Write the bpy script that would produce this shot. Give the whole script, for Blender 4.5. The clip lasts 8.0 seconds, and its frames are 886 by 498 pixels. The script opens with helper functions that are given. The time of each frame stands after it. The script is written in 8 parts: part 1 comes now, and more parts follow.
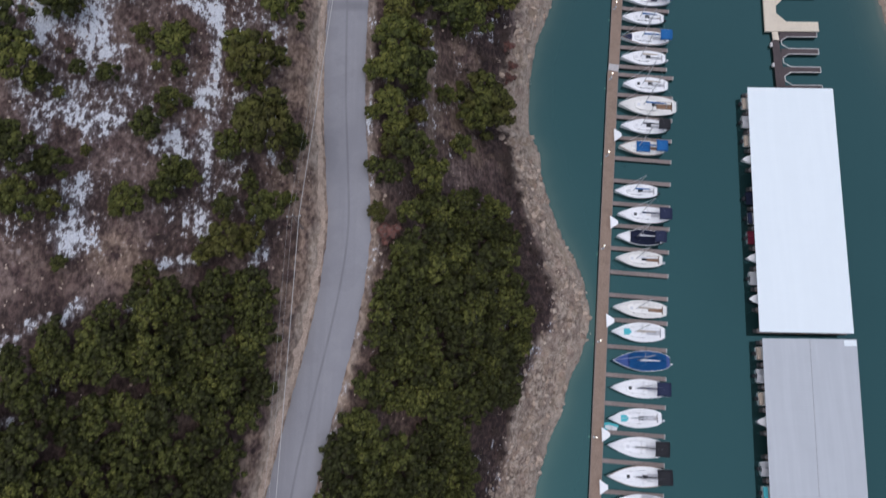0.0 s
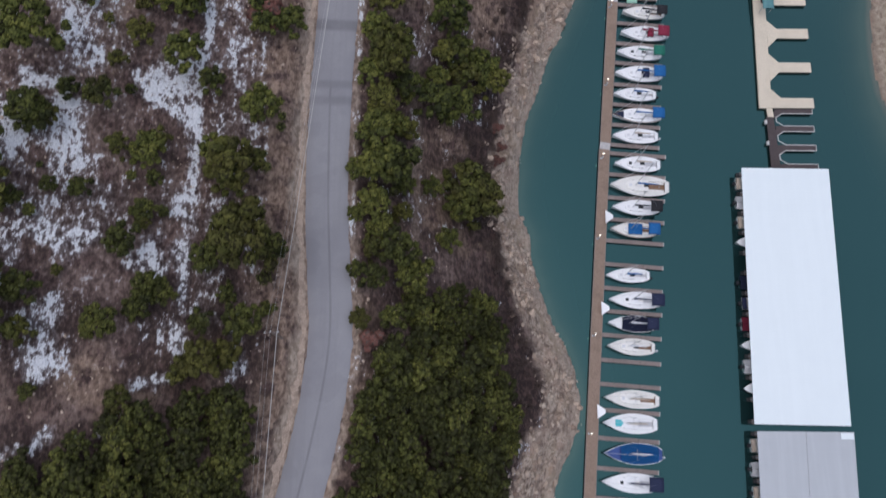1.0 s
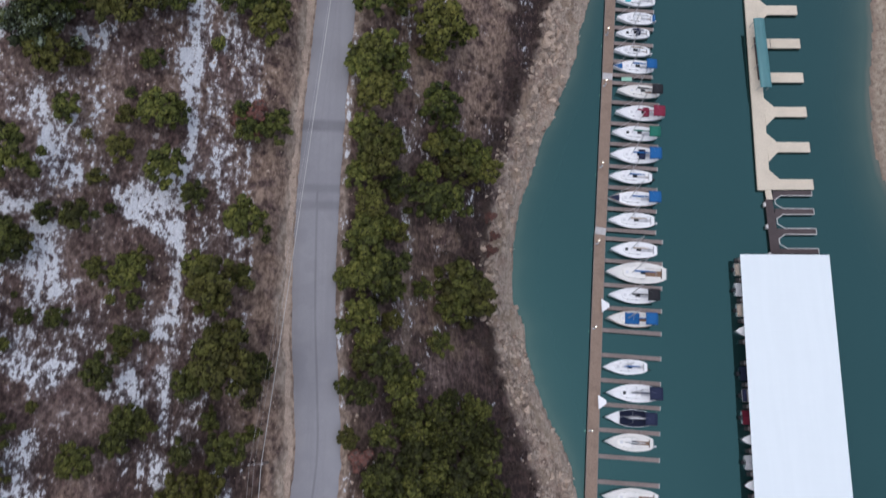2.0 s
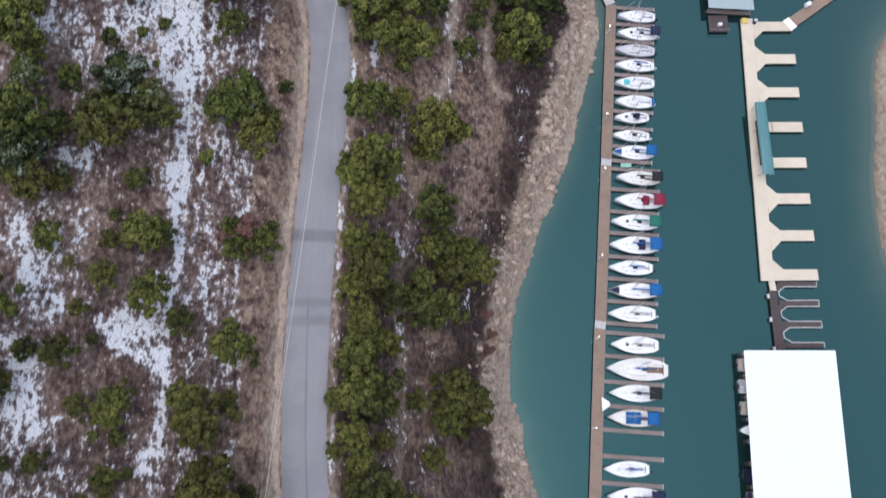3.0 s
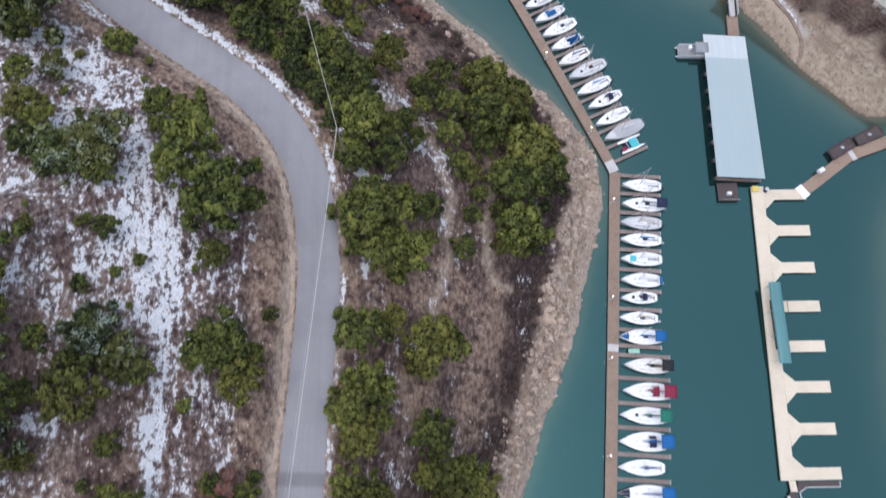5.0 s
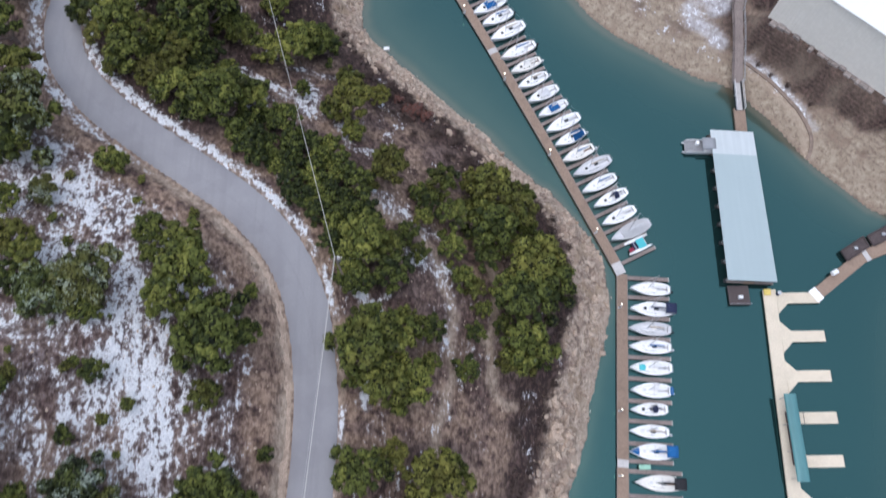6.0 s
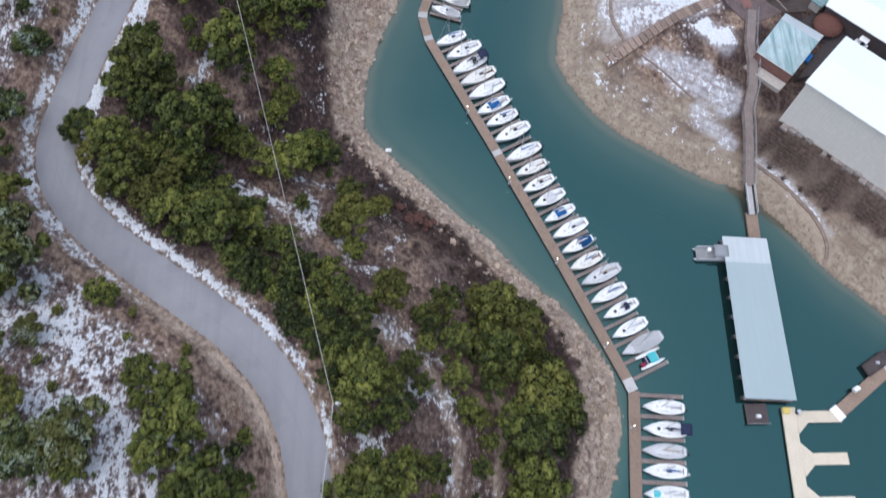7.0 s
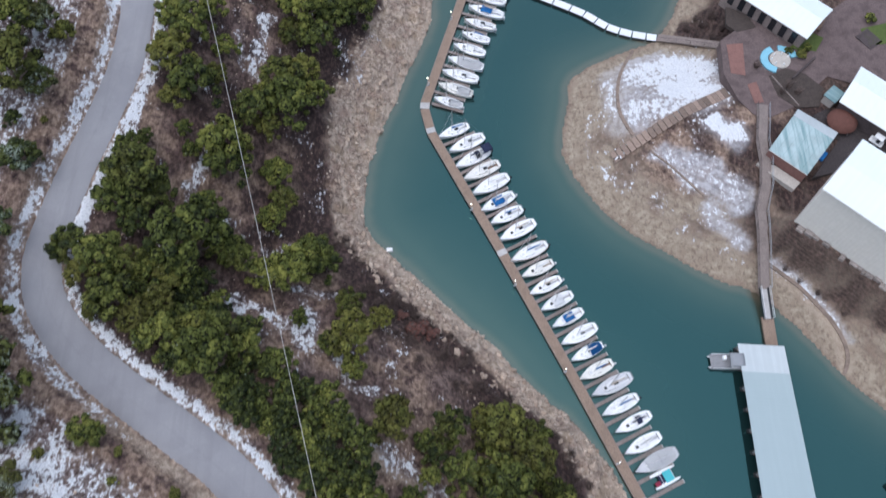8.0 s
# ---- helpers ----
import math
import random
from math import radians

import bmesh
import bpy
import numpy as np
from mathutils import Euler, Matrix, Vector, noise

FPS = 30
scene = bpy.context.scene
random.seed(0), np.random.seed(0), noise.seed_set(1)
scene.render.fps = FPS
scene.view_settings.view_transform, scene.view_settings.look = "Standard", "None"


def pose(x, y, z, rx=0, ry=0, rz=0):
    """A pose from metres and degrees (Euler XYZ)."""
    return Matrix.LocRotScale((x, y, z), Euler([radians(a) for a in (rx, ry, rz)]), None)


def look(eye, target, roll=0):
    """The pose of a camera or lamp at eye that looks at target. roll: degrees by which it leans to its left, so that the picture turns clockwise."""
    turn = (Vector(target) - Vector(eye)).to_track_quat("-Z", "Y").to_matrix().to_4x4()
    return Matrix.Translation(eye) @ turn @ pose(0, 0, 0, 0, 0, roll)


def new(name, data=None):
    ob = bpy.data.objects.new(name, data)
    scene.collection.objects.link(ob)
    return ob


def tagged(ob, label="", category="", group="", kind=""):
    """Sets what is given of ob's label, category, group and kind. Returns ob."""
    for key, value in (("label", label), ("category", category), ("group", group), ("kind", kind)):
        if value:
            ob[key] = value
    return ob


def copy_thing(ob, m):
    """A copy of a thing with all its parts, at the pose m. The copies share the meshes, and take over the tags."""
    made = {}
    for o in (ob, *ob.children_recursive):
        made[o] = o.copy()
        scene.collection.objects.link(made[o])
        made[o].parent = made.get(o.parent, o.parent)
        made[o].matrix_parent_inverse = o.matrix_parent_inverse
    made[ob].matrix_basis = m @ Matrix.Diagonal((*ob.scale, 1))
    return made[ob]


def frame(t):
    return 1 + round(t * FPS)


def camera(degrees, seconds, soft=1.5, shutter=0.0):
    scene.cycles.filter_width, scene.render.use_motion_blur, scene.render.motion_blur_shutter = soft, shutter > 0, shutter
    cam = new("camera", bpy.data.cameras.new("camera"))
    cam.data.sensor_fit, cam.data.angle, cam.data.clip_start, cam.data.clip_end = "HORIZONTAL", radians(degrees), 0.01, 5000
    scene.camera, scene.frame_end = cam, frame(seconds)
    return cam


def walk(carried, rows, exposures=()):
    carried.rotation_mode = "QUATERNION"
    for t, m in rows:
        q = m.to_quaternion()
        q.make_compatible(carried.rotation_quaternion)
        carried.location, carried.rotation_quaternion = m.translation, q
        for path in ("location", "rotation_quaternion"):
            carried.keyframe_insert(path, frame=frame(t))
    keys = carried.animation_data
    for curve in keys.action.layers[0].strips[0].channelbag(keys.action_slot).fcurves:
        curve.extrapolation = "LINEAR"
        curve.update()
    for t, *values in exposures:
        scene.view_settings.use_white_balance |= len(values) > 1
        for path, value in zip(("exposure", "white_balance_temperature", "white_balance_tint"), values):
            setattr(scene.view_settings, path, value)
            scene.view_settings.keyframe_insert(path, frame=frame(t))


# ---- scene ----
cam = camera(61.5, 8.0, soft=1.45, shutter=0.5)
PATH = [
    (0, (0.452, 3.111, 116.751), (0.455, 3.565, 114.803), 1.0),
    (0.5, (1.52, 9.393, 116.874), (1.521, 9.857, 114.928), 0.9),
    (1, (2.404, 16.054, 117.148), (2.405, 16.524, 115.204), 0.7),
    (1.5, (2.961, 22.882, 117.376), (2.964, 23.358, 115.433), 0.7),
    (3, (4.344, 43.561, 118.267), (4.343, 44.073, 116.333), -0.2),
    (3.5, (4.572, 50.485, 118.427), (4.572, 51.009, 116.496), -0.2),
    (4, (4.718, 57.361, 118.602), (4.72, 57.899, 116.675), -0.2),
    (5.5, (5.151, 77.712, 118.966), (5.146, 78.318, 117.06), -1.2),
    (6, (5.108, 84.564, 119.136), (5.103, 85.208, 117.243), -1.3),
    (6.5, (5.06, 91.262, 119.237), (5.053, 91.954, 117.36), -1.5),
    (7, (5.106, 98.028, 119.367), (5.096, 98.762, 117.507), -1.8),
    (7.5, (4.929, 104.826, 119.535), (4.919, 105.602, 117.691), -1.8),
    (8, (4.815, 111.671, 119.681), (4.806, 112.479, 117.852), -1.8),
]
EXPOSURES = [(0, 0.15, 5840, 13), (1.5, 0.09, 5840, 13), (3, 0.61, 5840, 12), (3.5, 0.70, 5840, 12), (5.5, 0.69, 5770, 11), (8, 0.57, 5660, 9)]
walk(cam, [(t, look(eye, target, roll)) for t, eye, target, roll in PATH], EXPOSURES)

# ---- light: a white winter overcast ----
world = bpy.data.worlds.new("overcast_sky")
scene.world = world
world.use_nodes = True
wn = world.node_tree.nodes
sky = wn.new("ShaderNodeTexSky")
sky.sky_type, sky.sun_disc = "NISHITA", False
sky.sun_elevation, sky.sun_rotation = radians(78), radians(260)
sky.air_density, sky.dust_density, sky.ozone_density = 1.0, 4.0, 1.0
world.node_tree.links.new(sky.outputs[0], wn["Background"].inputs[0])
wn["Background"].inputs[1].default_value = 0.069
sun = new("sun", bpy.data.lights.new("sun", "SUN"))
sun.data.energy, sun.data.angle, sun.data.color = 1.5, radians(125), (1.0, 0.97, 0.93)
sun.matrix_world = look((-20, -3.5, 95), (0, 0, 0))


# ---- materials ----
def nodes_of(name, rough=0.8, metal=0.0):
    m = bpy.data.materials.new(name)
    m.use_nodes = True
    b = m.node_tree.nodes["Principled BSDF"]
    b.inputs["Roughness"].default_value, b.inputs["Metallic"].default_value = rough, metal
    return m, m.node_tree, b


def add(nt, kind, **values):
    n = nt.nodes.new(kind)
    for k, v in values.items():
        n.inputs[k].default_value = v
    return n


def coords(nt, scale=(1, 1, 1), world_space=False):
    m = add(nt, "ShaderNodeMapping", Scale=scale)
    if world_space:
        g = nt.nodes.new("ShaderNodeNewGeometry")
        nt.links.new(g.outputs["Position"], m.inputs[0])
    else:
        g = nt.nodes.new("ShaderNodeTexCoord")
        nt.links.new(g.outputs["Object"], m.inputs[0])
    return m.outputs[0]


def noise_tex(nt, scale, vec, detail=4.0, rough=0.55):
    n = add(nt, "ShaderNodeTexNoise", Scale=scale, Detail=detail, Roughness=rough)
    nt.links.new(vec, n.inputs["Vector"])
    return n.outputs["Fac"]


def ramp(nt, fac, lo, hi):
    n = nt.nodes.new("ShaderNodeMapRange")
    n.interpolation_type = "SMOOTHSTEP"
    n.inputs["From Min"].default_value, n.inputs["From Max"].default_value = lo, hi
    nt.links.new(fac, n.inputs["Value"])
    return n.outputs["Result"]


def math_op(nt, op, a, b):
    n = nt.nodes.new("ShaderNodeMath")
    n.operation = op
    for i, v in enumerate((a, b)):
        if isinstance(v, (int, float)):
            n.inputs[i].default_value = v
        else:
            nt.links.new(v, n.inputs[i])
    return n.outputs[0]


def mix(nt, fac, a, b):
    n = nt.nodes.new("ShaderNodeMix")
    n.data_type = "RGBA"
    for sock, v in ((n.inputs[0], fac), (n.inputs[6], a), (n.inputs[7], b)):
        if isinstance(v, (int, float)):
            sock.default_value = v
        elif isinstance(v, tuple):
            sock.default_value = (*v, 1)
        else:
            nt.links.new(v, sock)
    return n.outputs[2]


def attr(nt, name):
    n = nt.nodes.new("ShaderNodeAttribute")
    n.attribute_name = name
    return n.outputs["Fac"]


def bump(nt, bsdf, height, strength=0.4, dist=0.05):
    n = add(nt, "ShaderNodeBump", Strength=strength, Distance=dist)
    nt.links.new(height, n.inputs["Height"])
    nt.links.new(n.outputs[0], bsdf.inputs["Normal"])


def set_color(nt, bsdf, c):
    nt.links.new(c, bsdf.inputs["Base Color"])


def worn(name, a, b, scale=2.0, rough=0.7, metal=0.0, stretch=(1, 1, 1), spread=0.06, grime=0.25):
    """Two tones of one surface in fine grain, with larger stains and a slight change from piece to piece."""
    m, nt, bs = nodes_of(name, rough, metal)
    v = coords(nt, stretch)
    grain = ramp(nt, noise_tex(nt, scale * 6, v, 5, 0.65), 0.3, 0.72)
    stain = ramp(nt, noise_tex(nt, scale * 0.7, v, 4), 0.42, 0.7)
    c = mix(nt, grain, a, b)
    c = mix(nt, math_op(nt, "MULTIPLY", stain, grime), c, tuple(0.5 * q for q in a))
    o = nt.nodes.new("ShaderNodeObjectInfo")
    hsv = nt.nodes.new("ShaderNodeHueSaturation")
    nt.links.new(math_op(nt, "ADD", math_op(nt, "MULTIPLY", o.outputs["Random"], 2 * spread), 1 - spread), hsv.inputs["Value"])
    nt.links.new(c, hsv.inputs["Color"])
    set_color(nt, bs, hsv.outputs[0])
    bump(nt, bs, grain, 0.25, 0.01)
    return m


def flat(name, c, rough=0.5, metal=0.0, grime=0.12):
    return worn(name, c, tuple(min(1, 1.12 * q) for q in c), 1.5, rough, metal, grime=grime)


def ground_material():
    m, nt, bs = nodes_of("hillside_ground", 0.95)
    v = coords(nt, (1, 0.62, 1), world_space=True)
    w = coords(nt, world_space=True)
    fine, mid, big = noise_tex(nt, 1.75, v, 5, 0.68), noise_tex(nt, 0.55, w, 5, 0.62), noise_tex(nt, 0.12, w, 4)
    grit, grain = noise_tex(nt, 5.0, w, 4, 0.75), noise_tex(nt, 1.1, w, 5, 0.7)
    litter = mix(nt, ramp(nt, fine, 0.36, 0.64), (0.040, 0.023, 0.021), (0.165, 0.104, 0.090))
    gravel = mix(nt, ramp(nt, fine, 0.36, 0.64), (0.088, 0.059, 0.052), (0.285, 0.205, 0.182))
    soil = mix(nt, ramp(nt, math_op(nt, "ADD", math_op(nt, "MULTIPLY", mid, 0.6), math_op(nt, "MULTIPLY", big, 0.4)), 0.42, 0.58), litter, gravel)
    grass = mix(nt, ramp(nt, fine, 0.34, 0.66), (0.165, 0.106, 0.077), (0.48, 0.345, 0.255))
    c = mix(nt, math_op(nt, "MULTIPLY", attr(nt, "dry"), ramp(nt, mid, 0.34, 0.56)), soil, grass)
    brush = mix(nt, ramp(nt, fine, 0.42, 0.74), (0.034, 0.020, 0.018), (0.145, 0.088, 0.074))
    c = mix(nt, math_op(nt, "MULTIPLY", attr(nt, "brush"), ramp(nt, mid, 0.28, 0.48)), c, brush)
    stone = mix(nt, ramp(nt, grain, 0.36, 0.64), (0.22, 0.155, 0.115), (0.78, 0.64, 0.505))
    stone = mix(nt, math_op(nt, "MULTIPLY", ramp(nt, mid, 0.46, 0.66), 0.7), stone, (0.38, 0.255, 0.195))
    # crevice shade between the stones is painted into the colour by noise
    stone = mix(nt, math_op(nt, "MULTIPLY", ramp(nt, fine, 0.54, 0.66), 0.55), stone, (0.19, 0.13, 0.105))
    stone = mix(nt, math_op(nt, "MULTIPLY", ramp(nt, grit, 0.55, 0.64), 0.75), stone, (0.74, 0.655, 0.58))
    slab = noise_tex(nt, 0.33, w, 4, 0.6)
    stone = mix(nt, math_op(nt, "MULTIPLY", ramp(nt, slab, 0.48, 0.66), 0.65), stone, (0.34, 0.25, 0.165))
    stone = mix(nt, math_op(nt, "MULTIPLY", ramp(nt, slab, 0.50, 0.34), 0.45), stone, (0.24, 0.165, 0.13))
    # longer clefts, their darkness likewise put into the stone colour
    cleft_shade = noise_tex(nt, 1.3, coords(nt, (1, 0.5, 1), world_space=True), 5, 0.75)
    stone = mix(nt, math_op(nt, "MULTIPLY", ramp(nt, cleft_shade, 0.54, 0.63), 0.72), stone, (0.13, 0.085, 0.066))
    stone = mix(nt, math_op(nt, "MULTIPLY", attr(nt, "strand"), 0.55), stone, mix(nt, ramp(nt, fine, 0.35, 0.65), (0.44, 0.345, 0.265), (0.70, 0.585, 0.47)))
    c = mix(nt, attr(nt, "rock"), c, stone)
    sand = mix(nt, ramp(nt, grain, 0.3, 0.7), (0.30, 0.236, 0.172), (0.51, 0.425, 0.325))
    sand = mix(nt, math_op(nt, "MULTIPLY", ramp(nt, mid, 0.50, 0.70), 0.6), sand, (0.21, 0.145, 0.105))
    sand = mix(nt, math_op(nt, "MULTIPLY", ramp(nt, fine, 0.48, 0.64), 0.7), sand, (0.185, 0.132, 0.098))
    sand = mix(nt, math_op(nt, "MULTIPLY", ramp(nt, grit, 0.58, 0.7), 0.6), sand, (0.62, 0.53, 0.44))
    c = mix(nt, attr(nt, "sand"), c, sand)
    c = mix(nt, attr(nt, "bare"), c, mix(nt, ramp(nt, fine, 0.35, 0.65), (0.36, 0.275, 0.205), (0.64, 0.52, 0.41)))
    # old waterlines on the drained bank
    z = nt.nodes.new("ShaderNodeSeparateXYZ")
    nt.links.new(w, z.inputs[0])
    wave = math_op(nt, "SINE", math_op(nt, "ADD", math_op(nt, "MULTIPLY", z.outputs[2], 11.0), math_op(nt, "MULTIPLY", mid, 7.0)), 0.0)
    lines = math_op(nt, "MULTIPLY", ramp(nt, wave, 0.1, 0.9), attr(nt, "shelf"))
    c = mix(nt, math_op(nt, "MULTIPLY", lines, 0.28), c, (0.17, 0.125, 0.10))
    powder = math_op(nt, "MULTIPLY", attr(nt, "powder"), math_op(nt, "ADD", 0.42, math_op(nt, "MULTIPLY", ramp(nt, math_op(nt, "SUBTRACT", grain, math_op(nt, "MULTIPLY", lines, 0.08)), 0.36, 0.62), 0.5)))
    c = mix(nt, powder, c, (0.60, 0.585, 0.61))
    # thin wind-blown snow caught between stones and tufts
    amount = attr(nt, "snow")
    flake = nt.nodes.new("ShaderNodeTexVoronoi")
    flake.inputs["Scale"].default_value = 2.3
    nt.links.new(v, flake.inputs["Vector"])
    poke = ramp(nt, flake.outputs["Distance"], 0.08, 0.42)
    patch = math_op(nt, "ADD", math_op(nt, "ADD", math_op(nt, "MULTIPLY", fine, 0.62), math_op(nt, "MULTIPLY", mid, 0.22)), math_op(nt, "MULTIPLY", grit, 0.16))
    patch = math_op(nt, "ADD", patch, math_op(nt, "MULTIPLY", math_op(nt, "SUBTRACT", poke, 0.6), 0.05))
    streak = noise_tex(nt, 0.8, coords(nt, (1, 0.22, 1), world_space=True), 4, 0.6)
    patch = math_op(nt, "ADD", patch, math_op(nt, "MULTIPLY", math_op(nt, "SUBTRACT", streak, 0.5), 0.30))
    patch = math_op(nt, "SUBTRACT", patch, math_op(nt, "MULTIPLY", lines, 0.03))
    cover = math_op(nt, "ADD", patch, math_op(nt, "MULTIPLY", amount, 0.125))
    mask = math_op(nt, "MULTIPLY", ramp(nt, cover, 0.602, 0.635), ramp(nt, amount, 0.02, 0.18))
    thin = math_op(nt, "MULTIPLY", ramp(nt, cover, 0.50, 0.60), ramp(nt, amount, 0.05, 0.5))
    c = mix(nt, math_op(nt, "MULTIPLY", thin, 0.30), c, (0.46, 0.43, 0.45))
    snow = mix(nt, ramp(nt, grit, 0.3, 0.6), (0.60, 0.61, 0.66), (0.92, 0.93, 0.95))
    set_color(nt, bs, mix(nt, mask, c, snow))
    bump(nt, bs, math_op(nt, "ADD", fine, math_op(nt, "MULTIPLY", grit, 0.4)), 1.0, 0.4)
    return m


def water_material():
    m, nt, bs = nodes_of("lake_water", 0.07)
    v = coords(nt, world_space=True)
    shallow = attr(nt, "shallow")
    big = noise_tex(nt, 0.03, v, 3)
    deep = mix(nt, ramp(nt, big, 0.35, 0.65), (0.008, 0.020, 0.020), (0.010, 0.024, 0.024))
    mid = mix(nt, ramp(nt, shallow, 0.02, 0.6), deep, (0.050, 0.060, 0.045))
    c = mix(nt, ramp(nt, shallow, 0.6, 1.0), mid, (0.105, 0.088, 0.062))
    set_color(nt, bs, c)
    bs.inputs["IOR"].default_value = 1.83
    bs.inputs["Specular Tint"].default_value = (0.33, 0.80, 0.83, 1)
    h = math_op(nt, "ADD", noise_tex(nt, 1.6, v, 3), math_op(nt, "MULTIPLY", noise_tex(nt, 0.35, v, 2), 1.5))
    bump(nt, bs, h, 0.12, 0.05)
    return m


def asphalt_material():
    m, nt, bs = nodes_of("road_chipseal", 0.9)
    v = coords(nt, world_space=True)
    fine, big, mid = noise_tex(nt, 14, v, 4, 0.7), noise_tex(nt, 0.09, v, 3), noise_tex(nt, 0.6, v, 5)
    c = mix(nt, ramp(nt, fine, 0.3, 0.7), (0.255, 0.25, 0.265), (0.335, 0.33, 0.345))
    c = mix(nt, math_op(nt, "MULTIPLY", ramp(nt, big, 0.42, 0.68), 0.35), c, (0.21, 0.205, 0.225))
    c = mix(nt, math_op(nt, "MULTIPLY", ramp(nt, mid, 0.45, 0.75), 0.25), c, (0.36, 0.35, 0.355))
    lane = noise_tex(nt, 0.9, coords(nt, (1, 0.04, 1), world_space=True), 4, 0.6)
    c = mix(nt, math_op(nt, "MULTIPLY", ramp(nt, lane, 0.45, 0.7), 0.3), c, (0.225, 0.22, 0.235))
    patched = ramp(nt, noise_tex(nt, 0.22, v, 2, 0.4), 0.6, 0.63)
    c = mix(nt, math_op(nt, "MULTIPLY", patched, 0.12), c, (0.16, 0.155, 0.17))
    seam = attr(nt, "seam")
    c = mix(nt, math_op(nt, "MULTIPLY", seam, math_op(nt, "ADD", 0.25, math_op(nt, "MULTIPLY", mid, 0.7))), c, (0.12, 0.115, 0.125))
    set_color(nt, bs, c)
    bump(nt, bs, fine, 0.3, 0.01)
    return m


def leaf_material(name, dark, middle, light, frost=0.0):
    """Foliage whose tone changes from clump to clump and from tree to tree."""
    m, nt, bs = nodes_of(name, 0.75)
    bs.inputs["Specular IOR Level"].default_value = 0.2
    g = nt.nodes.new("ShaderNodeNewGeometry")
    o = nt.nodes.new("ShaderNodeObjectInfo")
    v = coords(nt, world_space=True)
    tone = math_op(nt, "ADD", attr(nt, "tone"), math_op(nt, "MULTIPLY", math_op(nt, "SUBTRACT", o.outputs["Random"], 0.5), 0.55))
    tone = math_op(nt, "ADD", tone, math_op(nt, "MULTIPLY", math_op(nt, "SUBTRACT", g.outputs["Random Per Island"], 0.5), 0.45))
    c = mix(nt, ramp(nt, tone, 0.0, 0.55), dark, middle)
    c = mix(nt, ramp(nt, tone, 0.5, 1.1), c, light)
    # a few crowns, and parts of crowns, are browner
    dull = math_op(nt, "ADD", math_op(nt, "FRACT", math_op(nt, "MULTIPLY", o.outputs["Random"], 7.31), 0.0), math_op(nt, "MULTIPLY", noise_tex(nt, 0.45, v, 3), 0.9))
    c = mix(nt, math_op(nt, "MULTIPLY", ramp(nt, dull, 1.0, 1.5), 0.55), c, tuple(q * f for q, f in zip(middle, (1.25, 0.92, 1.0))))
    mask = ramp(nt, math_op(nt, "ADD", math_op(nt, "MULTIPLY", noise_tex(nt, 3.4, v, 5, 0.75), 0.6), math_op(nt, "MULTIPLY", noise_tex(nt, 0.5, v, 2), 0.4)), 0.58 - frost, 0.64 - frost)
    # more snow clings to the crowns towards the north
    place = nt.nodes.new("ShaderNodeSeparateXYZ")
    nt.links.new(v, place.inputs[0])
    north = ramp(nt, place.outputs[1], 70, 170)
    mask = math_op(nt, "MULTIPLY", mask, math_op(nt, "ADD", 0.45, math_op(nt, "MULTIPLY", north, 0.55)) if not frost > 0 else 1.0)
    dry = math_op(nt, "SUBTRACT", 1.0, ramp(nt, place.outputs[1], 20, 100))
    c = mix(nt, math_op(nt, "MULTIPLY", dry, 0.42), c, (0.046, 0.039, 0.012))
    c = mix(nt, math_op(nt, "MULTIPLY", mask, 0.6), c, (0.43, 0.50, 0.43))
    set_color(nt, bs, c)
    return m


GROUND, WATER, ASPHALT = ground_material(), water_material(), asphalt_material()
JUNIPER = leaf_material("juniper_foliage", (0.031, 0.042, 0.014), (0.111, 0.130, 0.031), (0.245, 0.250, 0.058), -0.03)
FROSTED = leaf_material("snow_dusted_foliage", (0.024, 0.034, 0.012), (0.080, 0.098, 0.026), (0.16, 0.175, 0.050), 0.055)
# core foliage painted near black, to look like shade between the lobes
INNER_SHADE = leaf_material("inner_foliage", (0.010, 0.013, 0.008), (0.024, 0.028, 0.011), (0.048, 0.050, 0.016), -0.2)
BARK = worn("juniper_bark", (0.13, 0.095, 0.075), (0.24, 0.19, 0.16), 3, 0.95)
TWIG = worn("dry_twigs", (0.085, 0.06, 0.052), (0.19, 0.14, 0.12), 2, 0.95, spread=0.2)
RUST = worn("rust_red_leaves", (0.13, 0.052, 0.042), (0.26, 0.12, 0.092), 2, 0.9, spread=0.2)
STRAW = worn("dry_grass_blades", (0.20, 0.155, 0.095), (0.45, 0.37, 0.25), 2, 0.95)
LIMESTONE = worn("pale_limestone", (0.30, 0.22, 0.165), (0.62, 0.50, 0.395), 1.2, 0.95, spread=0.3)


def rubble_material():
    """Broken limestone, each piece of its own tone."""
    m, nt, bs = nodes_of("broken_limestone", 0.95)
    g = nt.nodes.new("ShaderNodeNewGeometry")
    grain = noise_tex(nt, 6.0, coords(nt), 4, 0.65)
    c = mix(nt, g.outputs["Random Per Island"], (0.31, 0.225, 0.17), (0.64, 0.525, 0.42))
    set_color(nt, bs, mix(nt, math_op(nt, "MULTIPLY", ramp(nt, grain, 0.45, 0.7), 0.4), c, (0.30, 0.23, 0.19)))
    bump(nt, bs, grain, 0.3, 0.02)
    return m


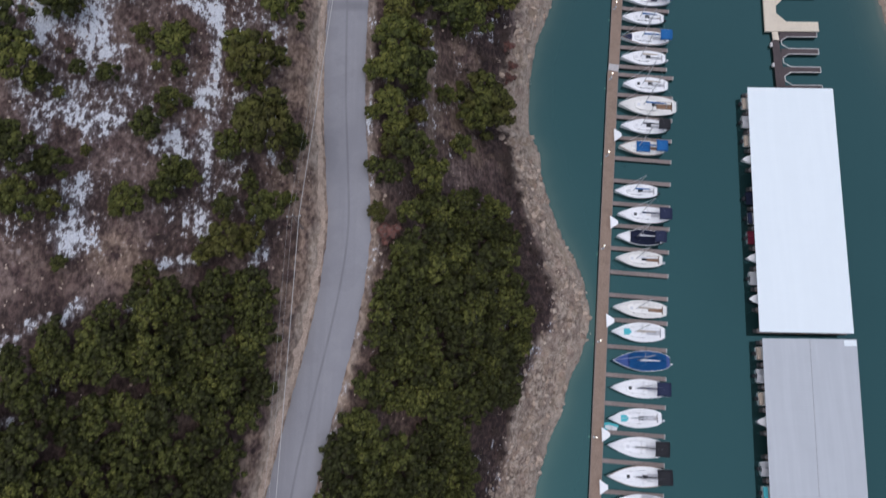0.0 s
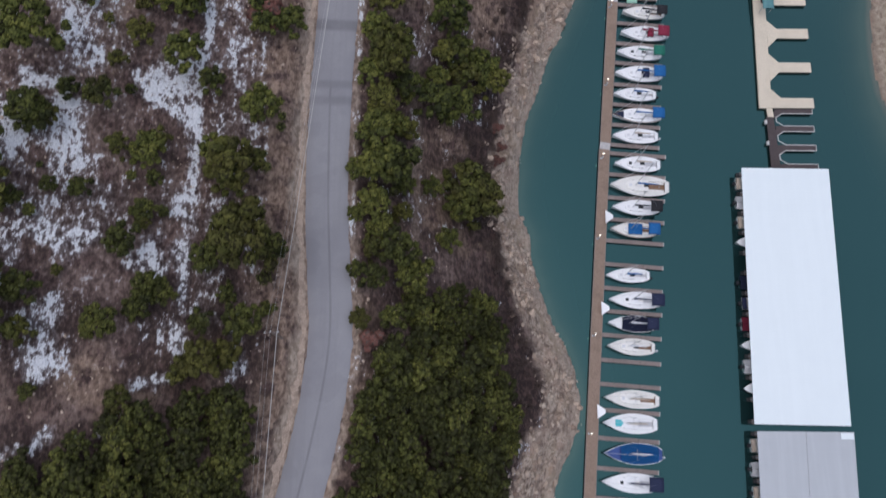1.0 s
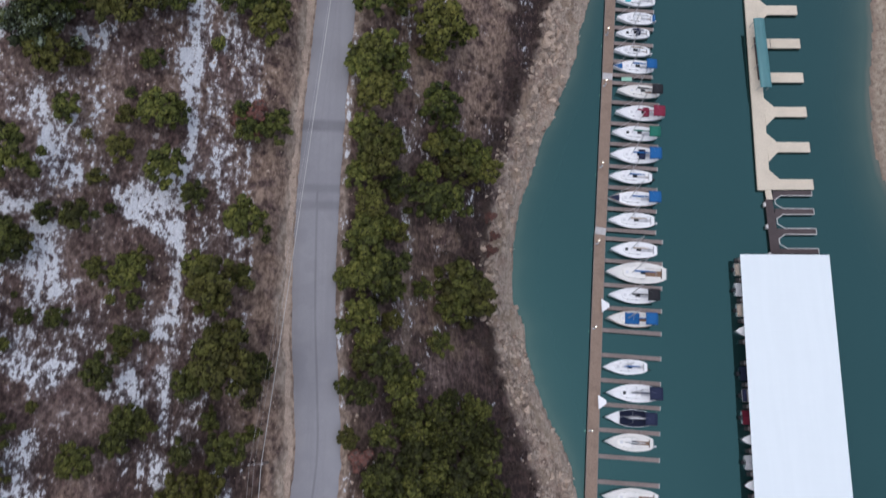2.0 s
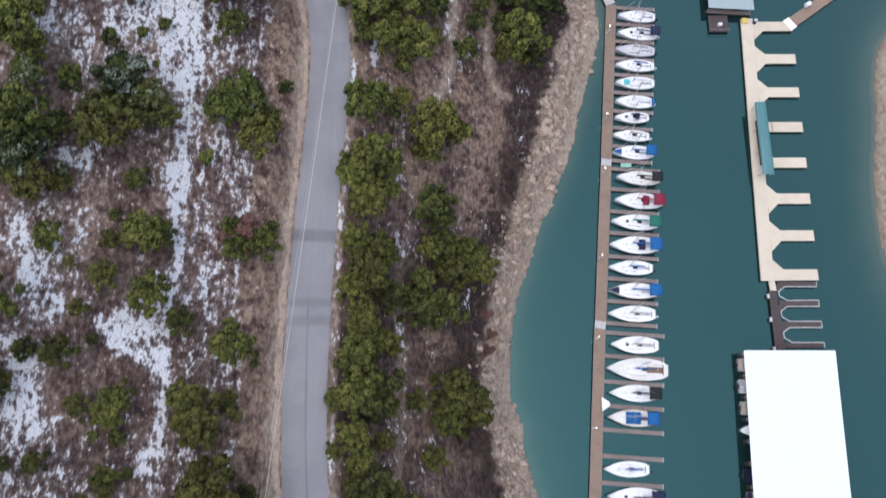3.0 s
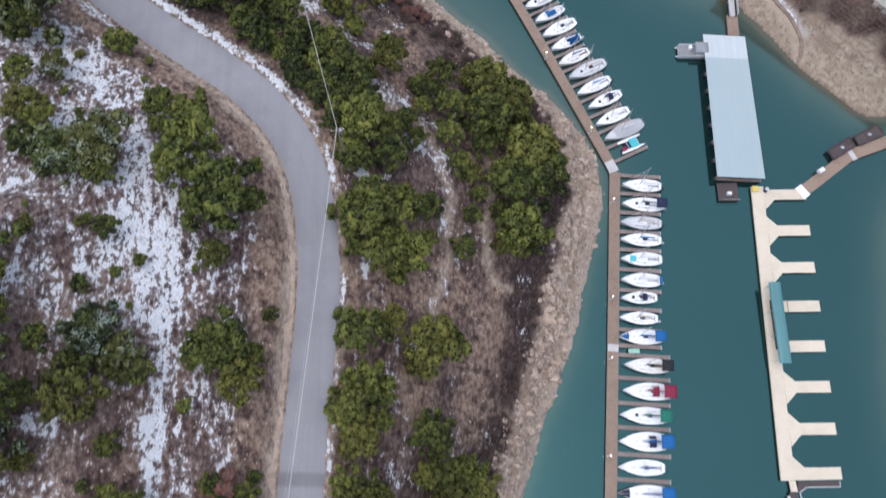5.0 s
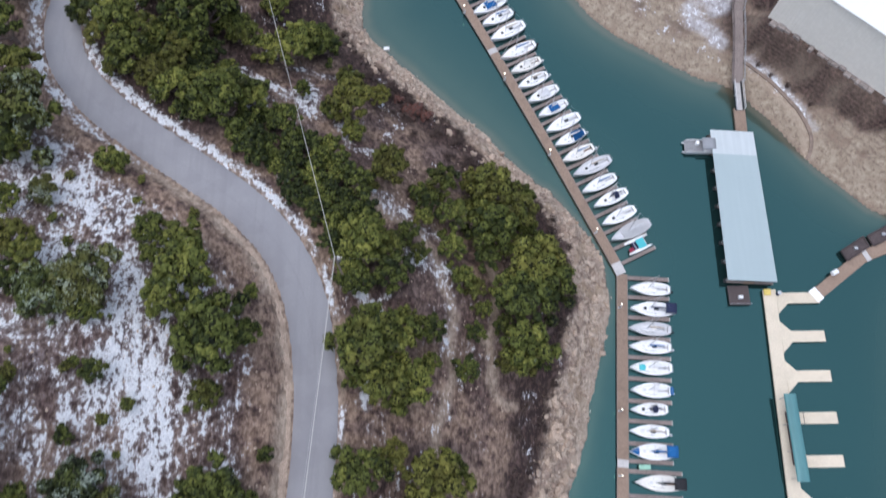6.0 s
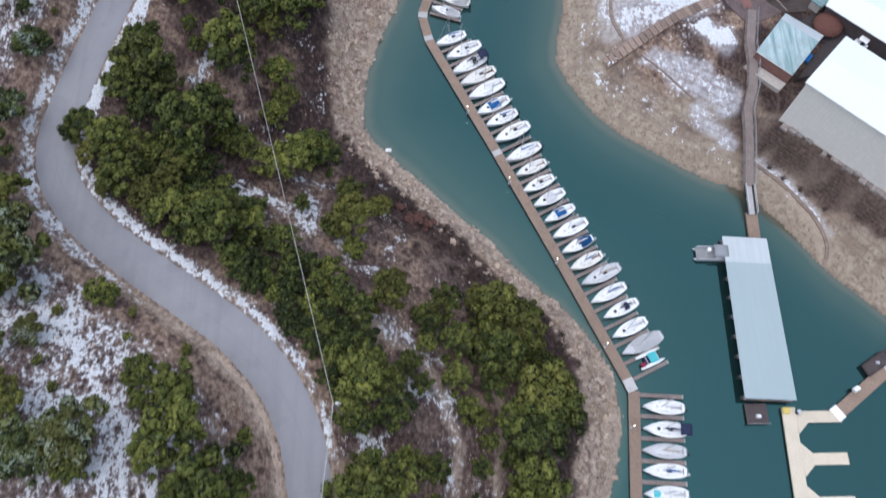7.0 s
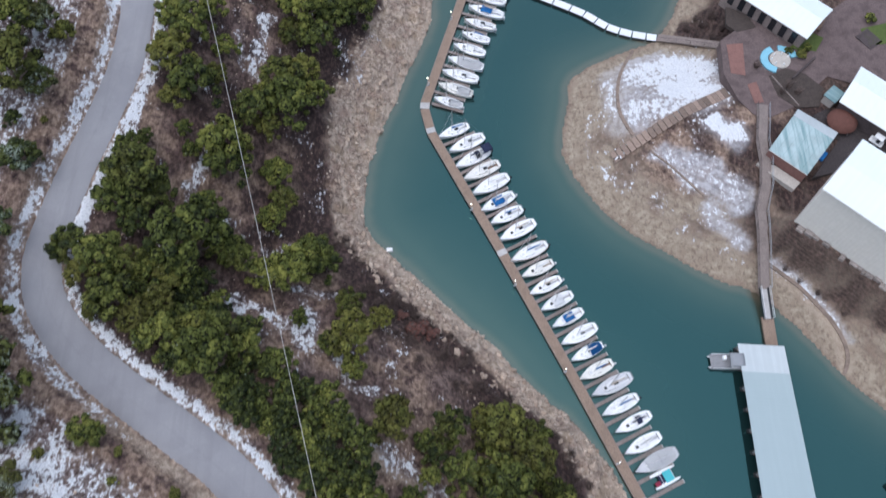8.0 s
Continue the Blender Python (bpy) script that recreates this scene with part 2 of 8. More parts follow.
RUBBLE = rubble_material()
DECK = worn("brown_dock_boards", (0.235, 0.165, 0.122), (0.36, 0.265, 0.202), 1.0, 0.85, stretch=(1, 1, 1))
FINGER = worn("weathered_finger_boards", (0.20, 0.16, 0.145), (0.33, 0.275, 0.25), 1.2, 0.88)
CREAM = worn("cream_concrete_deck", (0.63, 0.545, 0.415), (0.77, 0.68, 0.54), 0.8, 0.85, grime=0.15)
FLOAT = worn("black_float_drums", (0.02, 0.02, 0.022), (0.05, 0.05, 0.052), 2, 0.6)
LEDGE = worn("weathered_ledge_stone", (0.20, 0.15, 0.12), (0.40, 0.31, 0.25), 1.5, 0.95, grime=0.5)
EDGE = worn("pale_rub_rail", (0.55, 0.53, 0.50), (0.75, 0.73, 0.70), 2, 0.7)
PLATE = worn("galvanised_hinge_plate", (0.46, 0.44, 0.43), (0.62, 0.60, 0.59), 2, 0.55, 0.4)
DARKWOOD = worn("dark_wet_planks", (0.055, 0.042, 0.043), (0.118, 0.092, 0.090), 1.2, 0.85)
STEEL = worn("galvanised_steel", (0.42, 0.43, 0.45), (0.6, 0.61, 0.63), 2, 0.45, 0.7)
ALLOY = worn("mast_alloy", (0.55, 0.55, 0.56), (0.72, 0.72, 0.73), 2, 0.35, 0.6)
GEL = [flat("gelcoat_white", (0.90, 0.90, 0.895), 0.3, grime=0.06), flat("gelcoat_ivory", (0.86, 0.84, 0.79), 0.32), flat("gelcoat_grey", (0.68, 0.68, 0.69), 0.4)]
DECKWHITE = [flat("nonskid_white", (0.87, 0.87, 0.865), 0.7, grime=0.06), flat("nonskid_cream", (0.81, 0.79, 0.74), 0.7), flat("nonskid_grey", (0.60, 0.60, 0.62), 0.7)]
SMOKED = flat("smoked_window", (0.02, 0.022, 0.026), 0.12)
TEAK = worn("teak_trim", (0.22, 0.13, 0.075), (0.34, 0.21, 0.13), 3, 0.7)
CANVAS = {
    "navy": flat("navy_canvas", (0.018, 0.025, 0.065), 0.85), "blue": flat("royal_blue_canvas", (0.015, 0.12, 0.34), 0.85),
    "black": flat("black_canvas", (0.018, 0.018, 0.022), 0.85), "maroon": flat("maroon_canvas", (0.23, 0.02, 0.05), 0.85),
    "green": flat("green_canvas", (0.02, 0.16, 0.11), 0.85), "teal": flat("turquoise_canvas", (0.10, 0.50, 0.55), 0.8),
    "grey": flat("grey_canvas", (0.72, 0.72, 0.73), 0.85), "white": flat("white_canvas", (0.76, 0.76, 0.77), 0.8), "slate": flat("slate_canvas", (0.27, 0.28, 0.30), 0.85), "tan": flat("tan_canvas", (0.48, 0.40, 0.32), 0.85)}
NAVYHULL = flat("navy_gelcoat", (0.015, 0.02, 0.05), 0.25)
BLUEHULL = flat("blue_gelcoat", (0.02, 0.06, 0.24), 0.28)


def metal_roof(name, a, b, grime=0.1, rough=0.5):
    m, nt, bs = nodes_of(name, rough, 0.0)
    v = coords(nt)
    stain = ramp(nt, noise_tex(nt, 0.35, v, 5, 0.6), 0.4, 0.75)
    streak = ramp(nt, noise_tex(nt, 1.0, coords(nt, (1.2, 0.06, 1)), 4), 0.4, 0.7)
    c = mix(nt, streak, a, b)
    set_color(nt, bs, mix(nt, math_op(nt, "MULTIPLY", stain, grime), c, tuple(0.62 * q for q in a)))
    return m


ROOF_WHITE = metal_roof("snow_white_roof_sheet", (0.815, 0.875, 0.88), (0.83, 0.89, 0.895), 0.03)
ROOF_GREY = metal_roof("pale_grey_roof_sheet", (0.475, 0.495, 0.515), (0.505, 0.525, 0.545), 0.08)
ROOF_BLUE = metal_roof("blue_grey_roof_sheet", (0.36, 0.435, 0.45), (0.375, 0.45, 0.465), 0.05)
ROOF_PALE = metal_roof("frosted_roof_sheet", (0.50, 0.545, 0.56), (0.55, 0.595, 0.61), 0.15)
WALL_TAN = metal_roof("tan_wall_sheet", (0.84, 0.80, 0.72), (0.88, 0.84, 0.76), 0.06)
ROOF_TEAL = metal_roof("teal_roof_sheet", (0.17, 0.28, 0.29), (0.27, 0.38, 0.39), 0.5)
FROST_TEAL = metal_roof("frosted_teal_roof_sheet", (0.45, 0.56, 0.57), (0.17, 0.29, 0.30), 0.8)
TEAL_AWNING = metal_roof("teal_awning_sheet", (0.085, 0.22, 0.23), (0.12, 0.28, 0.29), 0.2)
LAWN = worn("winter_lawn", (0.055, 0.085, 0.018), (0.12, 0.15, 0.04), 3, 0.95)
BEDSOIL = worn("dark_garden_soil", (0.035, 0.026, 0.022), (0.10, 0.078, 0.068), 2, 0.95)
SNOW = worn("lying_snow", (0.78, 0.80, 0.84), (0.88, 0.89, 0.92), 0.8, 0.9, grime=0.08)
BRICK = worn("red_brick_paving", (0.19, 0.095, 0.08), (0.30, 0.16, 0.135), 1.5, 0.9)
DARKYARD = worn("wet_black_decking", (0.026, 0.021, 0.022), (0.072, 0.056, 0.054), 0.9, 0.8, grime=0.4)
PAVING = worn("wet_grey_paving", (0.105, 0.074, 0.070), (0.185, 0.138, 0.132), 0.8, 0.85, grime=0.5)
WALLPAINT = worn("stucco_wall", (0.42, 0.38, 0.34), (0.56, 0.51, 0.46), 1.0, 0.9)
POOLWATER = flat("pool_blue", (0.22, 0.47, 0.58), 0.3)
LAMPGLASS = nodes_of("lit_lamp_glass", 0.4)
LAMPGLASS[2].inputs["Emission Color"].default_value = (1.0, 0.86, 0.6, 1)
LAMPGLASS[2].inputs["Emission Strength"].default_value = 5.0
LAMPGLASS = LAMPGLASS[0]



# ---- building helpers ----
def link_mesh(name, bm, material, parent=None, label="", smooth=False):
    me = bpy.data.meshes.new(name)
    bm.to_mesh(me)
    bm.free()
    for mat in material if isinstance(material, (list, tuple)) else (material,):
        me.materials.append(mat)
    if smooth:
        me.polygons.foreach_set("use_smooth", [True] * len(me.polygons))
    ob = new(name, me)
    if parent is not None:
        ob.parent = parent
    if label:
        ob["label"] = label
    return ob


def part(name, bm, material, parent, label="", smooth=False):
    return link_mesh(name, bm, material, parent, label, smooth)


def share(ob, parent, m):
    """Another piece on the same mesh."""
    o = new(ob.name.split(".")[0], ob.data)
    o.parent, o.matrix_basis = parent, m
    return o


def anchor(name, x, y, z, rz=0.0):
    e = new(name)
    e.matrix_basis = pose(x, y, z, 0, 0, rz)
    e.empty_display_size = 0.3
    return e


def box(bm, x0, y0, z0, x1, y1, z1, bevel=0.0):
    v = [bm.verts.new(p) for p in ((x0, y0, z0), (x1, y0, z0), (x1, y1, z0), (x0, y1, z0), (x0, y0, z1), (x1, y0, z1), (x1, y1, z1), (x0, y1, z1))]
    fs = [bm.faces.new([v[i] for i in q]) for q in ((0, 3, 2, 1), (4, 5, 6, 7), (0, 1, 5, 4), (1, 2, 6, 5), (2, 3, 7, 6), (3, 0, 4, 7))]
    if bevel:
        bmesh.ops.bevel(bm, geom=list({e for f in fs for e in f.edges}), offset=bevel, segments=1, affect="EDGES")
    return bm


def boxed(*args, bevel=0.0):
    return box(bmesh.new(), *args, bevel=bevel)


def prism(pts, z0, z1, bm=None):
    """An upright slab over a polygon that runs anticlockwise."""
    bm = bm or bmesh.new()
    lo, hi = [bm.verts.new((x, y, z0)) for x, y in pts], [bm.verts.new((x, y, z1)) for x, y in pts]
    bm.faces.new(hi), bm.faces.new(lo[::-1])
    for i in range(len(pts)):
        j = (i + 1) % len(pts)
        bm.faces.new((lo[i], lo[j], hi[j], hi[i]))
    bmesh.ops.recalc_face_normals(bm, faces=bm.faces[:])
    return bm


def rod(bm, a, b, r0, r1=None, n=6):
    a, b = Vector(a), Vector(b)
    r1 = r0 if r1 is None else r1
    q = (b - a).to_track_quat("Z", "Y")
    rings = [[bm.verts.new(p + q @ Vector((r * math.cos(math.tau * i / n), r * math.sin(math.tau * i / n), 0))) for i in range(n)] for p, r in ((a, r0), (b, r1))]
    for i in range(n):
        bm.faces.new((rings[0][i], rings[0][(i + 1) % n], rings[1][(i + 1) % n], rings[1][i]))
    bm.faces.new(rings[0][::-1]), bm.faces.new(rings[1])
    return bm


def rods(segments, r, n=6):
    bm = bmesh.new()
    for a, b in segments:
        rod(bm, a, b, r, r, n)
    return bm


def strip_slab(line, half, z0, z1):
    """A level slab along a plan line, of half width."""
    P = [Vector((*p, 0)) for p in line]
    left, right = [], []
    for i, p in enumerate(P):
        d = (P[min(i + 1, len(P) - 1)] - P[max(i - 1, 0)]).normalized()
        n = Vector((-d.y, d.x, 0))
        left.append(p + n * half), right.append(p - n * half)
    return prism([(v.x, v.y) for v in right + left[::-1]], z0, z1)


# ---- ground: one sheet from the lake bed over both shores to the far hills ----
SHORE_W = [(9, -70), (12, -40), (13.4, -20), (14.8, -8), (18.3, 3), (21.7, 12.6), (23.6, 17), (24.1, 20.6), (22.4, 26.5), (19, 34.4), (17, 44), (14.7, 51.2), (14.9, 57), (16, 65),
           (19.8, 77), (23.9, 86.6), (28, 99), (31.7, 112), (32.2, 118), (31.3, 124), (25.3, 133.5), (19, 139.3), (10.2, 149), (0.3, 158.3), (-6.1, 164.9),
           (-9.2, 169.4), (-9.7, 175), (-7.7, 187), (-2.8, 199.7), (2, 213.4), (4, 228), (4, 260), (0, 320)]
SHORE_E = [(120, -60), (108, -20), (95, 20), (84, 50), (77.5, 68.8), (76.3, 79), (77, 88), (78.5, 97), (80, 107), (82.2, 113), (90, 122), (98, 127), (92, 130.5), (80, 129.8), (74.3, 134.2),
           (68, 141.5), (64, 147.2), (57.4, 154.6), (51, 157.6), (41.4, 163.8), (35.9, 167.8), (31.4, 172.9), (27.5, 180), (26.5, 184.3), (28.4, 193.7), (29.4, 199.6), (32.1, 202.2),
           (41.5, 207), (47.5, 209.3), (51.8, 216.4), (56, 226), (60, 250), (62, 300)]
ROAD = [(-24, -60), (-20, -25), (-17.3, -6), (-15.5, 3), (-13.3, 13), (-12, 21), (-11.6, 28), (-12.2, 36), (-12.9, 46), (-12.95, 60), (-12.6, 72), (-11.9, 84), (-11.5, 95),
        (-12.3, 104.4), (-14.2, 112), (-17.6, 118.2), (-23.3, 124.3), (-30, 129.2), (-38.5, 135.2), (-45.2, 140.7), (-50, 146.6), (-52, 152.5), (-51.8, 158.4), (-50, 167.5),
        (-47.5, 177.3), (-45.7, 186), (-45.2, 194), (-46, 204), (-50, 225), (-60, 270)]
RUT = [(-26.9, 30), (-27.1, 46), (-27.2, 56), (-27.1, 64), (-26.8, 74), (-26.5, 84), (-26.3, 92), (-26.7, 99), (-27.6, 106)]


def rounded(line, steps=5):
    """A smooth curve through the corners of a plan line (Catmull-Rom)."""
    P = np.array([line[0], *line, line[-1]], float)
    out = []
    for a, b, c, d in zip(P[:-3], P[1:-2], P[2:-1], P[3:]):
        for t in np.arange(steps) / steps:
            out.append(0.5 * (2 * b + (c - a) * t + (2 * a - 5 * b + 4 * c - d) * t**2 + (3 * b - a - 3 * c + d) * t**3))
    return [tuple(p) for p in (*out, P[-1])]


def off_line(x, y, line):
    """The distance from a plan line, positive on its left."""
    best, side = np.full(x.shape, 1e9), np.zeros(x.shape)
    for (ax, ay), (bx, by) in zip(line[:-1], line[1:]):
        dx, dy = bx - ax, by - ay
        t = np.clip(((x - ax) * dx + (y - ay) * dy) / (dx * dx + dy * dy), 0, 1)
        d = np.hypot(x - ax - t * dx, y - ay - t * dy)
        near = d < best - 1e-9
        best, side = np.where(near, d, best), np.where(near, dx * (y - ay) - dy * (x - ax), side)
    return np.where(side > 0, best, -best)


def soft_noise(x, y, size, seed=0):
    """Smooth value noise, 0 to 1."""
    table = np.random.RandomState(100 + seed).rand(256, 256)
    u, v = x / size + 1000.0, y / size + 1000.0
    i, j = np.floor(u).astype(int), np.floor(v).astype(int)
    f, g = u - i, v - j
    f, g = f * f * (3 - 2 * f), g * g * (3 - 2 * g)
    at = lambda p, q: table[p % 256, q % 256]
    return (at(i, j) * (1 - f) + at(i + 1, j) * f) * (1 - g) + (at(i, j + 1) * (1 - f) + at(i + 1, j + 1) * f) * g


def smooth(a, lo, hi):
    t = np.clip((a - lo) / (hi - lo), 0, 1)
    return t * t * (3 - 2 * t)


# beyond the bends both shores and the road run straight on
ROAD_LINE = [(-24, -2500), *rounded(ROAD), (-90, 2500)]
SHORE_W_LINE = [(9, -2500), *rounded(SHORE_W, 3), (0, 2500)]
SHORE_E_LINE = [(140, -2500), *rounded(SHORE_E, 3), (62, 2500)]
ROAD_Z = 24.0


def ragged(x, y):
    return 0.8 * (soft_noise(x, y, 4.3, 1) - 0.5) + 0.35 * (soft_noise(x, y, 1.4, 2) - 0.5)


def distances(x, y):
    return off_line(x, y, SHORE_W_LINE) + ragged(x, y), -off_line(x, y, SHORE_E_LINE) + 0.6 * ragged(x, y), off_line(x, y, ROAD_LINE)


def height(x, y, parts=None):
    west, east, road = parts or distances(x, y)
    a = np.clip(west / np.maximum(west - road - 3.0, 1e-3), 0, 1)
    low = ROAD_Z * (a + 0.25 * a * (1 - a))
    up = np.maximum(road - 3.0, 0)
    high = ROAD_Z + 1.3 * smooth(up, 0, 2.6) + 0.47 * np.minimum(up, 70) + 0.2 * np.maximum(up - 70, 0) * (up < 400)
    z = np.where(np.abs(road) < 3.1, ROAD_Z, np.where(road > 0, high, low))
    z = np.where(np.abs(road) < 3.1, z - 0.12, z + 0.35 * (soft_noise(x, y, 2.3, 3) - 0.5) * smooth(np.abs(road), 3.1, 5) + 0.8 * (soft_noise(x, y, 7, 4) - 0.5) * smooth(np.abs(road), 4, 9) * smooth(west, 0, 4))
    z = z + np.where(road < -6, 1.3 * (soft_noise(x, y, 1.5, 12) - 0.5) * smooth(west, 0.2, 1.2) * (1 - smooth(west, 5, 7)), 0)
    hill_e = 8.6 * smooth(east, -3, 27) + 0.25 * (soft_noise(x, y, 2.0, 5) - 0.5) - 0.9 + 0.9 * smooth(east, 0, 3)
    # the levelled pad that the tall hall stands on, with a steep bank below it
    into = (x - 62.85) * 0.69 + (y - 165.0) * 0.724
    pad = smooth(into, -4.5, -0.6) * smooth((x - 62.85) * 0.724 - (y - 165.0) * 0.69, -5, 1) * (y > 120)
    hill_e = hill_e + (np.maximum(hill_e, 7.5) - hill_e) * pad
    bed = -0.25 - 0.42 * np.minimum(np.minimum(-west, -east).clip(0), 14)
    return np.where(west > 0, np.maximum(z, 0.02 + 0.25 * np.minimum(west, 1)), np.where(east > 0, np.maximum(hill_e, 0.02 + 0.2 * np.minimum(east, 1)), bed))


def spread(lo, hi, step, far):
    """Even steps from lo to hi, then ever longer ones out to far on both sides."""
    core, grow, g = list(np.arange(lo, hi + 1e-6, step)), [], step
    s = 0.0
    while s < far:
        g *= 1.45
        s += g
        grow.append(s)
    return np.array([lo - q for q in grow[::-1]] + core + [core[-1] + q for q in grow])


def sheet(name, xs, ys, z, material, layers):
    X, Y = np.meshgrid(xs, ys)
    n, k = len(xs), len(ys)
    idx = np.arange(n * k).reshape(k, n)
    faces = np.stack([idx[:-1, :-1], idx[:-1, 1:], idx[1:, 1:], idx[1:, :-1]], -1).reshape(-1, 4)
    me = bpy.data.meshes.new(name)
    me.vertices.add(n * k)
    me.vertices.foreach_set("co", np.stack([X, Y, z], -1).astype(np.float32).ravel())
    me.loops.add(faces.size)
    me.loops.foreach_set("vertex_index", faces.astype(np.int32).ravel())
    me.polygons.add(len(faces))
    me.polygons.foreach_set("loop_start", np.arange(0, faces.size, 4, dtype=np.int32))
    me.update(calc_edges=True)
    me.polygons.foreach_set("use_smooth", [True] * len(faces))
    for key, value in layers.items():
        me.attributes.new(key, "FLOAT", "POINT").data.foreach_set("value", np.broadcast_to(value, X.shape).astype(np.float32).ravel())
    me.materials.append(material)
    me.validate()
    return new(name, me)


def blobs(x, y, spots):
    """1 within round patches of (x, y, radius), fading outwards."""
    out = np.zeros(x.shape)
    for a, b, r in spots:
        out = np.maximum(out, 1 - smooth(np.hypot(x - a, y - b) / r, 0.55, 1.25))
    return out


# drifts of thin snow: from x, y to x, y, half width, how full
DRIFTS_SOUTH_A = [
    (-46.2, 49.7, -45.5, 45.9, 1.2, 0.9), (-42.9, 48.8, -39.4, 45.5, 2, 0.85), (-41.7, 37.7, -37.8, 37, 1.7, 0.8), (-47.1, 39.3, -46.1, 36, 0.9, 0.7), (-45.1, 36.2, -43.3, 33.8, 0.9, 0.6), (-40.3, 28.5, -39, 22, 1.2, 0.8),
    (-41.2, 23.1, -40, 21.3, 1.1, 0.8), (-30.9, 36.2, -32, 34.6, 1.2, 0.85), (-42.9, 13.1, -38.6, 15.2, 0.7, 0.6), (-30.9, 19.8, -28.2, 21.1, 0.8, 0.8), (-33.9, 15.9, -31.7, 15.5, 0.8, 0.8), (-21.8, 25, -22.2, 21.4, 0.8, 0.7),
    (-45, 2.2, -44.2, 2.5, 0.7, 0.8), (-42.4, 6, -41, 6.4, 0.5, 0.7), (-45.6, 10, -45.1, 11.2, 0.8, 0.8), (-21.6, 37.2, -21, 33.8, 0.7, 0.6)]
DRIFTS_SOUTH_B = [
    (-20.4, 44.1, -20, 42.6, 0.5, 0.7)]
DRIFTS_MID_SOUTH_A = [
    (-27.8, 68.9, -27.8, 62.3, 0.7, 1), (-33.6, 57.2, -29.2, 57.4, 2.3, 0.9), (-30.1, 53.5, -28.2, 51, 1.7, 0.95), (-28.5, 49.5, -28.2, 41.2, 0.8, 1), (-29.4, 43.1, -27.8, 35.7, 1.1, 0.6), (-27.9, 35.7, -26.4, 29.9, 1.5, 0.5),
    (-31.1, 36.4, -30.3, 34.2, 1.2, 0.85), (-28.3, 27.3, -28.3, 23.6, 1, 0.7), (-31.8, 19.9, -28.1, 21.1, 0.8, 0.7), (-43.2, 68.2, -40.8, 60.6, 1.5, 0.95), (-41.3, 61.2, -39.6, 58.8, 1.1, 0.95), (-46, 54.8, -42.9, 55, 1.2, 0.95),
    (-41.5, 51.6, -40.6, 45, 1.7, 0.85), (-42.1, 39, -38.6, 35.5, 1.7, 0.75), (-42.2, 27.5, -40.5, 28.7, 0.9, 0.7), (-41.6, 22.3, -40.3, 23.4, 1.2, 0.75)]
DRIFTS_MID_SOUTH_B = [
    (-25.3, 73, -24.2, 61.4, 1.2, 0.5), (-21.6, 55.1, -20.7, 50, 0.9, 0.5), (-20.4, 44.9, -20.2, 42, 0.5, 0.7), (-22.1, 25.6, -21.1, 23, 0.7, 0.6), (-22.3, 37.2, -21.4, 37, 0.5, 0.7), (-24.1, 29.4, -21.9, 23, 1, 0.35)]
DRIFTS_MID_A = [
    (-32.6, 106.9, -30.8, 102.9, 3, 0.95), (-29.7, 103.3, -28.2, 94.4, 3, 1), (-32.5, 96.6, -28.1, 93.6, 1.7, 0.9), (-28.4, 93.5, -27.7, 84.4, 2.1, 1), (-27.4, 84.5, -27.1, 76, 1.3, 1), (-28.8, 77.1, -27.3, 70.2, 1.8, 0.9),
    (-27.4, 71.6, -27.3, 66.1, 0.8, 1), (-29.5, 63.3, -27.5, 63.4, 0.8, 0.8), (-30.9, 59.9, -28.3, 60, 2.3, 0.85), (-33.2, 56.6, -28.6, 53, 1.5, 0.85), (-36, 94.1, -32.8, 98.2, 2, 0.7), (-45.9, 92.7, -42.1, 92.1, 1.1, 0.95),
    (-40.7, 90.2, -34.5, 90.4, 1.6, 0.55), (-40.8, 76.1, -38.1, 76.1, 1.5, 0.8), (-43, 67.4, -40.9, 63.1, 1.5, 0.85), (-41.2, 61.2, -39.4, 57.7, 1.3, 0.75)]
DRIFTS_MID_B = [
    (-42.1, 51.7, -40.2, 47.1, 1.5, 0.8), (-23.4, 80.7, -21.2, 73, 2, 0.45), (-25, 66.3, -23.9, 58.3, 0.9, 0.5), (-40.6, 100, -36, 94.9, 2.6, 0.4)]
DRIFTS_NORTH_A = [
    (-53.9, 128, -48.2, 128.9, 1.7, 1), (-52, 126.1, -44.9, 122.1, 1.5, 0.85), (-46.2, 127, -37.8, 118.1, 1.5, 1), (-43.4, 114.7, -39.2, 113.4, 1.7, 1), (-35.9, 114.5, -29.7, 106.8, 2, 1), (-34.6, 105.3, -29.3, 103.1, 2, 0.95),
    (-34.1, 101.1, -29.9, 97.3, 2, 1), (-31.1, 94.5, -27.5, 92.1, 2.4, 1), (-30.1, 89.3, -27.4, 84.3, 1.7, 1), (-27.9, 107.1, -25.9, 97.6, 1.1, 0.6), (-26.9, 96.1, -26.3, 88.2, 0.5, 0.9), (-45.6, 104.5, -35.1, 105.2, 2.3, 0.55),
    (-43.4, 92.4, -38.6, 88.9, 2.3, 0.5), (-23.8, 81.8, -20.7, 78, 1.6, 0.45), (-26, 94.9, -22.7, 89, 1.7, 0.3), (-39.2, 126.1, -33.2, 118.6, 1.7, 0.6)]
DRIFTS_NORTH_B = [
    (-36.8, 100.7, -30.8, 91.8, 3, 0.4), (-51.9, 128.3, -46.8, 130.7, 2, 0.9), (-53, 137.8, -48.9, 135.4, 0.8, 0.8), (-55, 158.5, -55.5, 149.1, 0.5, 0.9)]
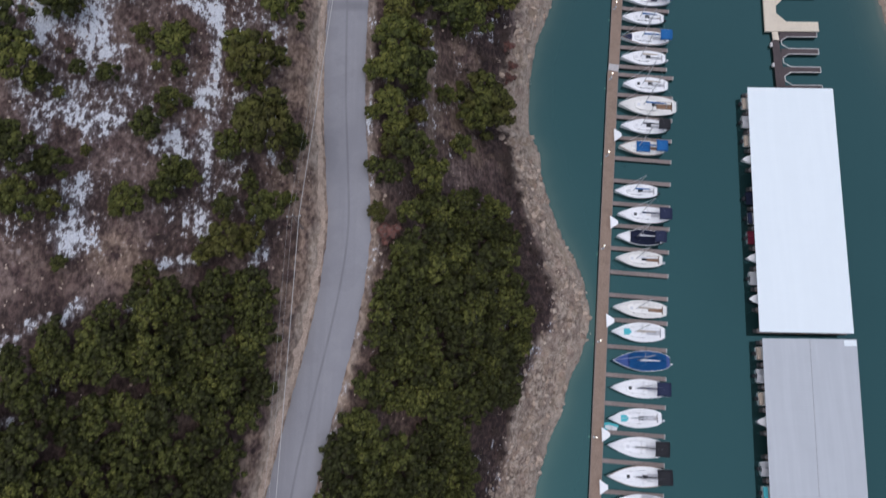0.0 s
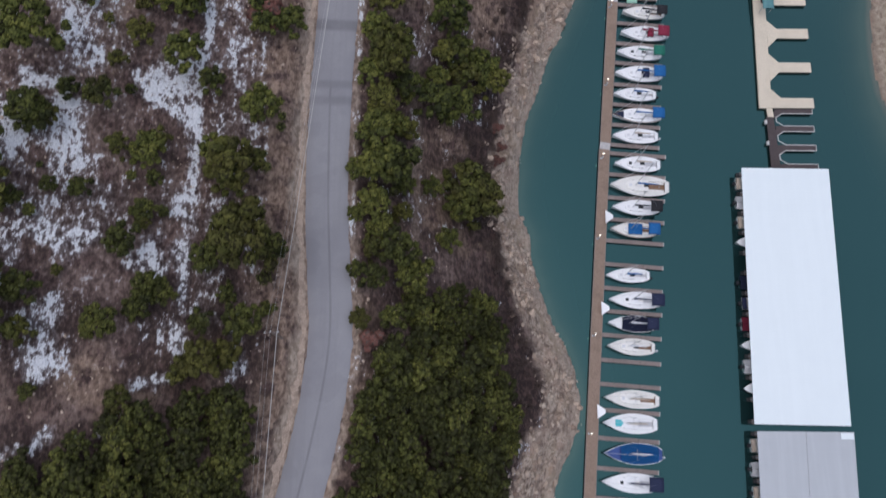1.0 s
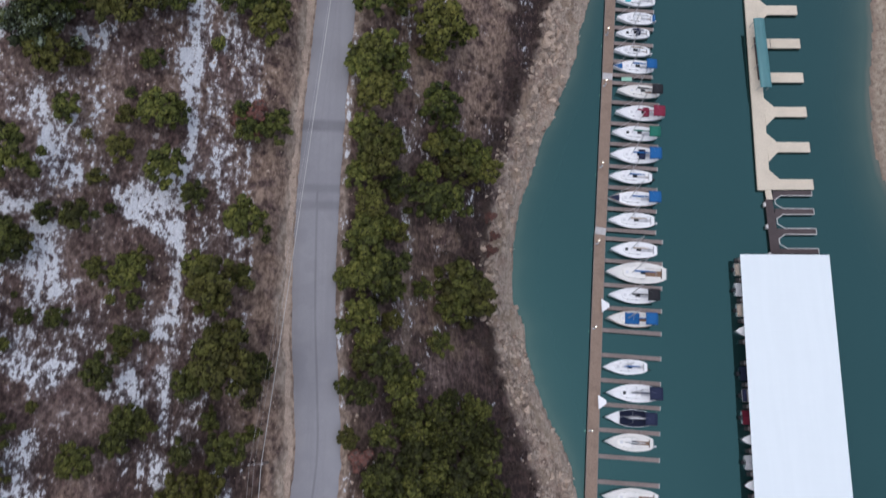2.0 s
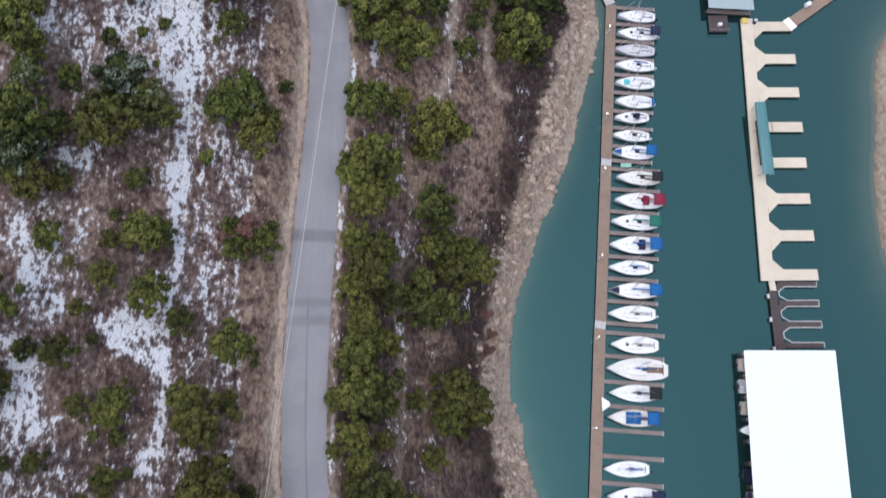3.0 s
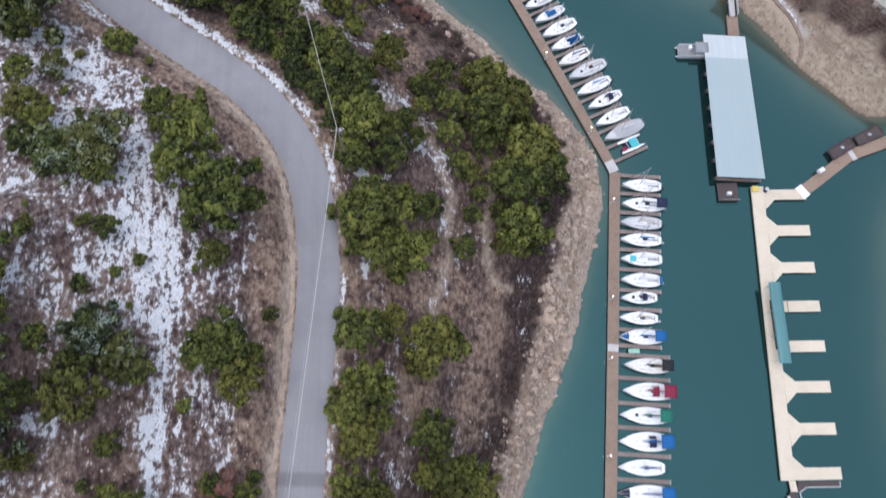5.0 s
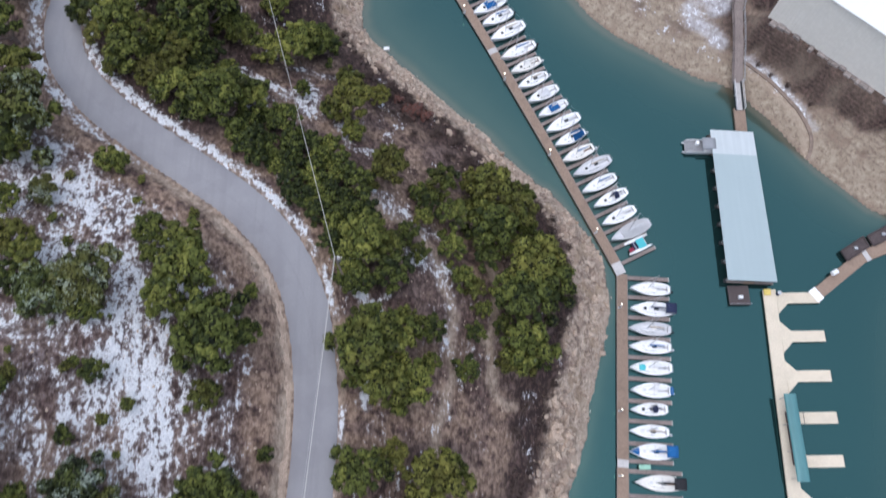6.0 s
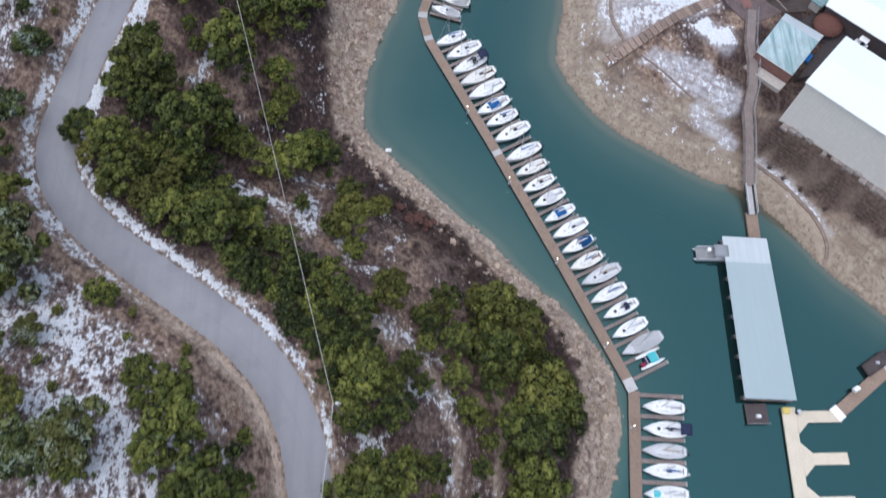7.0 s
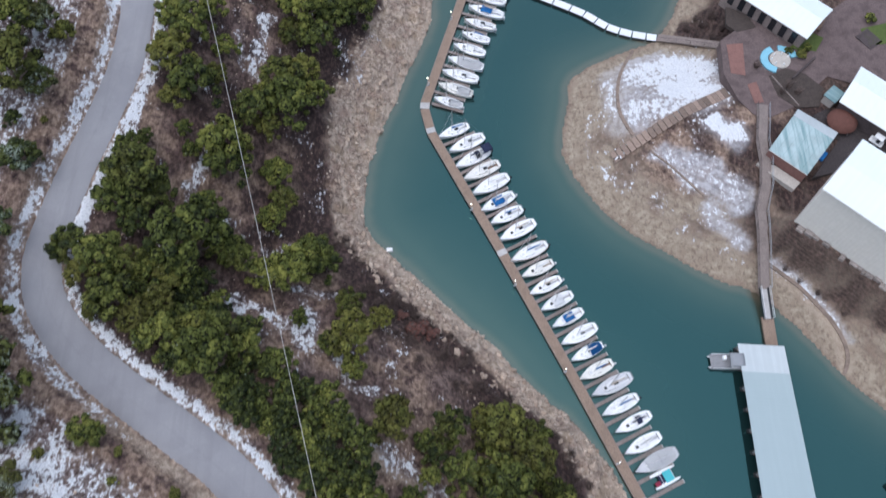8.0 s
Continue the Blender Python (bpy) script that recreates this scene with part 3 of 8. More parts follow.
DRIFTS_BANK = [
    (-17.6, 150.4, -15.3, 142.2, 0.9, 0.8), (-19.6, 152.7, -12.5, 153.1, 0.7, 0.6), (-5, 128.5, 3.8, 121.6, 0.8, 0.75), (-0.3, 118.1, 5, 115.3, 1.2, 0.6), (-7.8, 112.4, -4.6, 109.8, 1.7, 1.25), (-6, 99.2, -5.6, 96.2, 0.5, 0.85),
    (0.9, 89.3, 2.8, 85, 0.5, 0.5), (5.4, 110.6, 5.3, 105.4, 0.5, 0.4), (-3.5, 140.2, -2.7, 143.5, 0.5, 0.5), (-2, 83.9, -1.1, 79.6, 0.7, 0.4), (-2.6, 71.3, -2.2, 69, 0.5, 0.4), (-2.7, 45.6, -2.2, 44.1, 0.5, 0.6)]
DRIFTS_BANK_NORTH = [
    (-33.1, 178.6, -35.1, 164.5, 0.8, 0.85), (-26.4, 203.4, -27.5, 190.6, 0.8, 0.85), (-29.1, 150.6, -22.1, 147.6, 0.9, 0.8), (-21.4, 147.6, -14.4, 142.4, 1.1, 0.55), (-42.1, 186.7, -43.4, 175.4, 1.2, 0.95), (-3.4, 128.1, 1.9, 121.5, 1.2, 0.6),
    (-7.7, 136.4, -6.8, 135.5, 0.9, 0.6), (-47.4, 165.3, -48, 159, 0.5, 0.9), (-11.1, 140.7, -7.6, 135.5, 0.7, 0.5), (-30.4, 197.9, -28.4, 191.3, 0.7, 0.4), (-31.4, 145.5, -31.3, 146.5, 0.5, 0.6), (-23.3, 160.5, -19.7, 158.9, 0.7, 0.6),
    (-2.2, 59.9, -0.7, 54.8, 0.7, 0.55), (-2.7, 47.1, -1.9, 44.3, 0.5, 0.5), (-1.5, 71, -0.8, 69.6, 0.5, 0.4), (-6.1, 98.2, -5.5, 95.8, 0.4, 0.9)]
HILL_DRIFTS = DRIFTS_SOUTH_A + DRIFTS_SOUTH_B + DRIFTS_MID_SOUTH_A + DRIFTS_MID_SOUTH_B + DRIFTS_MID_A + DRIFTS_MID_B + DRIFTS_NORTH_A + DRIFTS_NORTH_B
BANK_DRIFTS = DRIFTS_BANK + DRIFTS_BANK_NORTH
PENINSULA_DRIFTS = [(46, 202.5, 52.5, 198, 4.2, 1.1), (42, 199, 49.5, 192, 4.0, 0.72), (40.5, 189, 47, 189, 3.2, 0.5), (47, 194, 53, 191.5, 3.4, 1.2), (52.5, 184.3, 55.8, 181, 2.0, 1.1), (56, 183, 56.8, 180.5, 1.2, 1.0),
    (43, 179.8, 51, 176.5, 1.1, 0.3), (48, 177, 54.5, 171.5, 1.5, 0.26), (51, 174, 56, 170, 1.2, 0.24), (50.5, 169.2, 56, 162.8, 0.8, 0.34), (41.8, 180.4, 49.9, 171.9, 0.45, 0.5), (51, 208.5, 54.5, 206.6, 1.2, 0.7),
    (60.2, 159.8, 66.2, 153.5, 0.5, 0.8), (66.2, 153.5, 69.6, 147.5, 0.4, 0.7), (36, 199, 36.5, 189, 1.2, 0.45)]


def drifts(x, y, rows):
    """How deep the snow lies on long patches with torn, feathered edges."""
    out = np.zeros(x.shape)
    for ax, ay, bx, by, half, full in rows:
        dx, dy = bx - ax, by - ay
        t = np.clip(((x - ax) * dx + (y - ay) * dy) / (dx * dx + dy * dy + 1e-6), 0, 1)
        d = np.hypot(x - ax - t * dx, y - ay - t * dy)
        out = np.maximum(out, full * (1 - smooth(d / (half + 0.2), 0.35, 1.2)))
    return out


def pad_band(x, y):
    """The bare reddish bank just below the hall's pad."""
    into = (x - 62.85) * 0.69 + (y - 165.0) * 0.724
    return smooth(into + 3 * (soft_noise(x, y, 2.6, 10) - 0.5), -6.2, -3.4) * (0.72 + 0.4 * soft_noise(x, y, 1.7, 9)) * smooth(0.6 - into, 0, 0.8) * smooth((x - 62.85) * 0.724 - (y - 165.0) * 0.69, -14, -5) * (y > 125)


TRAILS = [[(-10.7, 134.4), (-7.1, 128.7), (-2.8, 124.7), (1.3, 121.9), (4.6, 115.5), (6.2, 109.7), (5.7, 100.5), (3.6, 94), (2.8, 89.4)],
          [(10.9, 125.1), (12.4, 116.9), (12.6, 110.7), (11.2, 106.2), (11.8, 99.6), (14.4, 97.4)], [(3.5, 92.7), (1.1, 87.1), (-0.5, 73.1), (-1.9, 68.2), (-1.5, 58), (-1.0, 46), (-1.8, 38)]]
BERM = [(59.5, 159.9), (64.1, 155.4), (67.9, 150.0), (69.6, 145.9), (69.7, 142.6), (68.8, 140.6)]
DRY_SPOTS = [(12, 91.5, 3.2), (9.4, 83, 2.6), (7.6, 80.3, 2.4), (13, 97, 2), (10.5, 87.5, 2.5), (8.5, 76.5, 2.6), (10.2, 80.5, 3.0), (6.6, 72.8, 2.0), (3.5, 63, 2.2), (-30.5, 3.2, 2.6), (-33, 18, 3), (-36, 21, 3.5), (2, 50, 3), (4, 58, 2.5), (-22, 45, 2)]


def beach_width(y):
    """How far the bare stones reach up the west shore."""
    return np.interp(y, [-30, 0, 12, 22, 35, 50, 60, 75, 90, 105, 118, 130, 150, 165, 178, 188, 200, 215], [6.5, 7.0, 7.6, 6.3, 5.2, 4.8, 4.8, 5.4, 6.4, 6.8, 6.0, 4.6, 4.6, 5.0, 5.6, 8.0, 9.6, 9.0])


def ground_layers(x, y, west, east, road, z):
    n1, n2, n3, n4 = soft_noise(x, y, 4.2, 7), soft_noise(x, y, 11, 8), soft_noise(x, y, 1.7, 9), soft_noise(x, y, 2.6, 10)
    torn = 0.35 + 0.95 * smooth(0.55 * n3 + 0.45 * n4, 0.32, 0.62)
    above = smooth(road, 6, 9)
    wx, wy = x + 1.7 * (n4 - 0.5) + 0.9 * (n3 - 0.5), y + 2.4 * (n4 - 0.5)
    thin = smooth(0.4 * n1 + 0.35 * n2 + 0.25 * n4, 0.40, 0.66)
    snow = above * smooth(y, 14, 34) * (0.06 + 0.04 * (1 - smooth(y, 50, 80)) + 0.10 * smooth(y, 60, 95) + 0.12 * smooth(y, 86, 100) + 0.16 * smooth(y, 106, 130) + 0.24 * thin)
    snow = np.maximum(snow, above * drifts(wx, wy, HILL_DRIFTS) * np.interp(y, [15, 60, 90, 105], [1.06, 1.1, 1.06, 1.1]) * (0.8 + 0.35 * n3))
    # an old wheel rut, worn clear, along the lower edge of the main drift
    rut = 1 - smooth(np.abs(off_line(x, y, RUT) + 0.25 * (n4 - 0.5)), 0.12, 0.45)
    snow *= 1 - 0.85 * rut * above
    bank = (west > 6) & (road < -3.0)
    snow = np.where(bank, np.maximum(snow, drifts(wx, wy, BANK_DRIFTS) + 0.22 * smooth(0.5 * n1 + 0.5 * n3, 0.5, 0.75)), snow)
    right = (1 - smooth(np.abs(road + 3.3 + 0.3 * smooth(y, 100, 120)), 0.1, 0.4 + 0.35 * smooth(y, 100, 120))) * smooth(n3 + 0.3 * smooth(y, 100, 125), 0.34, 0.66) * (0.95 + 0.2 * smooth(y, 105, 125))
    right = np.maximum(right, 1.5 * (1 - smooth(np.abs(road + 3.8) + 0.7 * (n3 - 0.5), 0.3, 1.0)) * smooth(y, 116, 124) * (0.5 + 0.5 * torn))
    right = np.maximum(right, 1.15 * (1 - smooth(np.abs(road - 3.7) + 0.8 * (n4 - 0.5), 0.2, 1.1)) * smooth(y, 126, 138) * (0.4 + 0.6 * torn))
    snow = np.maximum(snow, right)
    isle = (east > 3) & (y > 138)
    shelf = np.where(isle, smooth(east, 3, 6), 0)
    snow = np.where(isle, np.maximum(snow, 1.7 * drifts(x + 1.6 * (n4 - 0.5), y + 1.6 * (n3 - 0.5), PENINSULA_DRIFTS)), snow)
    powder = np.where(isle, drifts(x + 1.2 * (n4 - 0.5), y + 1.2 * (n3 - 0.5), [(44, 201, 52, 196, 6.2, 1.35), (41, 190, 52, 191, 4.3, 1.1), (37, 199, 37, 187, 2.6, 0.7), (40.5, 200, 40.5, 187, 3.2, 0.95), (43, 180, 52, 176, 1.7, 1.5), (48, 176.5, 55.5, 170.5, 2.7, 1.5), (50, 169.6, 56, 163, 1.3, 1.25), (53, 183.5, 56, 181, 2.5, 1.0), (60.4, 160.2, 64.8, 155.9, 0.45, 0.9), (64.8, 155.9, 68.6, 150.4, 0.45, 0.9), (68.6, 150.4, 70.4, 146, 0.45, 0.8)]), 0)
    snow *= smooth(np.maximum(west, east), 3, 7)
    beach = beach_width(y)
    rock = np.where(west > 0, 1 - smooth(west + 2.6 * (n1 - 0.5) + 1.4 * (n3 - 0.5) - beach, -0.9, 0.8), 0)
    dry = np.where((road > 0), 0.95 * (1 - smooth(road + 4 * (n4 - 0.5), 6, 10)) * (0.6 + 0.5 * n3) + 0.3 * n2 + 0.5 * smooth(n1, 0.6, 0.8), 0.1 + 0.9 * smooth(0.55 * n2 + 0.45 * n4, 0.46, 0.62))
    dry = np.maximum(dry, 0.95 * blobs(x + 2 * (n4 - 0.5), y + 2 * (n3 - 0.5), DRY_SPOTS))
    dry = np.where(east > 0, 0.95, dry)
    brush = np.where((west > 0) & (road < 0), smooth(west + 2 * (n3 - 0.5) - beach, -0.4, 0.8) * (1 - smooth(west + 2.6 * (n4 - 0.5) - beach - 1.6 + 0.8 * smooth(y, 90, 105) * (1 - smooth(y, 122, 138)), 3.0, 6.4)) * smooth(n1 + 0.5 * n4, 0.18, 0.48), 0)
    brush = np.maximum(brush, np.where(road < -4, (0.1 + 0.8 * smooth(0.5 * (1 - n2) + 0.5 * n3, 0.42, 0.62)) * (0.55 + 0.15 * smooth(y, 100, 125) + 0.5 * smooth(y, 135, 160) - 0.2 * smooth(y, 85, 100) * (1 - smooth(y, 118, 132))) + 0.4 * (1 - smooth(y, 55, 75)) * smooth(n4, 0.25, 0.5), 0) * smooth(west, 6, 9))
    low = (y < 172) & (x > 57)
    brush = np.where(east > 13, np.where(low, 0.42, 0.8) * smooth(n1, 0.35, 0.6) * (1 - smooth(snow, 0.2, 0.5)), brush)
    brush = np.maximum(brush, np.where(road > 6, 0.8 * (1 - smooth(y, 25, 70)) * smooth(0.6 * n1 + 0.4 * n4, 0.35, 0.55), 0))
    bare = (1 - smooth(np.abs(road - 3.6 - 0.7 * (n4 - 0.5)), 0.35, 1.0)) * (0.55 + 0.45 * smooth(n4 + 0.4 * n3, 0.4, 0.8)) * (1 - 0.6 * smooth(y, 122, 135))
    bare = np.maximum(bare, 0.6 * (1 - smooth(np.abs(road + 3.3), 0.15, 0.6)))
    for k, line in enumerate(TRAILS):
        d = np.abs(off_line(x, y, line) + 1.2 * (n4 - 0.5))
        way = 1 - smooth(d, 0.25, 0.95)
        bare, brush = np.maximum(bare, (0.7, 0.7, 0.22)[k] * way), brush * (1 - (0.8, 0.8, 0.2)[k] * way)
    berm = 1 - smooth(np.abs(off_line(x, y, BERM) + 0.3), 0.5, 1.3)
    bare, brush = np.maximum(bare, 0.75 * berm * (0.6 + 0.4 * n3)), brush * (1 - 0.8 * berm)
    brush *= 1 - 0.8 * blobs(x, y, DRY_SPOTS)
    sand = np.where(east > 0, 1 - smooth(east + 5 * (n2 - 0.5) - np.where((y < 172) & (x > 57), 8, 0), 9, 14), 0) * (1 - 0.9 * pad_band(x, y))
    grey = smooth(0.5 * n1 + 0.5 * n4, 0.42, 0.62) * smooth(east, 3, 7) * np.where(y > 140, 1, 0.6)
    brush, sand = np.where((east > 0) & (east < 13), np.maximum(brush, 0.45 * grey), brush), sand * (1 - 0.65 * grey)
    dust = np.where((east > 4) & (y > 158) & (x < 57), (0.30 - 0.3 * pad_band(x, y)) * smooth(0.5 * n3 + 0.5 * n1, 0.35, 0.65), 0)
    snow = np.maximum(snow, dust)
    brush = np.where((east > 0) & (east < 3), np.maximum(brush, 0.7 * (1 - smooth(east, 0.2, 1.3)) * n3), brush)
    sand = np.where(east > 0, sand * (0.45 + 0.55 * smooth(east, 0.2, 1.4)), 0)
    brush = np.where(east > 3, np.maximum(brush, 0.95 * pad_band(x, y)), brush)
    scrub = np.where(east > 2, blobs(x + 2 * (n4 - 0.5), y + 2 * (n3 - 0.5), [(54.5, 209.5, 4.5), (58.5, 207.5, 4), (60, 213, 5), (63, 180, 5), (66, 170, 6), (70, 186, 5), (57, 178, 3)]), 0)
    brush, sand, snow = np.maximum(brush, scrub), sand * (1 - scrub), snow * (1 - 0.75 * scrub)
    return {"sand": np.clip(sand, 0, 1), "shelf": shelf, "strand": np.where(west > 0, 1 - smooth(west + 0.9 * (n3 - 0.5), 0.7, 2.3), 0), "powder": np.clip(powder, 0, 1), "snow": np.clip(snow, 0, 1.8), "rock": np.clip(rock, 0, 1), "dry": np.clip(dry, 0, 1), "brush": np.clip(brush, 0, 1), "bare": np.clip(bare, 0, 1)}


xs, ys = spread(-82, 104, 0.6, 2200), spread(-24, 234, 0.6, 2200)
gx, gy = np.meshgrid(xs, ys)
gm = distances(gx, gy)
gz = height(gx, gy, gm)
ground = sheet("ground", xs, ys, gz, GROUND, ground_layers(gx, gy, *gm, gz))
FIELDS = dict(zip(("west", "east", "road", "z"), (*gm, gz)))
FIELD_X, FIELD_Y = xs, ys


def field(name, x, y):
    """The ground's height or distances at plan points, between the sheet's own corners."""
    x, y = np.atleast_1d(np.asarray(x, float)), np.atleast_1d(np.asarray(y, float))
    i = np.clip(np.searchsorted(FIELD_X, x) - 1, 0, len(FIELD_X) - 2)
    j = np.clip(np.searchsorted(FIELD_Y, y) - 1, 0, len(FIELD_Y) - 2)
    u, v = (x - FIELD_X[i]) / (FIELD_X[i + 1] - FIELD_X[i]), (y - FIELD_Y[j]) / (FIELD_Y[j + 1] - FIELD_Y[j])
    f = FIELDS[name]
    return (f[j, i] * (1 - u) + f[j, i + 1] * u) * (1 - v) + (f[j + 1, i] * (1 - u) + f[j + 1, i + 1] * u) * v


tagged(ground, "stony brown hillside with dry grass and thin patchy snow", "ground", kind="structure")
wx, wy = spread(-16, 104, 0.7, 2200), spread(-24, 234, 0.7, 2200)
gx, gy = np.meshgrid(wx, wy)
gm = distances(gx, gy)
gap = np.minimum(-gm[0], -gm[1]).clip(0)
water = sheet("water", wx, wy, np.zeros(gx.shape), WATER, {"shallow": 0.42 * np.exp(-gap / 0.9) + np.where(gm[0] > gm[1], 0.27 + 0.08 * smooth(gy, 100, 150), 0.62) * np.exp(-gap / 4.2) + np.where(gm[0] > gm[1], 0.04 + 0.34 * smooth(gy, 98, 145) + 0.12 * smooth(gy, 138, 165), 0.16 * smooth(gy, 110, 150) + 0.08 * smooth(gy, 150, 175)) * np.exp(-gap / 11)})
tagged(water, "calm teal lake water, paler and brown along the shores", "water", kind="structure")


def ground_z(x, y):
    return float(field("z", x, y)[0])


# ---- road ----
def road():
    line = rounded(ROAD, 22)
    offs = [-2.85, -2.6, -1.2, -0.2, -0.08, 0.08, 0.2, 1.4, 2.6, 2.85]
    bm = bmesh.new()
    seam = bm.verts.layers.float.new("seam")
    rows = []
    for i, (x, y) in enumerate(line):
        a, b = line[max(i - 1, 0)], line[min(i + 1, len(line) - 1)]
        d = Vector((b[0] - a[0], b[1] - a[1], 0)).normalized()
        row = []
        wob = 0.25 * math.sin(y * 0.11)
        for j, o in enumerate(offs):
            edge = 0.16 * (noise.noise(Vector((x * 0.9, y * 0.9, o))) ) if abs(o) > 2.7 else 0
            o2 = o + edge + (wob if abs(o) < 0.3 else 0)
            v = bm.verts.new((x - d.y * o2, y + d.x * o2, ROAD_Z + 0.03 - 0.012 * abs(o) - (0.14 if abs(o) > 2.7 else 0)))
            v[seam] = (0.6 if y < 62 else 0.1) if j in (4, 5) else 0.0
            if 69.7 < y < 71.0 or 58.6 < y < 59.7 or 60.6 < y < 62.2:
                v[seam] = max(v[seam], 0.8 if y > 65 else 0.55)
            row.append(v)
        rows.append(row)
    for r, s in zip(rows[:-1], rows[1:]):
        for j in range(len(offs) - 1):
            bm.faces.new((r[j + 1], r[j], s[j], s[j + 1]))
    bmesh.ops.recalc_face_normals(bm, faces=bm.faces[:])
    ob = link_mesh("road", bm, ASPHALT, smooth=True)
    return tagged(ob, "pale grey chip-sealed country road with a dark seam", "road", kind="structure")


road()


# ---- the pale cut bank beside the road ----
def cut_bank():
    line = [p for p in rounded(ROAD, 26) if -20 < p[1] < 124]
    bm = bmesh.new()
    rings = []
    for i, (x, y) in enumerate(line):
        a, b = line[max(i - 1, 0)], line[min(i + 1, len(line) - 1)]
        d = Vector((b[0] - a[0], b[1] - a[1], 0)).normalized()
        w0 = 2.98 + 0.18 * noise.noise(Vector((x, y * 0.7, 3)))
        w1 = w0 + 0.75 + 0.45 * noise.noise(Vector((x, y * 0.33, 9))) + 0.2 * noise.noise(Vector((x, y * 1.3, 5)))
        ring = []
        for k in range(4):
            o = w0 + (w1 - w0) * k / 3
            px, py = x - d.y * o, y + d.x * o
            ring.append((px, py, ground_z(px, py) + (0.05 if k in (1, 2) else -0.03) + 0.05 * noise.noise(Vector((px * 2, py * 2, 1)))))
        rings.append(ring)
    loft(bm, rings)
    bmesh.ops.recalc_face_normals(bm, faces=bm.faces[:])
    ob = link_mesh("verge", bm, worn("pale_cut_soil", (0.42, 0.31, 0.23), (0.72, 0.565, 0.445), 1.0, 0.95, grime=0.5), smooth=True)
    tagged(ob, "pale tan cut bank along the road edge", "verge", kind="structure")



# ---- docks ----
def slab_part(name, line, half, z0, z1, mat, parent, label=""):
    return part(name, strip_slab(line, half, z0, z1), mat, parent, label)


def finger_mesh(length, width):
    """A floating finger: three deck panels with open joints on black floats, with a pale end cap."""
    bm = bmesh.new()
    n = 3
    for i in range(n):
        box(bm, length * i / n + 0.02, -width / 2, 0.36, length * (i + 1) / n - 0.02, width / 2, 0.5 - 0.012 * (i % 2), bevel=0.015)
    return bm


def add_finger(dock, cache, base, way, length, width=0.66, mat=None):
    key = (round(length, 1), width)
    m = pose(base[0], base[1], 0, 0, 0, math.degrees(math.atan2(way[1], way[0])))
    if key in cache:
        ob = share(cache[key][0], dock, m)
        pieces = cache[key][1:]
    else:
        ob = part("finger", finger_mesh(length, width), mat or FINGER, dock)
        ob.matrix_basis = m
        cap = part("end_cap", boxed(length - 0.02, -width / 2 - 0.02, 0.2, length + 0.08, width / 2 + 0.02, 0.56, bevel=0.02), EDGE, ob, "pale plastic end cap")
        floats = part("float", boxed(0.3, -width / 2 + 0.06, -0.12, length - 0.3, width / 2 - 0.06, 0.355, bevel=0.04), FLOAT, ob, "black float")
        cache[key] = (ob, cap, floats)
        return ob
    for p in pieces:
        o = new(p.name.split(".")[0], p.data)
        o.parent = ob
        o["label"] = p["label"]
    return ob


def along(line, y):
    for (ax, ay), (bx, by) in zip(line[:-1], line[1:]):
        if min(ay, by) <= y <= max(ay, by):
            return ax + (bx - ax) * (y - ay) / (by - ay)
    return line[-1][0]


def rub_rails(dock, line, half, side):
    P = [Vector((*p, 0)) for p in line]
    out = []
    for i, p in enumerate(P):
        d = (P[min(i + 1, len(P) - 1)] - P[max(i - 1, 0)]).normalized()
        out.append(p + Vector((-d.y, d.x, 0)) * side * (half + 0.03))
    slab_part("rub_rail", [(v.x, v.y) for v in out], 0.04, 0.3, 0.615, FINGER, dock, "weathered rub rail")


def walkway_run(dock, line, half=0.84):
    slab_part("walkway", line, half, 0.40, 0.60, DECK, dock, "brown boarded walkway")
    slab_part("float", line, half - 0.1, -0.15, 0.395, FLOAT, dock, "black floats")
    rub_rails(dock, line, half, 1), rub_rails(dock, line, half, -1)


SOUTH_LINE = [(34.45, 120.0), (31.9, 90.4), (31.78, 89.2), (29.4, 62.8), (29.2, 61.6), (26.55, 29.6), (23.7, -6.7), (21.8, -30)]
south_dock = anchor("floating_dock", 0, 0, 0)
tagged(south_dock, "long brown floating dock with finger slips for sailboats", "dock", "marina docks")
for run in ([(34.45, 120.0), (31.9, 90.4)], [(31.78, 89.2), (29.4, 62.8)], [(29.2, 61.6), (26.55, 29.6), (23.7, -6.7), (21.8, -30)]):
    walkway_run(south_dock, run)
for run in ([(31.9, 90.4), (31.78, 89.2)], [(29.4, 62.8), (29.2, 61.6)]):
    slab_part("hinge_plate", run, 0.86, 0.42, 0.63, PLATE, south_dock, "pale galvanised hinge plate")
fingers = {}
for group, length in (((119.4, 116.1, 112.7, 109.3, 106.2, 102.8, 99.3, 96.2, 92.8, 90.2), 6.8), ((88.7, 85.1, 81.2, 77.5, 73.5, 69.8, 66.1, 62.5), 8.1),
                      ((61.0, 57.3, 53.3, 49.6, 46.0, 42.1, 38.2, 34.5, 30.7, 26.8, 23.1, 19.2, 15.0, 10.6, 6.3, 2.0, -2.2, -6.6, -11.0, -15.2, -19.4), 9.3)):
    for y in group:
        add_finger(south_dock, fingers, (along(SOUTH_LINE, y) + 0.86, y), (1, -0.07), length)

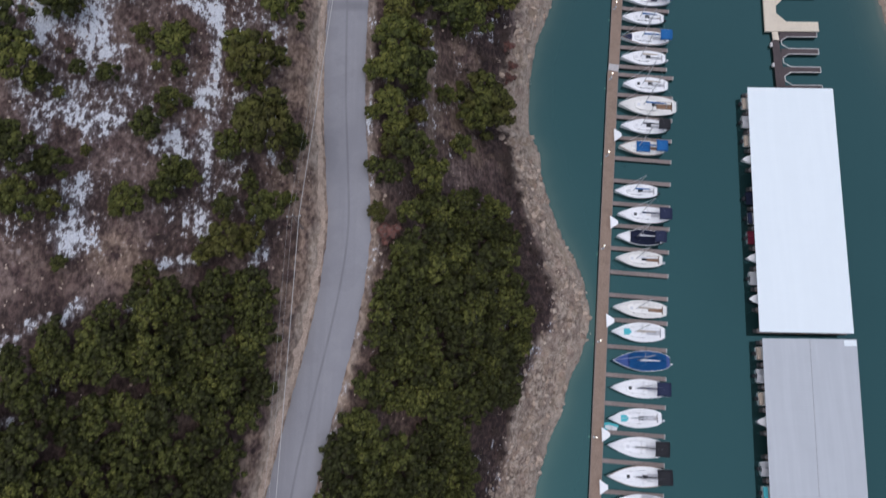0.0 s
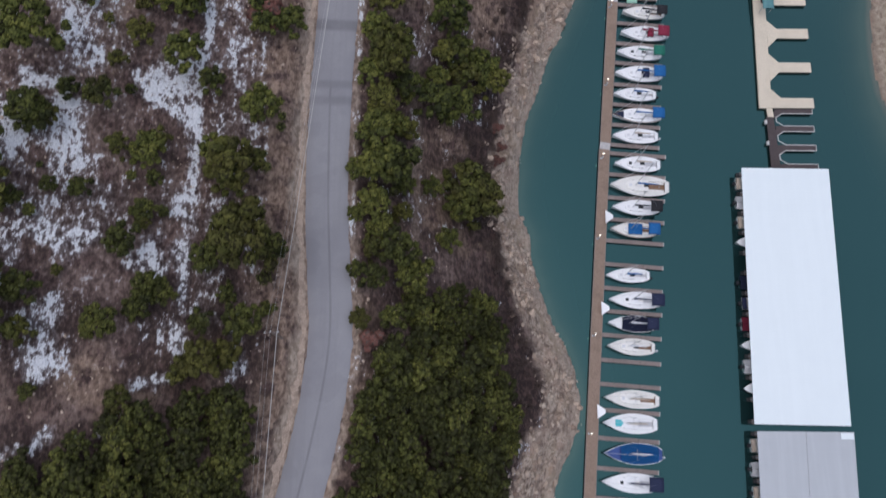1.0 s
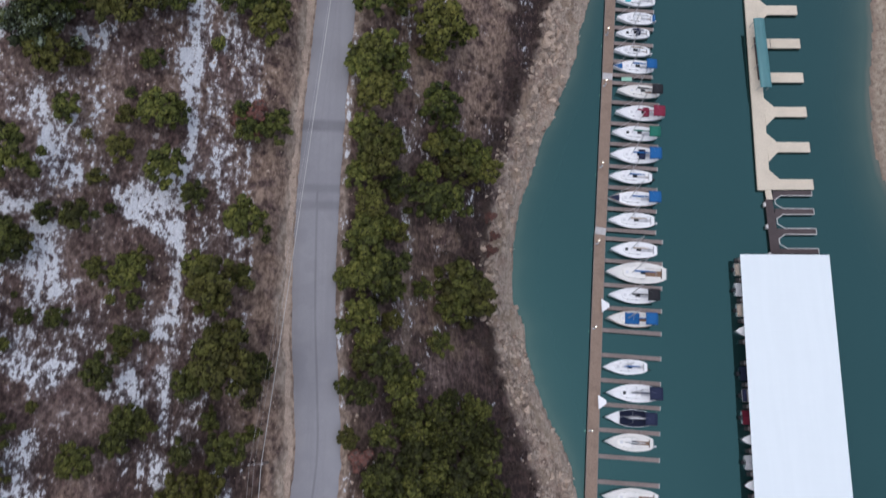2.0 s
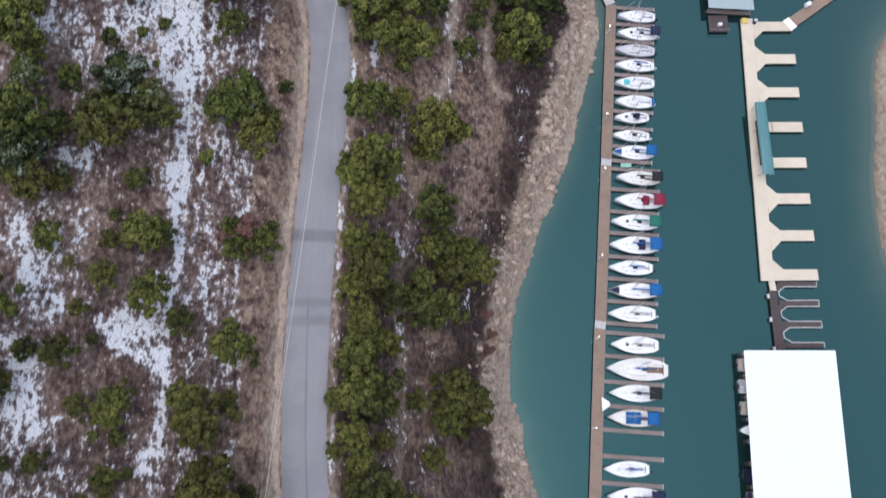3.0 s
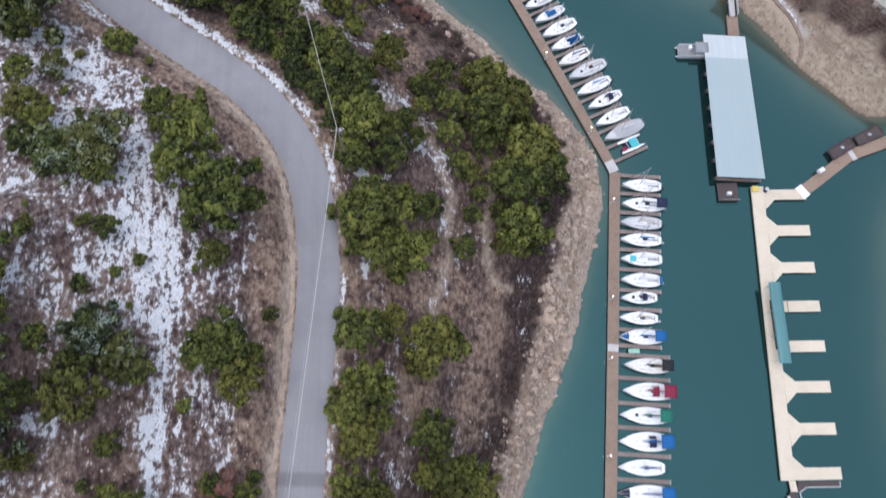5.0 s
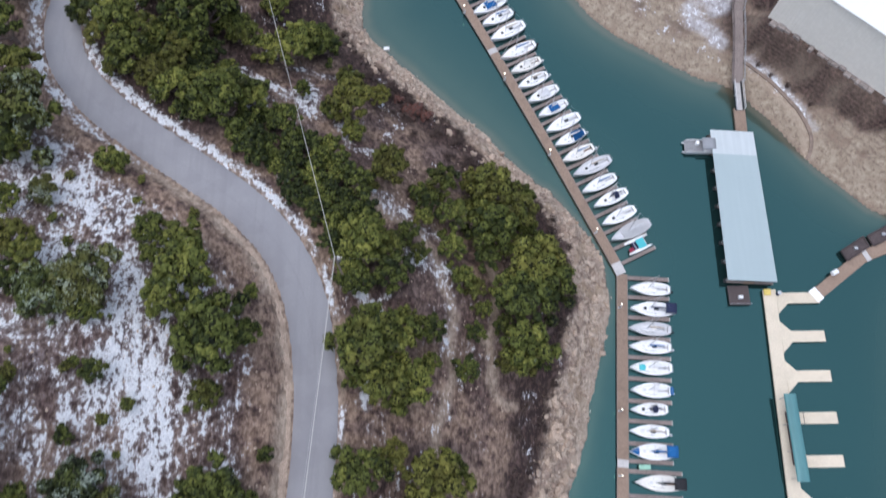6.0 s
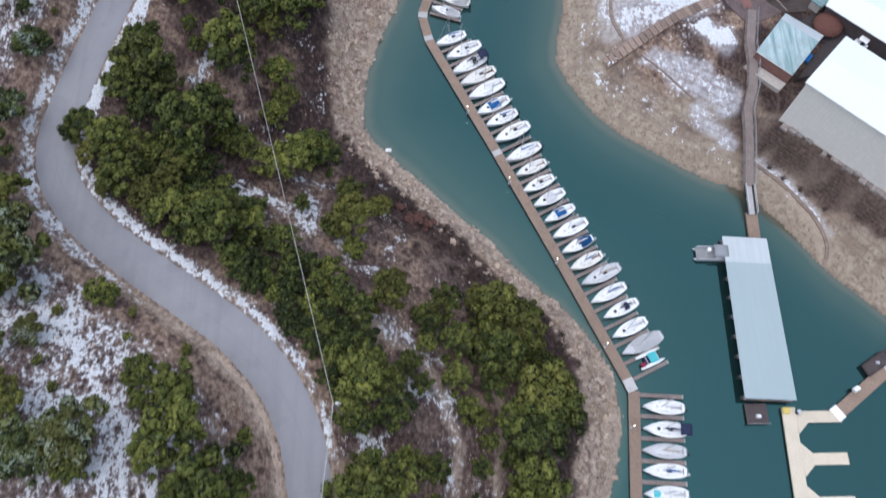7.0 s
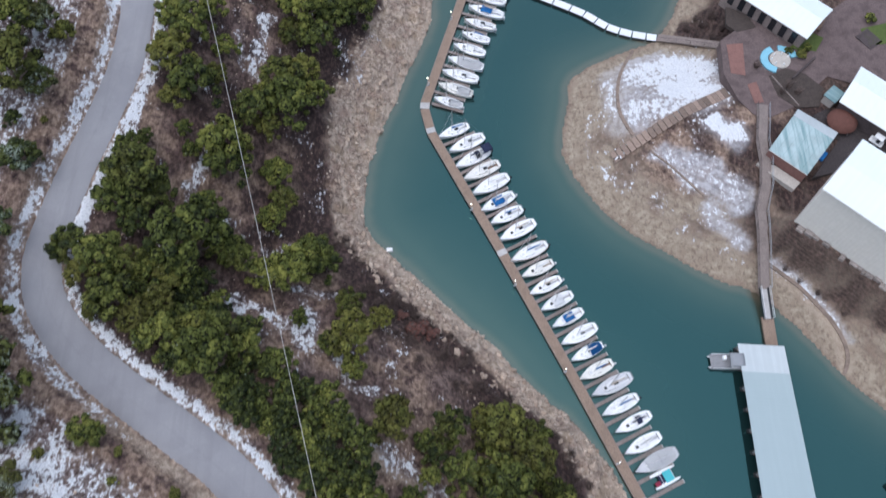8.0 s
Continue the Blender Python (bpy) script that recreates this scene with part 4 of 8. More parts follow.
north_dock = anchor("floating_dock", 0, 0, 0)
tagged(north_dock, "brown floating dock running slantwise with sailboats on one side", "dock", "marina docks")
walkway_run(north_dock, [(33.55, 122.0), (24.4, 142.3), (14.75, 162.9)], 0.8)
walkway_run(north_dock, [(14.3, 163.9), (2.5, 188.2)], 0.8)
walkway_run(north_dock, [(2.2, 189.3), (1.25, 193.6)], 0.8)
slab_part("hinge_plate", [(14.75, 162.9), (14.3, 163.9)], 0.85, 0.42, 0.63, PLATE, north_dock, "pale galvanised hinge plate")
slab_part("hinge_plate", [(34.35, 120.0), (33.55, 122.0)], 0.85, 0.42, 0.63, PLATE, north_dock, "pale galvanised hinge plate")
slab_part("hinge_plate", [(2.5, 188.2), (2.2, 189.3)], 0.85, 0.42, 0.63, PLATE, north_dock, "pale galvanised hinge plate")

FAR_LINE = [(1.35, 195.0), (9.0, 220.0), (13.5, 234.5), (20, 256)]
far_dock = anchor("floating_dock", 0, 0, 0)
tagged(far_dock, "brown floating dock in the far cove with moored sailboats", "dock", "marina docks")
walkway_run(far_dock, FAR_LINE, 0.85)
slab_part("hinge_plate", [(1.25, 193.6), (1.35, 195.0)], 0.9, 0.42, 0.63, PLATE, far_dock, "pale galvanised hinge plate")

# ---- sailboats ----
# bow x, y, stern x, y, then what they carry: h hull, b bimini, c deck cover, w bow cover, d dodger, t toned deck hatch
SLIPS_A = [
    (35.5, 117.6, 42.0, 117.1, "h0"), (35.2, 114.2, 42.1, 113.6, "h0 bnavy"), (34.6, 110.9, 41.4, 110.4, "h2"), (34.4, 107.9, 41.1, 107.5, "h0"), (34.2, 104.5, 40.9, 104.2, "h0 tteal"),
    (34.0, 101.0, 40.4, 100.6, "h0 ublue"), (33.7, 97.9, 39.5, 97.8, "h0 dnavy"), (33.2, 94.7, 39.3, 94.3, "h0 snavy"), (32.9, 91.6, 39.8, 91.3, "h0 wblue bblue"), (33.3, 87.1, 40.5, 86.6, "h1 bblack"),
    (32.8, 83.1, 40.6, 82.6, "h0 bmaroon"), (32.0, 79.4, 39.6, 78.9, "h0 bgreen"), (31.5, 75.4, 39.5, 75.1, "h0 dnavy bblue")]
SLIPS_B = [
    (31.1, 71.6, 38.2, 71.3, "h0"), (30.8, 67.8, 38.9, 67.5, "h0 wnavy bblue"), (30.6, 64.0, 38.1, 63.8, "h0 snavy"), (30.7, 59.1, 38.2, 58.8, "h0"), (29.8, 55.4, 39.4, 54.9, "h1"),
    (30.0, 51.6, 37.6, 51.3, "h0 bblack"), (29.5, 47.9, 37.0, 47.5, "h1 mblue bblue"), (28.5, 40.2, 35.4, 40.1, "h0 snavy"), (28.8, 36.3, 37.0, 36.0, "h0 bnavy"), (28.5, 32.6, 35.9, 32.2, "h0 cnavy bnavy"),
    (28.2, 29.0, 35.6, 28.6, "h1 snavy"), (27.4, 21.1, 35.8, 20.5, "h1"), (27.0, 17.3, 35.3, 17.0, "h0 tteal")]
SLIPS_C = [
    (27.0, 12.8, 35.8, 12.6, "hblue cblue"), (26.5, 8.7, 35.2, 8.3, "h0 bnavy"), (26.0, 4.0, 34.1, 4.1, "h0 tteal snavy"), (25.7, 0.1, 34.5, -0.5, "h0 bblack"), (25.4, -4.4, 34.7, -4.5, "h0 bblack"),
    (25.2, -8.4, 34.4, -8.7, "h0 cgrey"), (24.9, -12.8, 33.9, -13.2, "h1 bnavy"), (24.6, -17.0, 33.2, -17.4, "h0")]
SLANT_A = [
    (33.1, 126.0, 39.9, 129.1, "h2 cgrey"), (31.8, 128.8, 37.7, 131.6, "h0"), (30.7, 132.1, 36.6, 134.9, "h0 dnavy"), (28.9, 134.8, 34.9, 137.7, "h0"), (27.6, 138.0, 34.3, 141.1, "h2"),
    (25.9, 140.7, 31.5, 143.4, "h1"), (24.8, 143.8, 30.2, 146.4, "h0 cblue"), (23.4, 146.6, 29.5, 149.6, "h0 snavy"), (22.2, 149.6, 27.5, 152.4, "h0 mblue"), (20.5, 152.6, 26.0, 155.4, "h0 mgrey"),
    (18.8, 155.5, 24.3, 158.2, "h0"), (17.7, 158.7, 23.2, 161.3, "h1"), (15.9, 161.6, 22.4, 164.8, "h0")]
SLANT_B = [
    (14.2, 165.7, 20.6, 169.1, "h0"), (12.8, 169.0, 18.5, 171.8, "h0 snavy"), (11.2, 171.5, 17.2, 174.7, "h0 mblue"), (9.8, 175.0, 16.4, 178.4, "h0"), (8.3, 178.0, 14.9, 181.2, "h1"),
    (6.9, 180.6, 13.2, 184.0, "h0 dblack bnavy"), (5.8, 184.0, 12.3, 187.1, "h0"), (3.9, 187.1, 9.5, 189.5, "h0")]
FAR_SLIPS = [
    (3.1, 195.9, 8.5, 193.9, "h0 cgrey"), (4.0, 199.1, 10.5, 196.5, "h1 cgrey"), (4.8, 202.2, 11.7, 199.8, "h0"), (6.0, 205.3, 12.8, 202.7, "h0 cgrey"), (7.1, 208.5, 13.3, 206.0, "h0"),
    (8.9, 211.4, 14.3, 209.1, "h0"), (9.4, 214.7, 15.6, 212.4, "h0 snavy"), (10.4, 218.1, 17.4, 215.4, "h0 mblue"), (11.4, 221.4, 18.0, 218.8, "h0"), (12.4, 224.8, 19, 222.2, "h0 bblue")]


def hull_shape(L, B):
    """Stations from stern to bow: x, half beam, sheer height."""
    out = []
    for i in range(15):
        u = i / 14
        b = 0.66 + 0.34 * math.sin(math.pi / 2 * u / 0.44) if u < 0.44 else max(1 - ((u - 0.44) / 0.56) ** 1.85, 0)
        b *= (0.72, 0.93)[i] if i < 2 else 1.0
        out.append(((u - 0.5) * L + (0.0 if i else -0.0), max(B / 2 * b, 0.03), 0.85 + 0.11 * L * 0.3 * u * u + 0.1 * (1 - u) ** 2))
    return out


def loft(bm, rings, close=False):
    vs = [[bm.verts.new(p) for p in r] for r in rings]
    for a, b in zip(vs[:-1], vs[1:]):
        k = len(a)
        for j in range(k if close else k - 1):
            bm.faces.new((a[j], a[(j + 1) % k], b[(j + 1) % k], b[j]))
    return vs


def arch(bm, x0, x1, half, z_edge, rise, n=6, thick=0.03, bow=0.04):
    """A canvas canopy arched from side to side, with thickness."""
    rings = []
    for k in range(4):
        u = k / 3
        x = x0 + (x1 - x0) * u
        up = bow * math.sin(math.pi * u)
        top = [(x, half * math.cos(math.pi * j / n), z_edge + rise * math.sin(math.pi * j / n) ** 0.7 + up) for j in range(n + 1)]
        rings.append(top + [(a, 0.97 * b, c - thick) for a, b, c in top[::-1]])
    vs = loft(bm, rings, True)
    bm.faces.new(vs[0][::-1]), bm.faces.new(vs[-1])
    bmesh.ops.recalc_face_normals(bm, faces=bm.faces[:])
    return bm


def sailboat(bow_x, bow_y, stern_x, stern_y, gear, rng):
    L = math.hypot(bow_x - stern_x, bow_y - stern_y)
    B = L * rng.uniform(0.325, 0.365)
    spec = {g[0]: g[1:] for g in gear.split()}
    boat = anchor("sailboat", (bow_x + stern_x) / 2, (bow_y + stern_y) / 2, 0, math.degrees(math.atan2(bow_y - stern_y, bow_x - stern_x)))
    tone = {"0": 0, "1": 1, "2": 2}.get(spec["h"], 0)
    hull_mat = {"navy": NAVYHULL, "blue": BLUEHULL}.get(spec["h"], GEL[tone])
    S = hull_shape(L, B)
    # hull
    bm = bmesh.new()
    vs = loft(bm, [[(x, b, z), (x - 0.02, 0.93 * b, 0.35), (x, 0.6 * b, -0.12), (x, 0, -0.3), (x, -0.6 * b, -0.12), (x - 0.02, -0.93 * b, 0.35), (x, -b, z)] for x, b, z in S])
    bm.faces.new(vs[0])
    bmesh.ops.recalc_face_normals(bm, faces=bm.faces[:])
    part("hull", bm, hull_mat, boat, smooth=True)
    # deck with an open cockpit well
    c0, c1 = 1, 5
    well = 0.52 * S[3][1]
    bm = bmesh.new()
    rows = [[bm.verts.new(p) for p in ((x, -b, z), (x, -min(well, 0.7 * b), z + 0.03), (x, 0, z + 0.05), (x, min(well, 0.7 * b), z + 0.03), (x, b, z))] for x, b, z in S]
    for i, (a, b) in enumerate(zip(rows[:-1], rows[1:])):
        for j in range(4):
            if not (c0 <= i < c1 and j in (1, 2)):
                bm.faces.new((a[j], a[j + 1], b[j + 1], b[j]))
    bmesh.ops.recalc_face_normals(bm, faces=bm.faces[:])
    deck_mat = hull_mat if spec["h"] == "blue" else (CANVAS["navy"] if spec["h"] == "navy" else DECKWHITE[tone])
    part("deck", bm, deck_mat, boat)
    zc = S[3][2]
    bm = bmesh.new()
    x0, x1 = S[c0][0], S[c1][0]
    w2 = well
    for q in ([(x0, -w2, zc + 0.03), (x1, -w2, zc + 0.03), (x1, -w2 + 0.02, zc - 0.45), (x0, -w2 + 0.02, zc - 0.45)], [(x0, w2, zc + 0.03), (x1, w2, zc + 0.03), (x1, w2 - 0.02, zc - 0.45), (x0, w2 - 0.02, zc - 0.45)],
              [(x0, -w2, zc + 0.03), (x0, w2, zc + 0.03), (x0, w2, zc - 0.45), (x0, -w2, zc - 0.45)], [(x1, -w2, zc + 0.03), (x1, w2, zc + 0.03), (x1, w2, zc - 0.45), (x1, -w2, zc - 0.45)],
              [(x0, -w2, zc - 0.45), (x1, -w2, zc - 0.45), (x1, w2, zc - 0.45), (x0, w2, zc - 0.45)]):
        bm.faces.new([bm.verts.new(p) for p in q])
    part("cockpit", bm, DECKWHITE[2] if tone != 1 else TEAK, boat)
    bm = bmesh.new()
    for s in (-1, 1):
        box(bm, x0 + 0.1, s * (w2 - 0.17) - 0.17, zc - 0.42, x1 - 0.05, s * (w2 - 0.17) + 0.17, zc - 0.08, bevel=0.03)
    part("cockpit_bench", bm, GEL[tone], boat)
    # toe rails
    rail_mat = TEAK if rng.random() < 0.12 else GEL[tone]
    for s in (-1, 1):
        bm = bmesh.new()
        loft(bm, [[(x, s * (b - 0.05), z + 0.02), (x, s * (b - 0.05), z + 0.08), (x, s * (b + 0.02), z + 0.08), (x, s * (b + 0.02), z + 0.0)] for x, b, z in S], True)
        part("toe_rail", bm, rail_mat, boat)
    # coachroof
    bm = bmesh.new()
    h = 0.34
    k0, k1 = 5, 10
    rings = []
    for i in range(k0, k1 + 1):
        x, b, z = S[i]
        w = min(0.62 * b, 0.31 * B) * (1 if i < k1 else 0.82)
        t = h * (1 - 0.55 * ((i - k0) / (k1 - k0)) ** 1.5)
        rings.append([(x, -w, z - 0.03), (x, -0.86 * w, z + t), (x, 0, z + t + 0.07), (x, 0.86 * w, z + t), (x, w, z - 0.03)])
    vs = loft(bm, rings)
    x, b, z = S[k1]
    tip = bm.verts.new((x + 0.25, 0, z + 0.02))
    for j in range(4):
        bm.faces.new((vs[-1][j], vs[-1][j + 1], tip))
    bm.faces.new(vs[0][::-1])
    bmesh.ops.recalc_face_normals(bm, faces=bm.faces[:])
    cabin = part("coachroof", bm, GEL[tone] if spec["h"] != "blue" else BLUEHULL, boat)
    for s in (-1, 1):
        bm = bmesh.new()
        xa, xb = S[k0][0] + 0.3, S[k1 - 1][0] - 0.1
        wa, wb = 0.94 * min(0.62 * S[k0][1], 0.31 * B), 0.94 * min(0.62 * S[k1 - 1][1], 0.31 * B)
        za = S[k0][2] + 0.17
        q = [(xa, s * (wa + 0.012), za - 0.07), (xb, s * (wb + 0.012), za - 0.05), (xb, s * (wb - 0.012), za + 0.04), (xa, s * (wa - 0.005), za + 0.09)]
        lo = [bm.verts.new(p) for p in q]
        hi = [bm.verts.new((a, b2 + s * 0.012, c)) for a, b2, c in q]
        bm.faces.new(lo), bm.faces.new(hi)
        for j in range(4):
            bm.faces.new((lo[j], lo[(j + 1) % 4], hi[(j + 1) % 4], hi[j]))
        part("window", bm, SMOKED, cabin, "dark cabin window")
    # hatches
    zt = S[9][2] + 0.30
    part("hatch", boxed(S[9][0] - 0.1, -0.24, zt - 0.1, S[9][0] + 0.38, 0.24, zt - 0.02, bevel=0.02), CANVAS["teal"] if "t" in spec else (SMOKED if int(7 * L + bow_y) % 3 == 0 else GEL[2]), boat, "deck hatch")
    zt5 = S[5][2] + 0.38
    part("companionway", boxed(S[5][0] - 0.02, -0.27, zt5 - 0.3, S[5][0] + 0.75, 0.27, zt5 + 0.06, bevel=0.03), SMOKED if rng.random() < 0.45 or "s" in spec else GEL[1], boat, "companionway slide")
    if "t" in spec:
        part("deck_cover", boxed(S[10][0] - 0.5, -0.5, S[10][2] + 0.05, S[10][0] + 0.45, 0.5, S[10][2] + 0.24, bevel=0.06), CANVAS[spec["t"]], boat, "turquoise hatch cover")
    # mast, boom and rigging
    mx, mz = S[8][0], S[8][2] + 0.3
    top = 1.12 * L + 1.0
    bm = bmesh.new()
    rod(bm, (mx, 0, mz - 0.3), (mx - 0.05, 0, top), 0.07, 0.05, 6)
    mast = part("mast", bm, ALLOY, boat, "tall alloy mast")
    part("spreader", rods([((mx, -0.75, top * 0.55), (mx, 0.75, top * 0.55))], 0.03, 4), ALLOY, mast)
    bl = 0.38 * L
    bm = rod(bmesh.new(), (mx - 0.1, 0, mz + 0.85), (mx - bl, 0, mz + 0.75), 0.05, 0.05, 6)
    boom = part("boom", bm, ALLOY, boat)
    sail_col = CANVAS[spec.get("b") or spec.get("d") or ("blue" if rng.random() < 0.3 else ("white" if rng.random() < 0.6 else "tan"))] if spec.get("c") is None else CANVAS["grey"]
    bm = bmesh.new()
    rod(bm, (mx - 0.12, 0, mz + 1.0), (mx - 0.5 * bl, 0, mz + 0.95), 0.15, 0.12, 8)
    rod(bm, (mx - 0.5 * bl, 0, mz + 0.95), (mx - 0.95 * bl, 0, mz + 0.86), 0.12, 0.07, 8)
    part("sail_cover", bm, sail_col, boom, "furled mainsail under its cover")
    bm = rods([((S[14][0] - 0.1, 0, S[14][2] + 0.2), (mx + 0.05, 0, top * 0.93))], 0.026, 5)
    part("furled_jib", bm, CANVAS["white"], mast, "furled white headsail")
    part("backstay", rods([((S[0][0] + 0.05, 0, S[0][2]), (mx - 0.05, 0, top))], 0.008, 4), STEEL, mast)
    part("shroud", rods([((mx, s * S[8][1] * 0.95, S[8][2]), (mx, s * 0.75, top * 0.55)) for s in (-1, 1)] + [((mx, s * 0.75, top * 0.55), (mx, 0, top * 0.95)) for s in (-1, 1)], 0.008, 4), STEEL, mast)
    # pulpits
    bx, bz = S[14][0], S[14][2]
    b12 = S[12]
    seg = [((b12[0], s * b12[1], b12[2]), (b12[0], s * b12[1], b12[2] + 0.6)) for s in (-1, 1)] + [((b12[0], s * b12[1], b12[2] + 0.6), (bx + 0.08, 0, bz + 0.62)) for s in (-1, 1)] + [((bx, 0, bz), (bx + 0.08, 0, bz + 0.62))]
    part("bow_pulpit", rods(seg, 0.018, 4), STEEL, boat)
    s0 = S[0]
    seg = [((s0[0] + 0.1, s * s0[1] * 0.95, s0[2]), (s0[0] + 0.05, s * s0[1] * 0.95, s0[2] + 0.62)) for s in (-1, 1)] + [((s0[0] + 0.05, -s0[1] * 0.95, s0[2] + 0.62), (s0[0] + 0.05, s0[1] * 0.95, s0[2] + 0.62))]
    part("stern_rail", rods(seg, 0.018, 4), STEEL, boat)
    if rng.random() < 0.5 and L > 6.5:
        xw = S[2][0] + 0.2
        bm = bmesh.new()
        for i in range(14):
            a, b = math.tau * i / 14, math.tau * (i + 1) / 14
            rod(bm, (xw, 0.36 * math.cos(a), zc + 0.2 + 0.36 * math.sin(a)), (xw, 0.36 * math.cos(b), zc + 0.2 + 0.36 * math.sin(b)), 0.016, 0.016, 4)
        rod(bm, (xw + 0.05, 0, zc - 0.45), (xw + 0.05, 0, zc + 0.2), 0.07, 0.05, 6)
        part("steering_wheel", bm, STEEL, boat)
    else:
        part("tiller", rods([((S[0][0] + 0.1, 0, zc - 0.1), (S[0][0] + 1.2, 0.1, zc + 0.15))], 0.03, 5), TEAK, boat)
    if rng.random() < 0.6:
        bm = boxed(S[0][0] - 0.45, 0.25, 0.55, S[0][0] - 0.08, 0.55, 1.1, bevel=0.08)
        rod(bm, (S[0][0] - 0.25, 0.4, 0.6), (S[0][0] - 0.22, 0.4, -0.3), 0.09, 0.06, 6)
        part("outboard_motor", bm, CANVAS["black"] if rng.random() < 0.6 else GEL[2], boat, "outboard motor on the transom")
    # canvas
    if "b" in spec:
        half = 0.82 * S[3][1]
        xa, xb = S[0][0] - 0.15, S[3][0] + 0.1
        can = part("bimini", arch(bmesh.new(), xa, xb, half, zc + 1.35, 0.32), CANVAS[spec["b"]], boat, spec["b"] + " canvas bimini", smooth=True)
        for s in (-1, 1):
            part("bimini_frame", rods([((xx, s * half, zc + 1.36), ((xa + xb) / 2, s * half, zc)) for xx in (xa + 0.05, xb - 0.05)], 0.018, 4), STEEL, can)
    if "d" in spec or ("b" in spec and rng.random() < 0.12):
        col = spec.get("d", spec.get("b"))
        part("dodger", arch(bmesh.new(), S[4][0] + 0.1, S[6][0], 0.62 * S[5][1], zc + 0.35, 0.62, bow=0.1), CANVAS[col], boat, col + " canvas spray dodger", smooth=True)
    if "m" in spec:
        part("deck_cover", arch(bmesh.new(), S[5][0] - 0.2, S[9][0] - 0.1, 0.7 * S[7][1], S[7][2] + 0.42, 0.16), CANVAS[spec["m"]], boat, spec["m"] + " canvas cover over the cabin", smooth=True)
    if "w" in spec:
        bm = bmesh.new()
        loft_rows = [[(S[i][0], -0.8 * S[i][1], S[i][2] + 0.05), (S[i][0], 0, S[i][2] + 0.34), (S[i][0], 0.8 * S[i][1], S[i][2] + 0.05)] for i in (11, 12, 13, 14)]
        loft(bm, loft_rows)
        part("bow_cover", bm, CANVAS[spec["w"]], boat, spec["w"] + " canvas over the foredeck")
    if "u" in spec:
        part("stern_bag", boxed(S[0][0] - 0.2, -0.6, zc + 0.1, S[0][0] + 0.25, 0.6, zc + 0.55, bevel=0.1), CANVAS[spec["u"]], boat, spec["u"] + " bag on the stern rail")
    if "c" in spec:
        bm = bmesh.new()
        rings = [[(x, -0.97 * b, z + 0.10), (x, -0.5 * b, z + 0.42), (x, 0, z + 0.62 - 0.02 * i), (x, 0.5 * b, z + 0.42), (x, 0.97 * b, z + 0.10)] for i, (x, b, z) in list(enumerate(S))[1:11]]
        if spec["c"] == "blue" or spec["c"] == "grey" and rng.random() < 0.4:
            rings = rings[: 10 if spec["h"] == "blue" else 6]
        loft(bm, rings)
        bmesh.ops.solidify(bm, geom=bm.faces[:], thickness=0.02)
        part("boat_cover", bm, CANVAS[spec["c"]], boat, spec["c"] + " fitted canvas cover", smooth=True)
    words = {"navy": "navy-hulled", "blue": "blue-covered", "0": "white", "1": "ivory", "2": "grey-white"}[spec["h"]]
    carried = ("with a " + spec["b"] + " bimini") if "b" in spec else (("under a " + spec["c"] + " canvas cover") if "c" in spec else (("with a " + spec["m"] + " cabin cover") if "m" in spec else "with bare cockpit"))
    tagged(boat, f"{words} sailboat {carried} moored at a finger", "sailboat", "moored sailboats")
    return boat


cut_bank()
boat_rng = random.Random(11)
for rows in (SLIPS_A, SLIPS_B, SLIPS_C, SLANT_A, SLANT_B, FAR_SLIPS):
    for row in rows:
        sailboat(*row, boat_rng)


def slant_fingers(dock, line, boats, length, cache):
    """A finger between each two neighbouring boats, at their slant, from the walkway's edge."""
    a, b = Vector(line[0]), Vector(line[-1])
    d = (b - a).normalized()
    for p, q in zip(boats[:-1], boats[1:]):
        way = Vector((p[2] - p[0] + q[2] - q[0], p[3] - p[1] + q[3] - q[1])).normalized()
        mid = Vector(((p[0] + p[2] + q[0] + q[2]) / 4, (p[1] + p[3] + q[1] + q[3]) / 4))
        k = ((a - mid).x * d.y - (a - mid).y * d.x) / (way.x * d.y - way.y * d.x)
        base = mid + way * k
        out = base + way * (0.85 / abs(way.x * -d.y + way.y * d.x))
        add_finger(dock, cache, out, way, length, 0.6)


slant = {}
slant_fingers(north_dock, [(33.55, 122.0), (2.4, 188.4)], [(34.6, 123.2, 41.0, 126.3)] + SLANT_A + SLANT_B, 6.4, slant)
slant_fingers(far_dock, [(1.35, 195.0), (9.0, 220.0)], FAR_SLIPS, 6.3, slant)
add_finger(north_dock, slant, (34.6, 121.9), (0.905, 0.425), 6.4, 0.6)
add_finger(far_dock, slant, (2.6, 194.9), (0.94, -0.33), 6.3, 0.6)


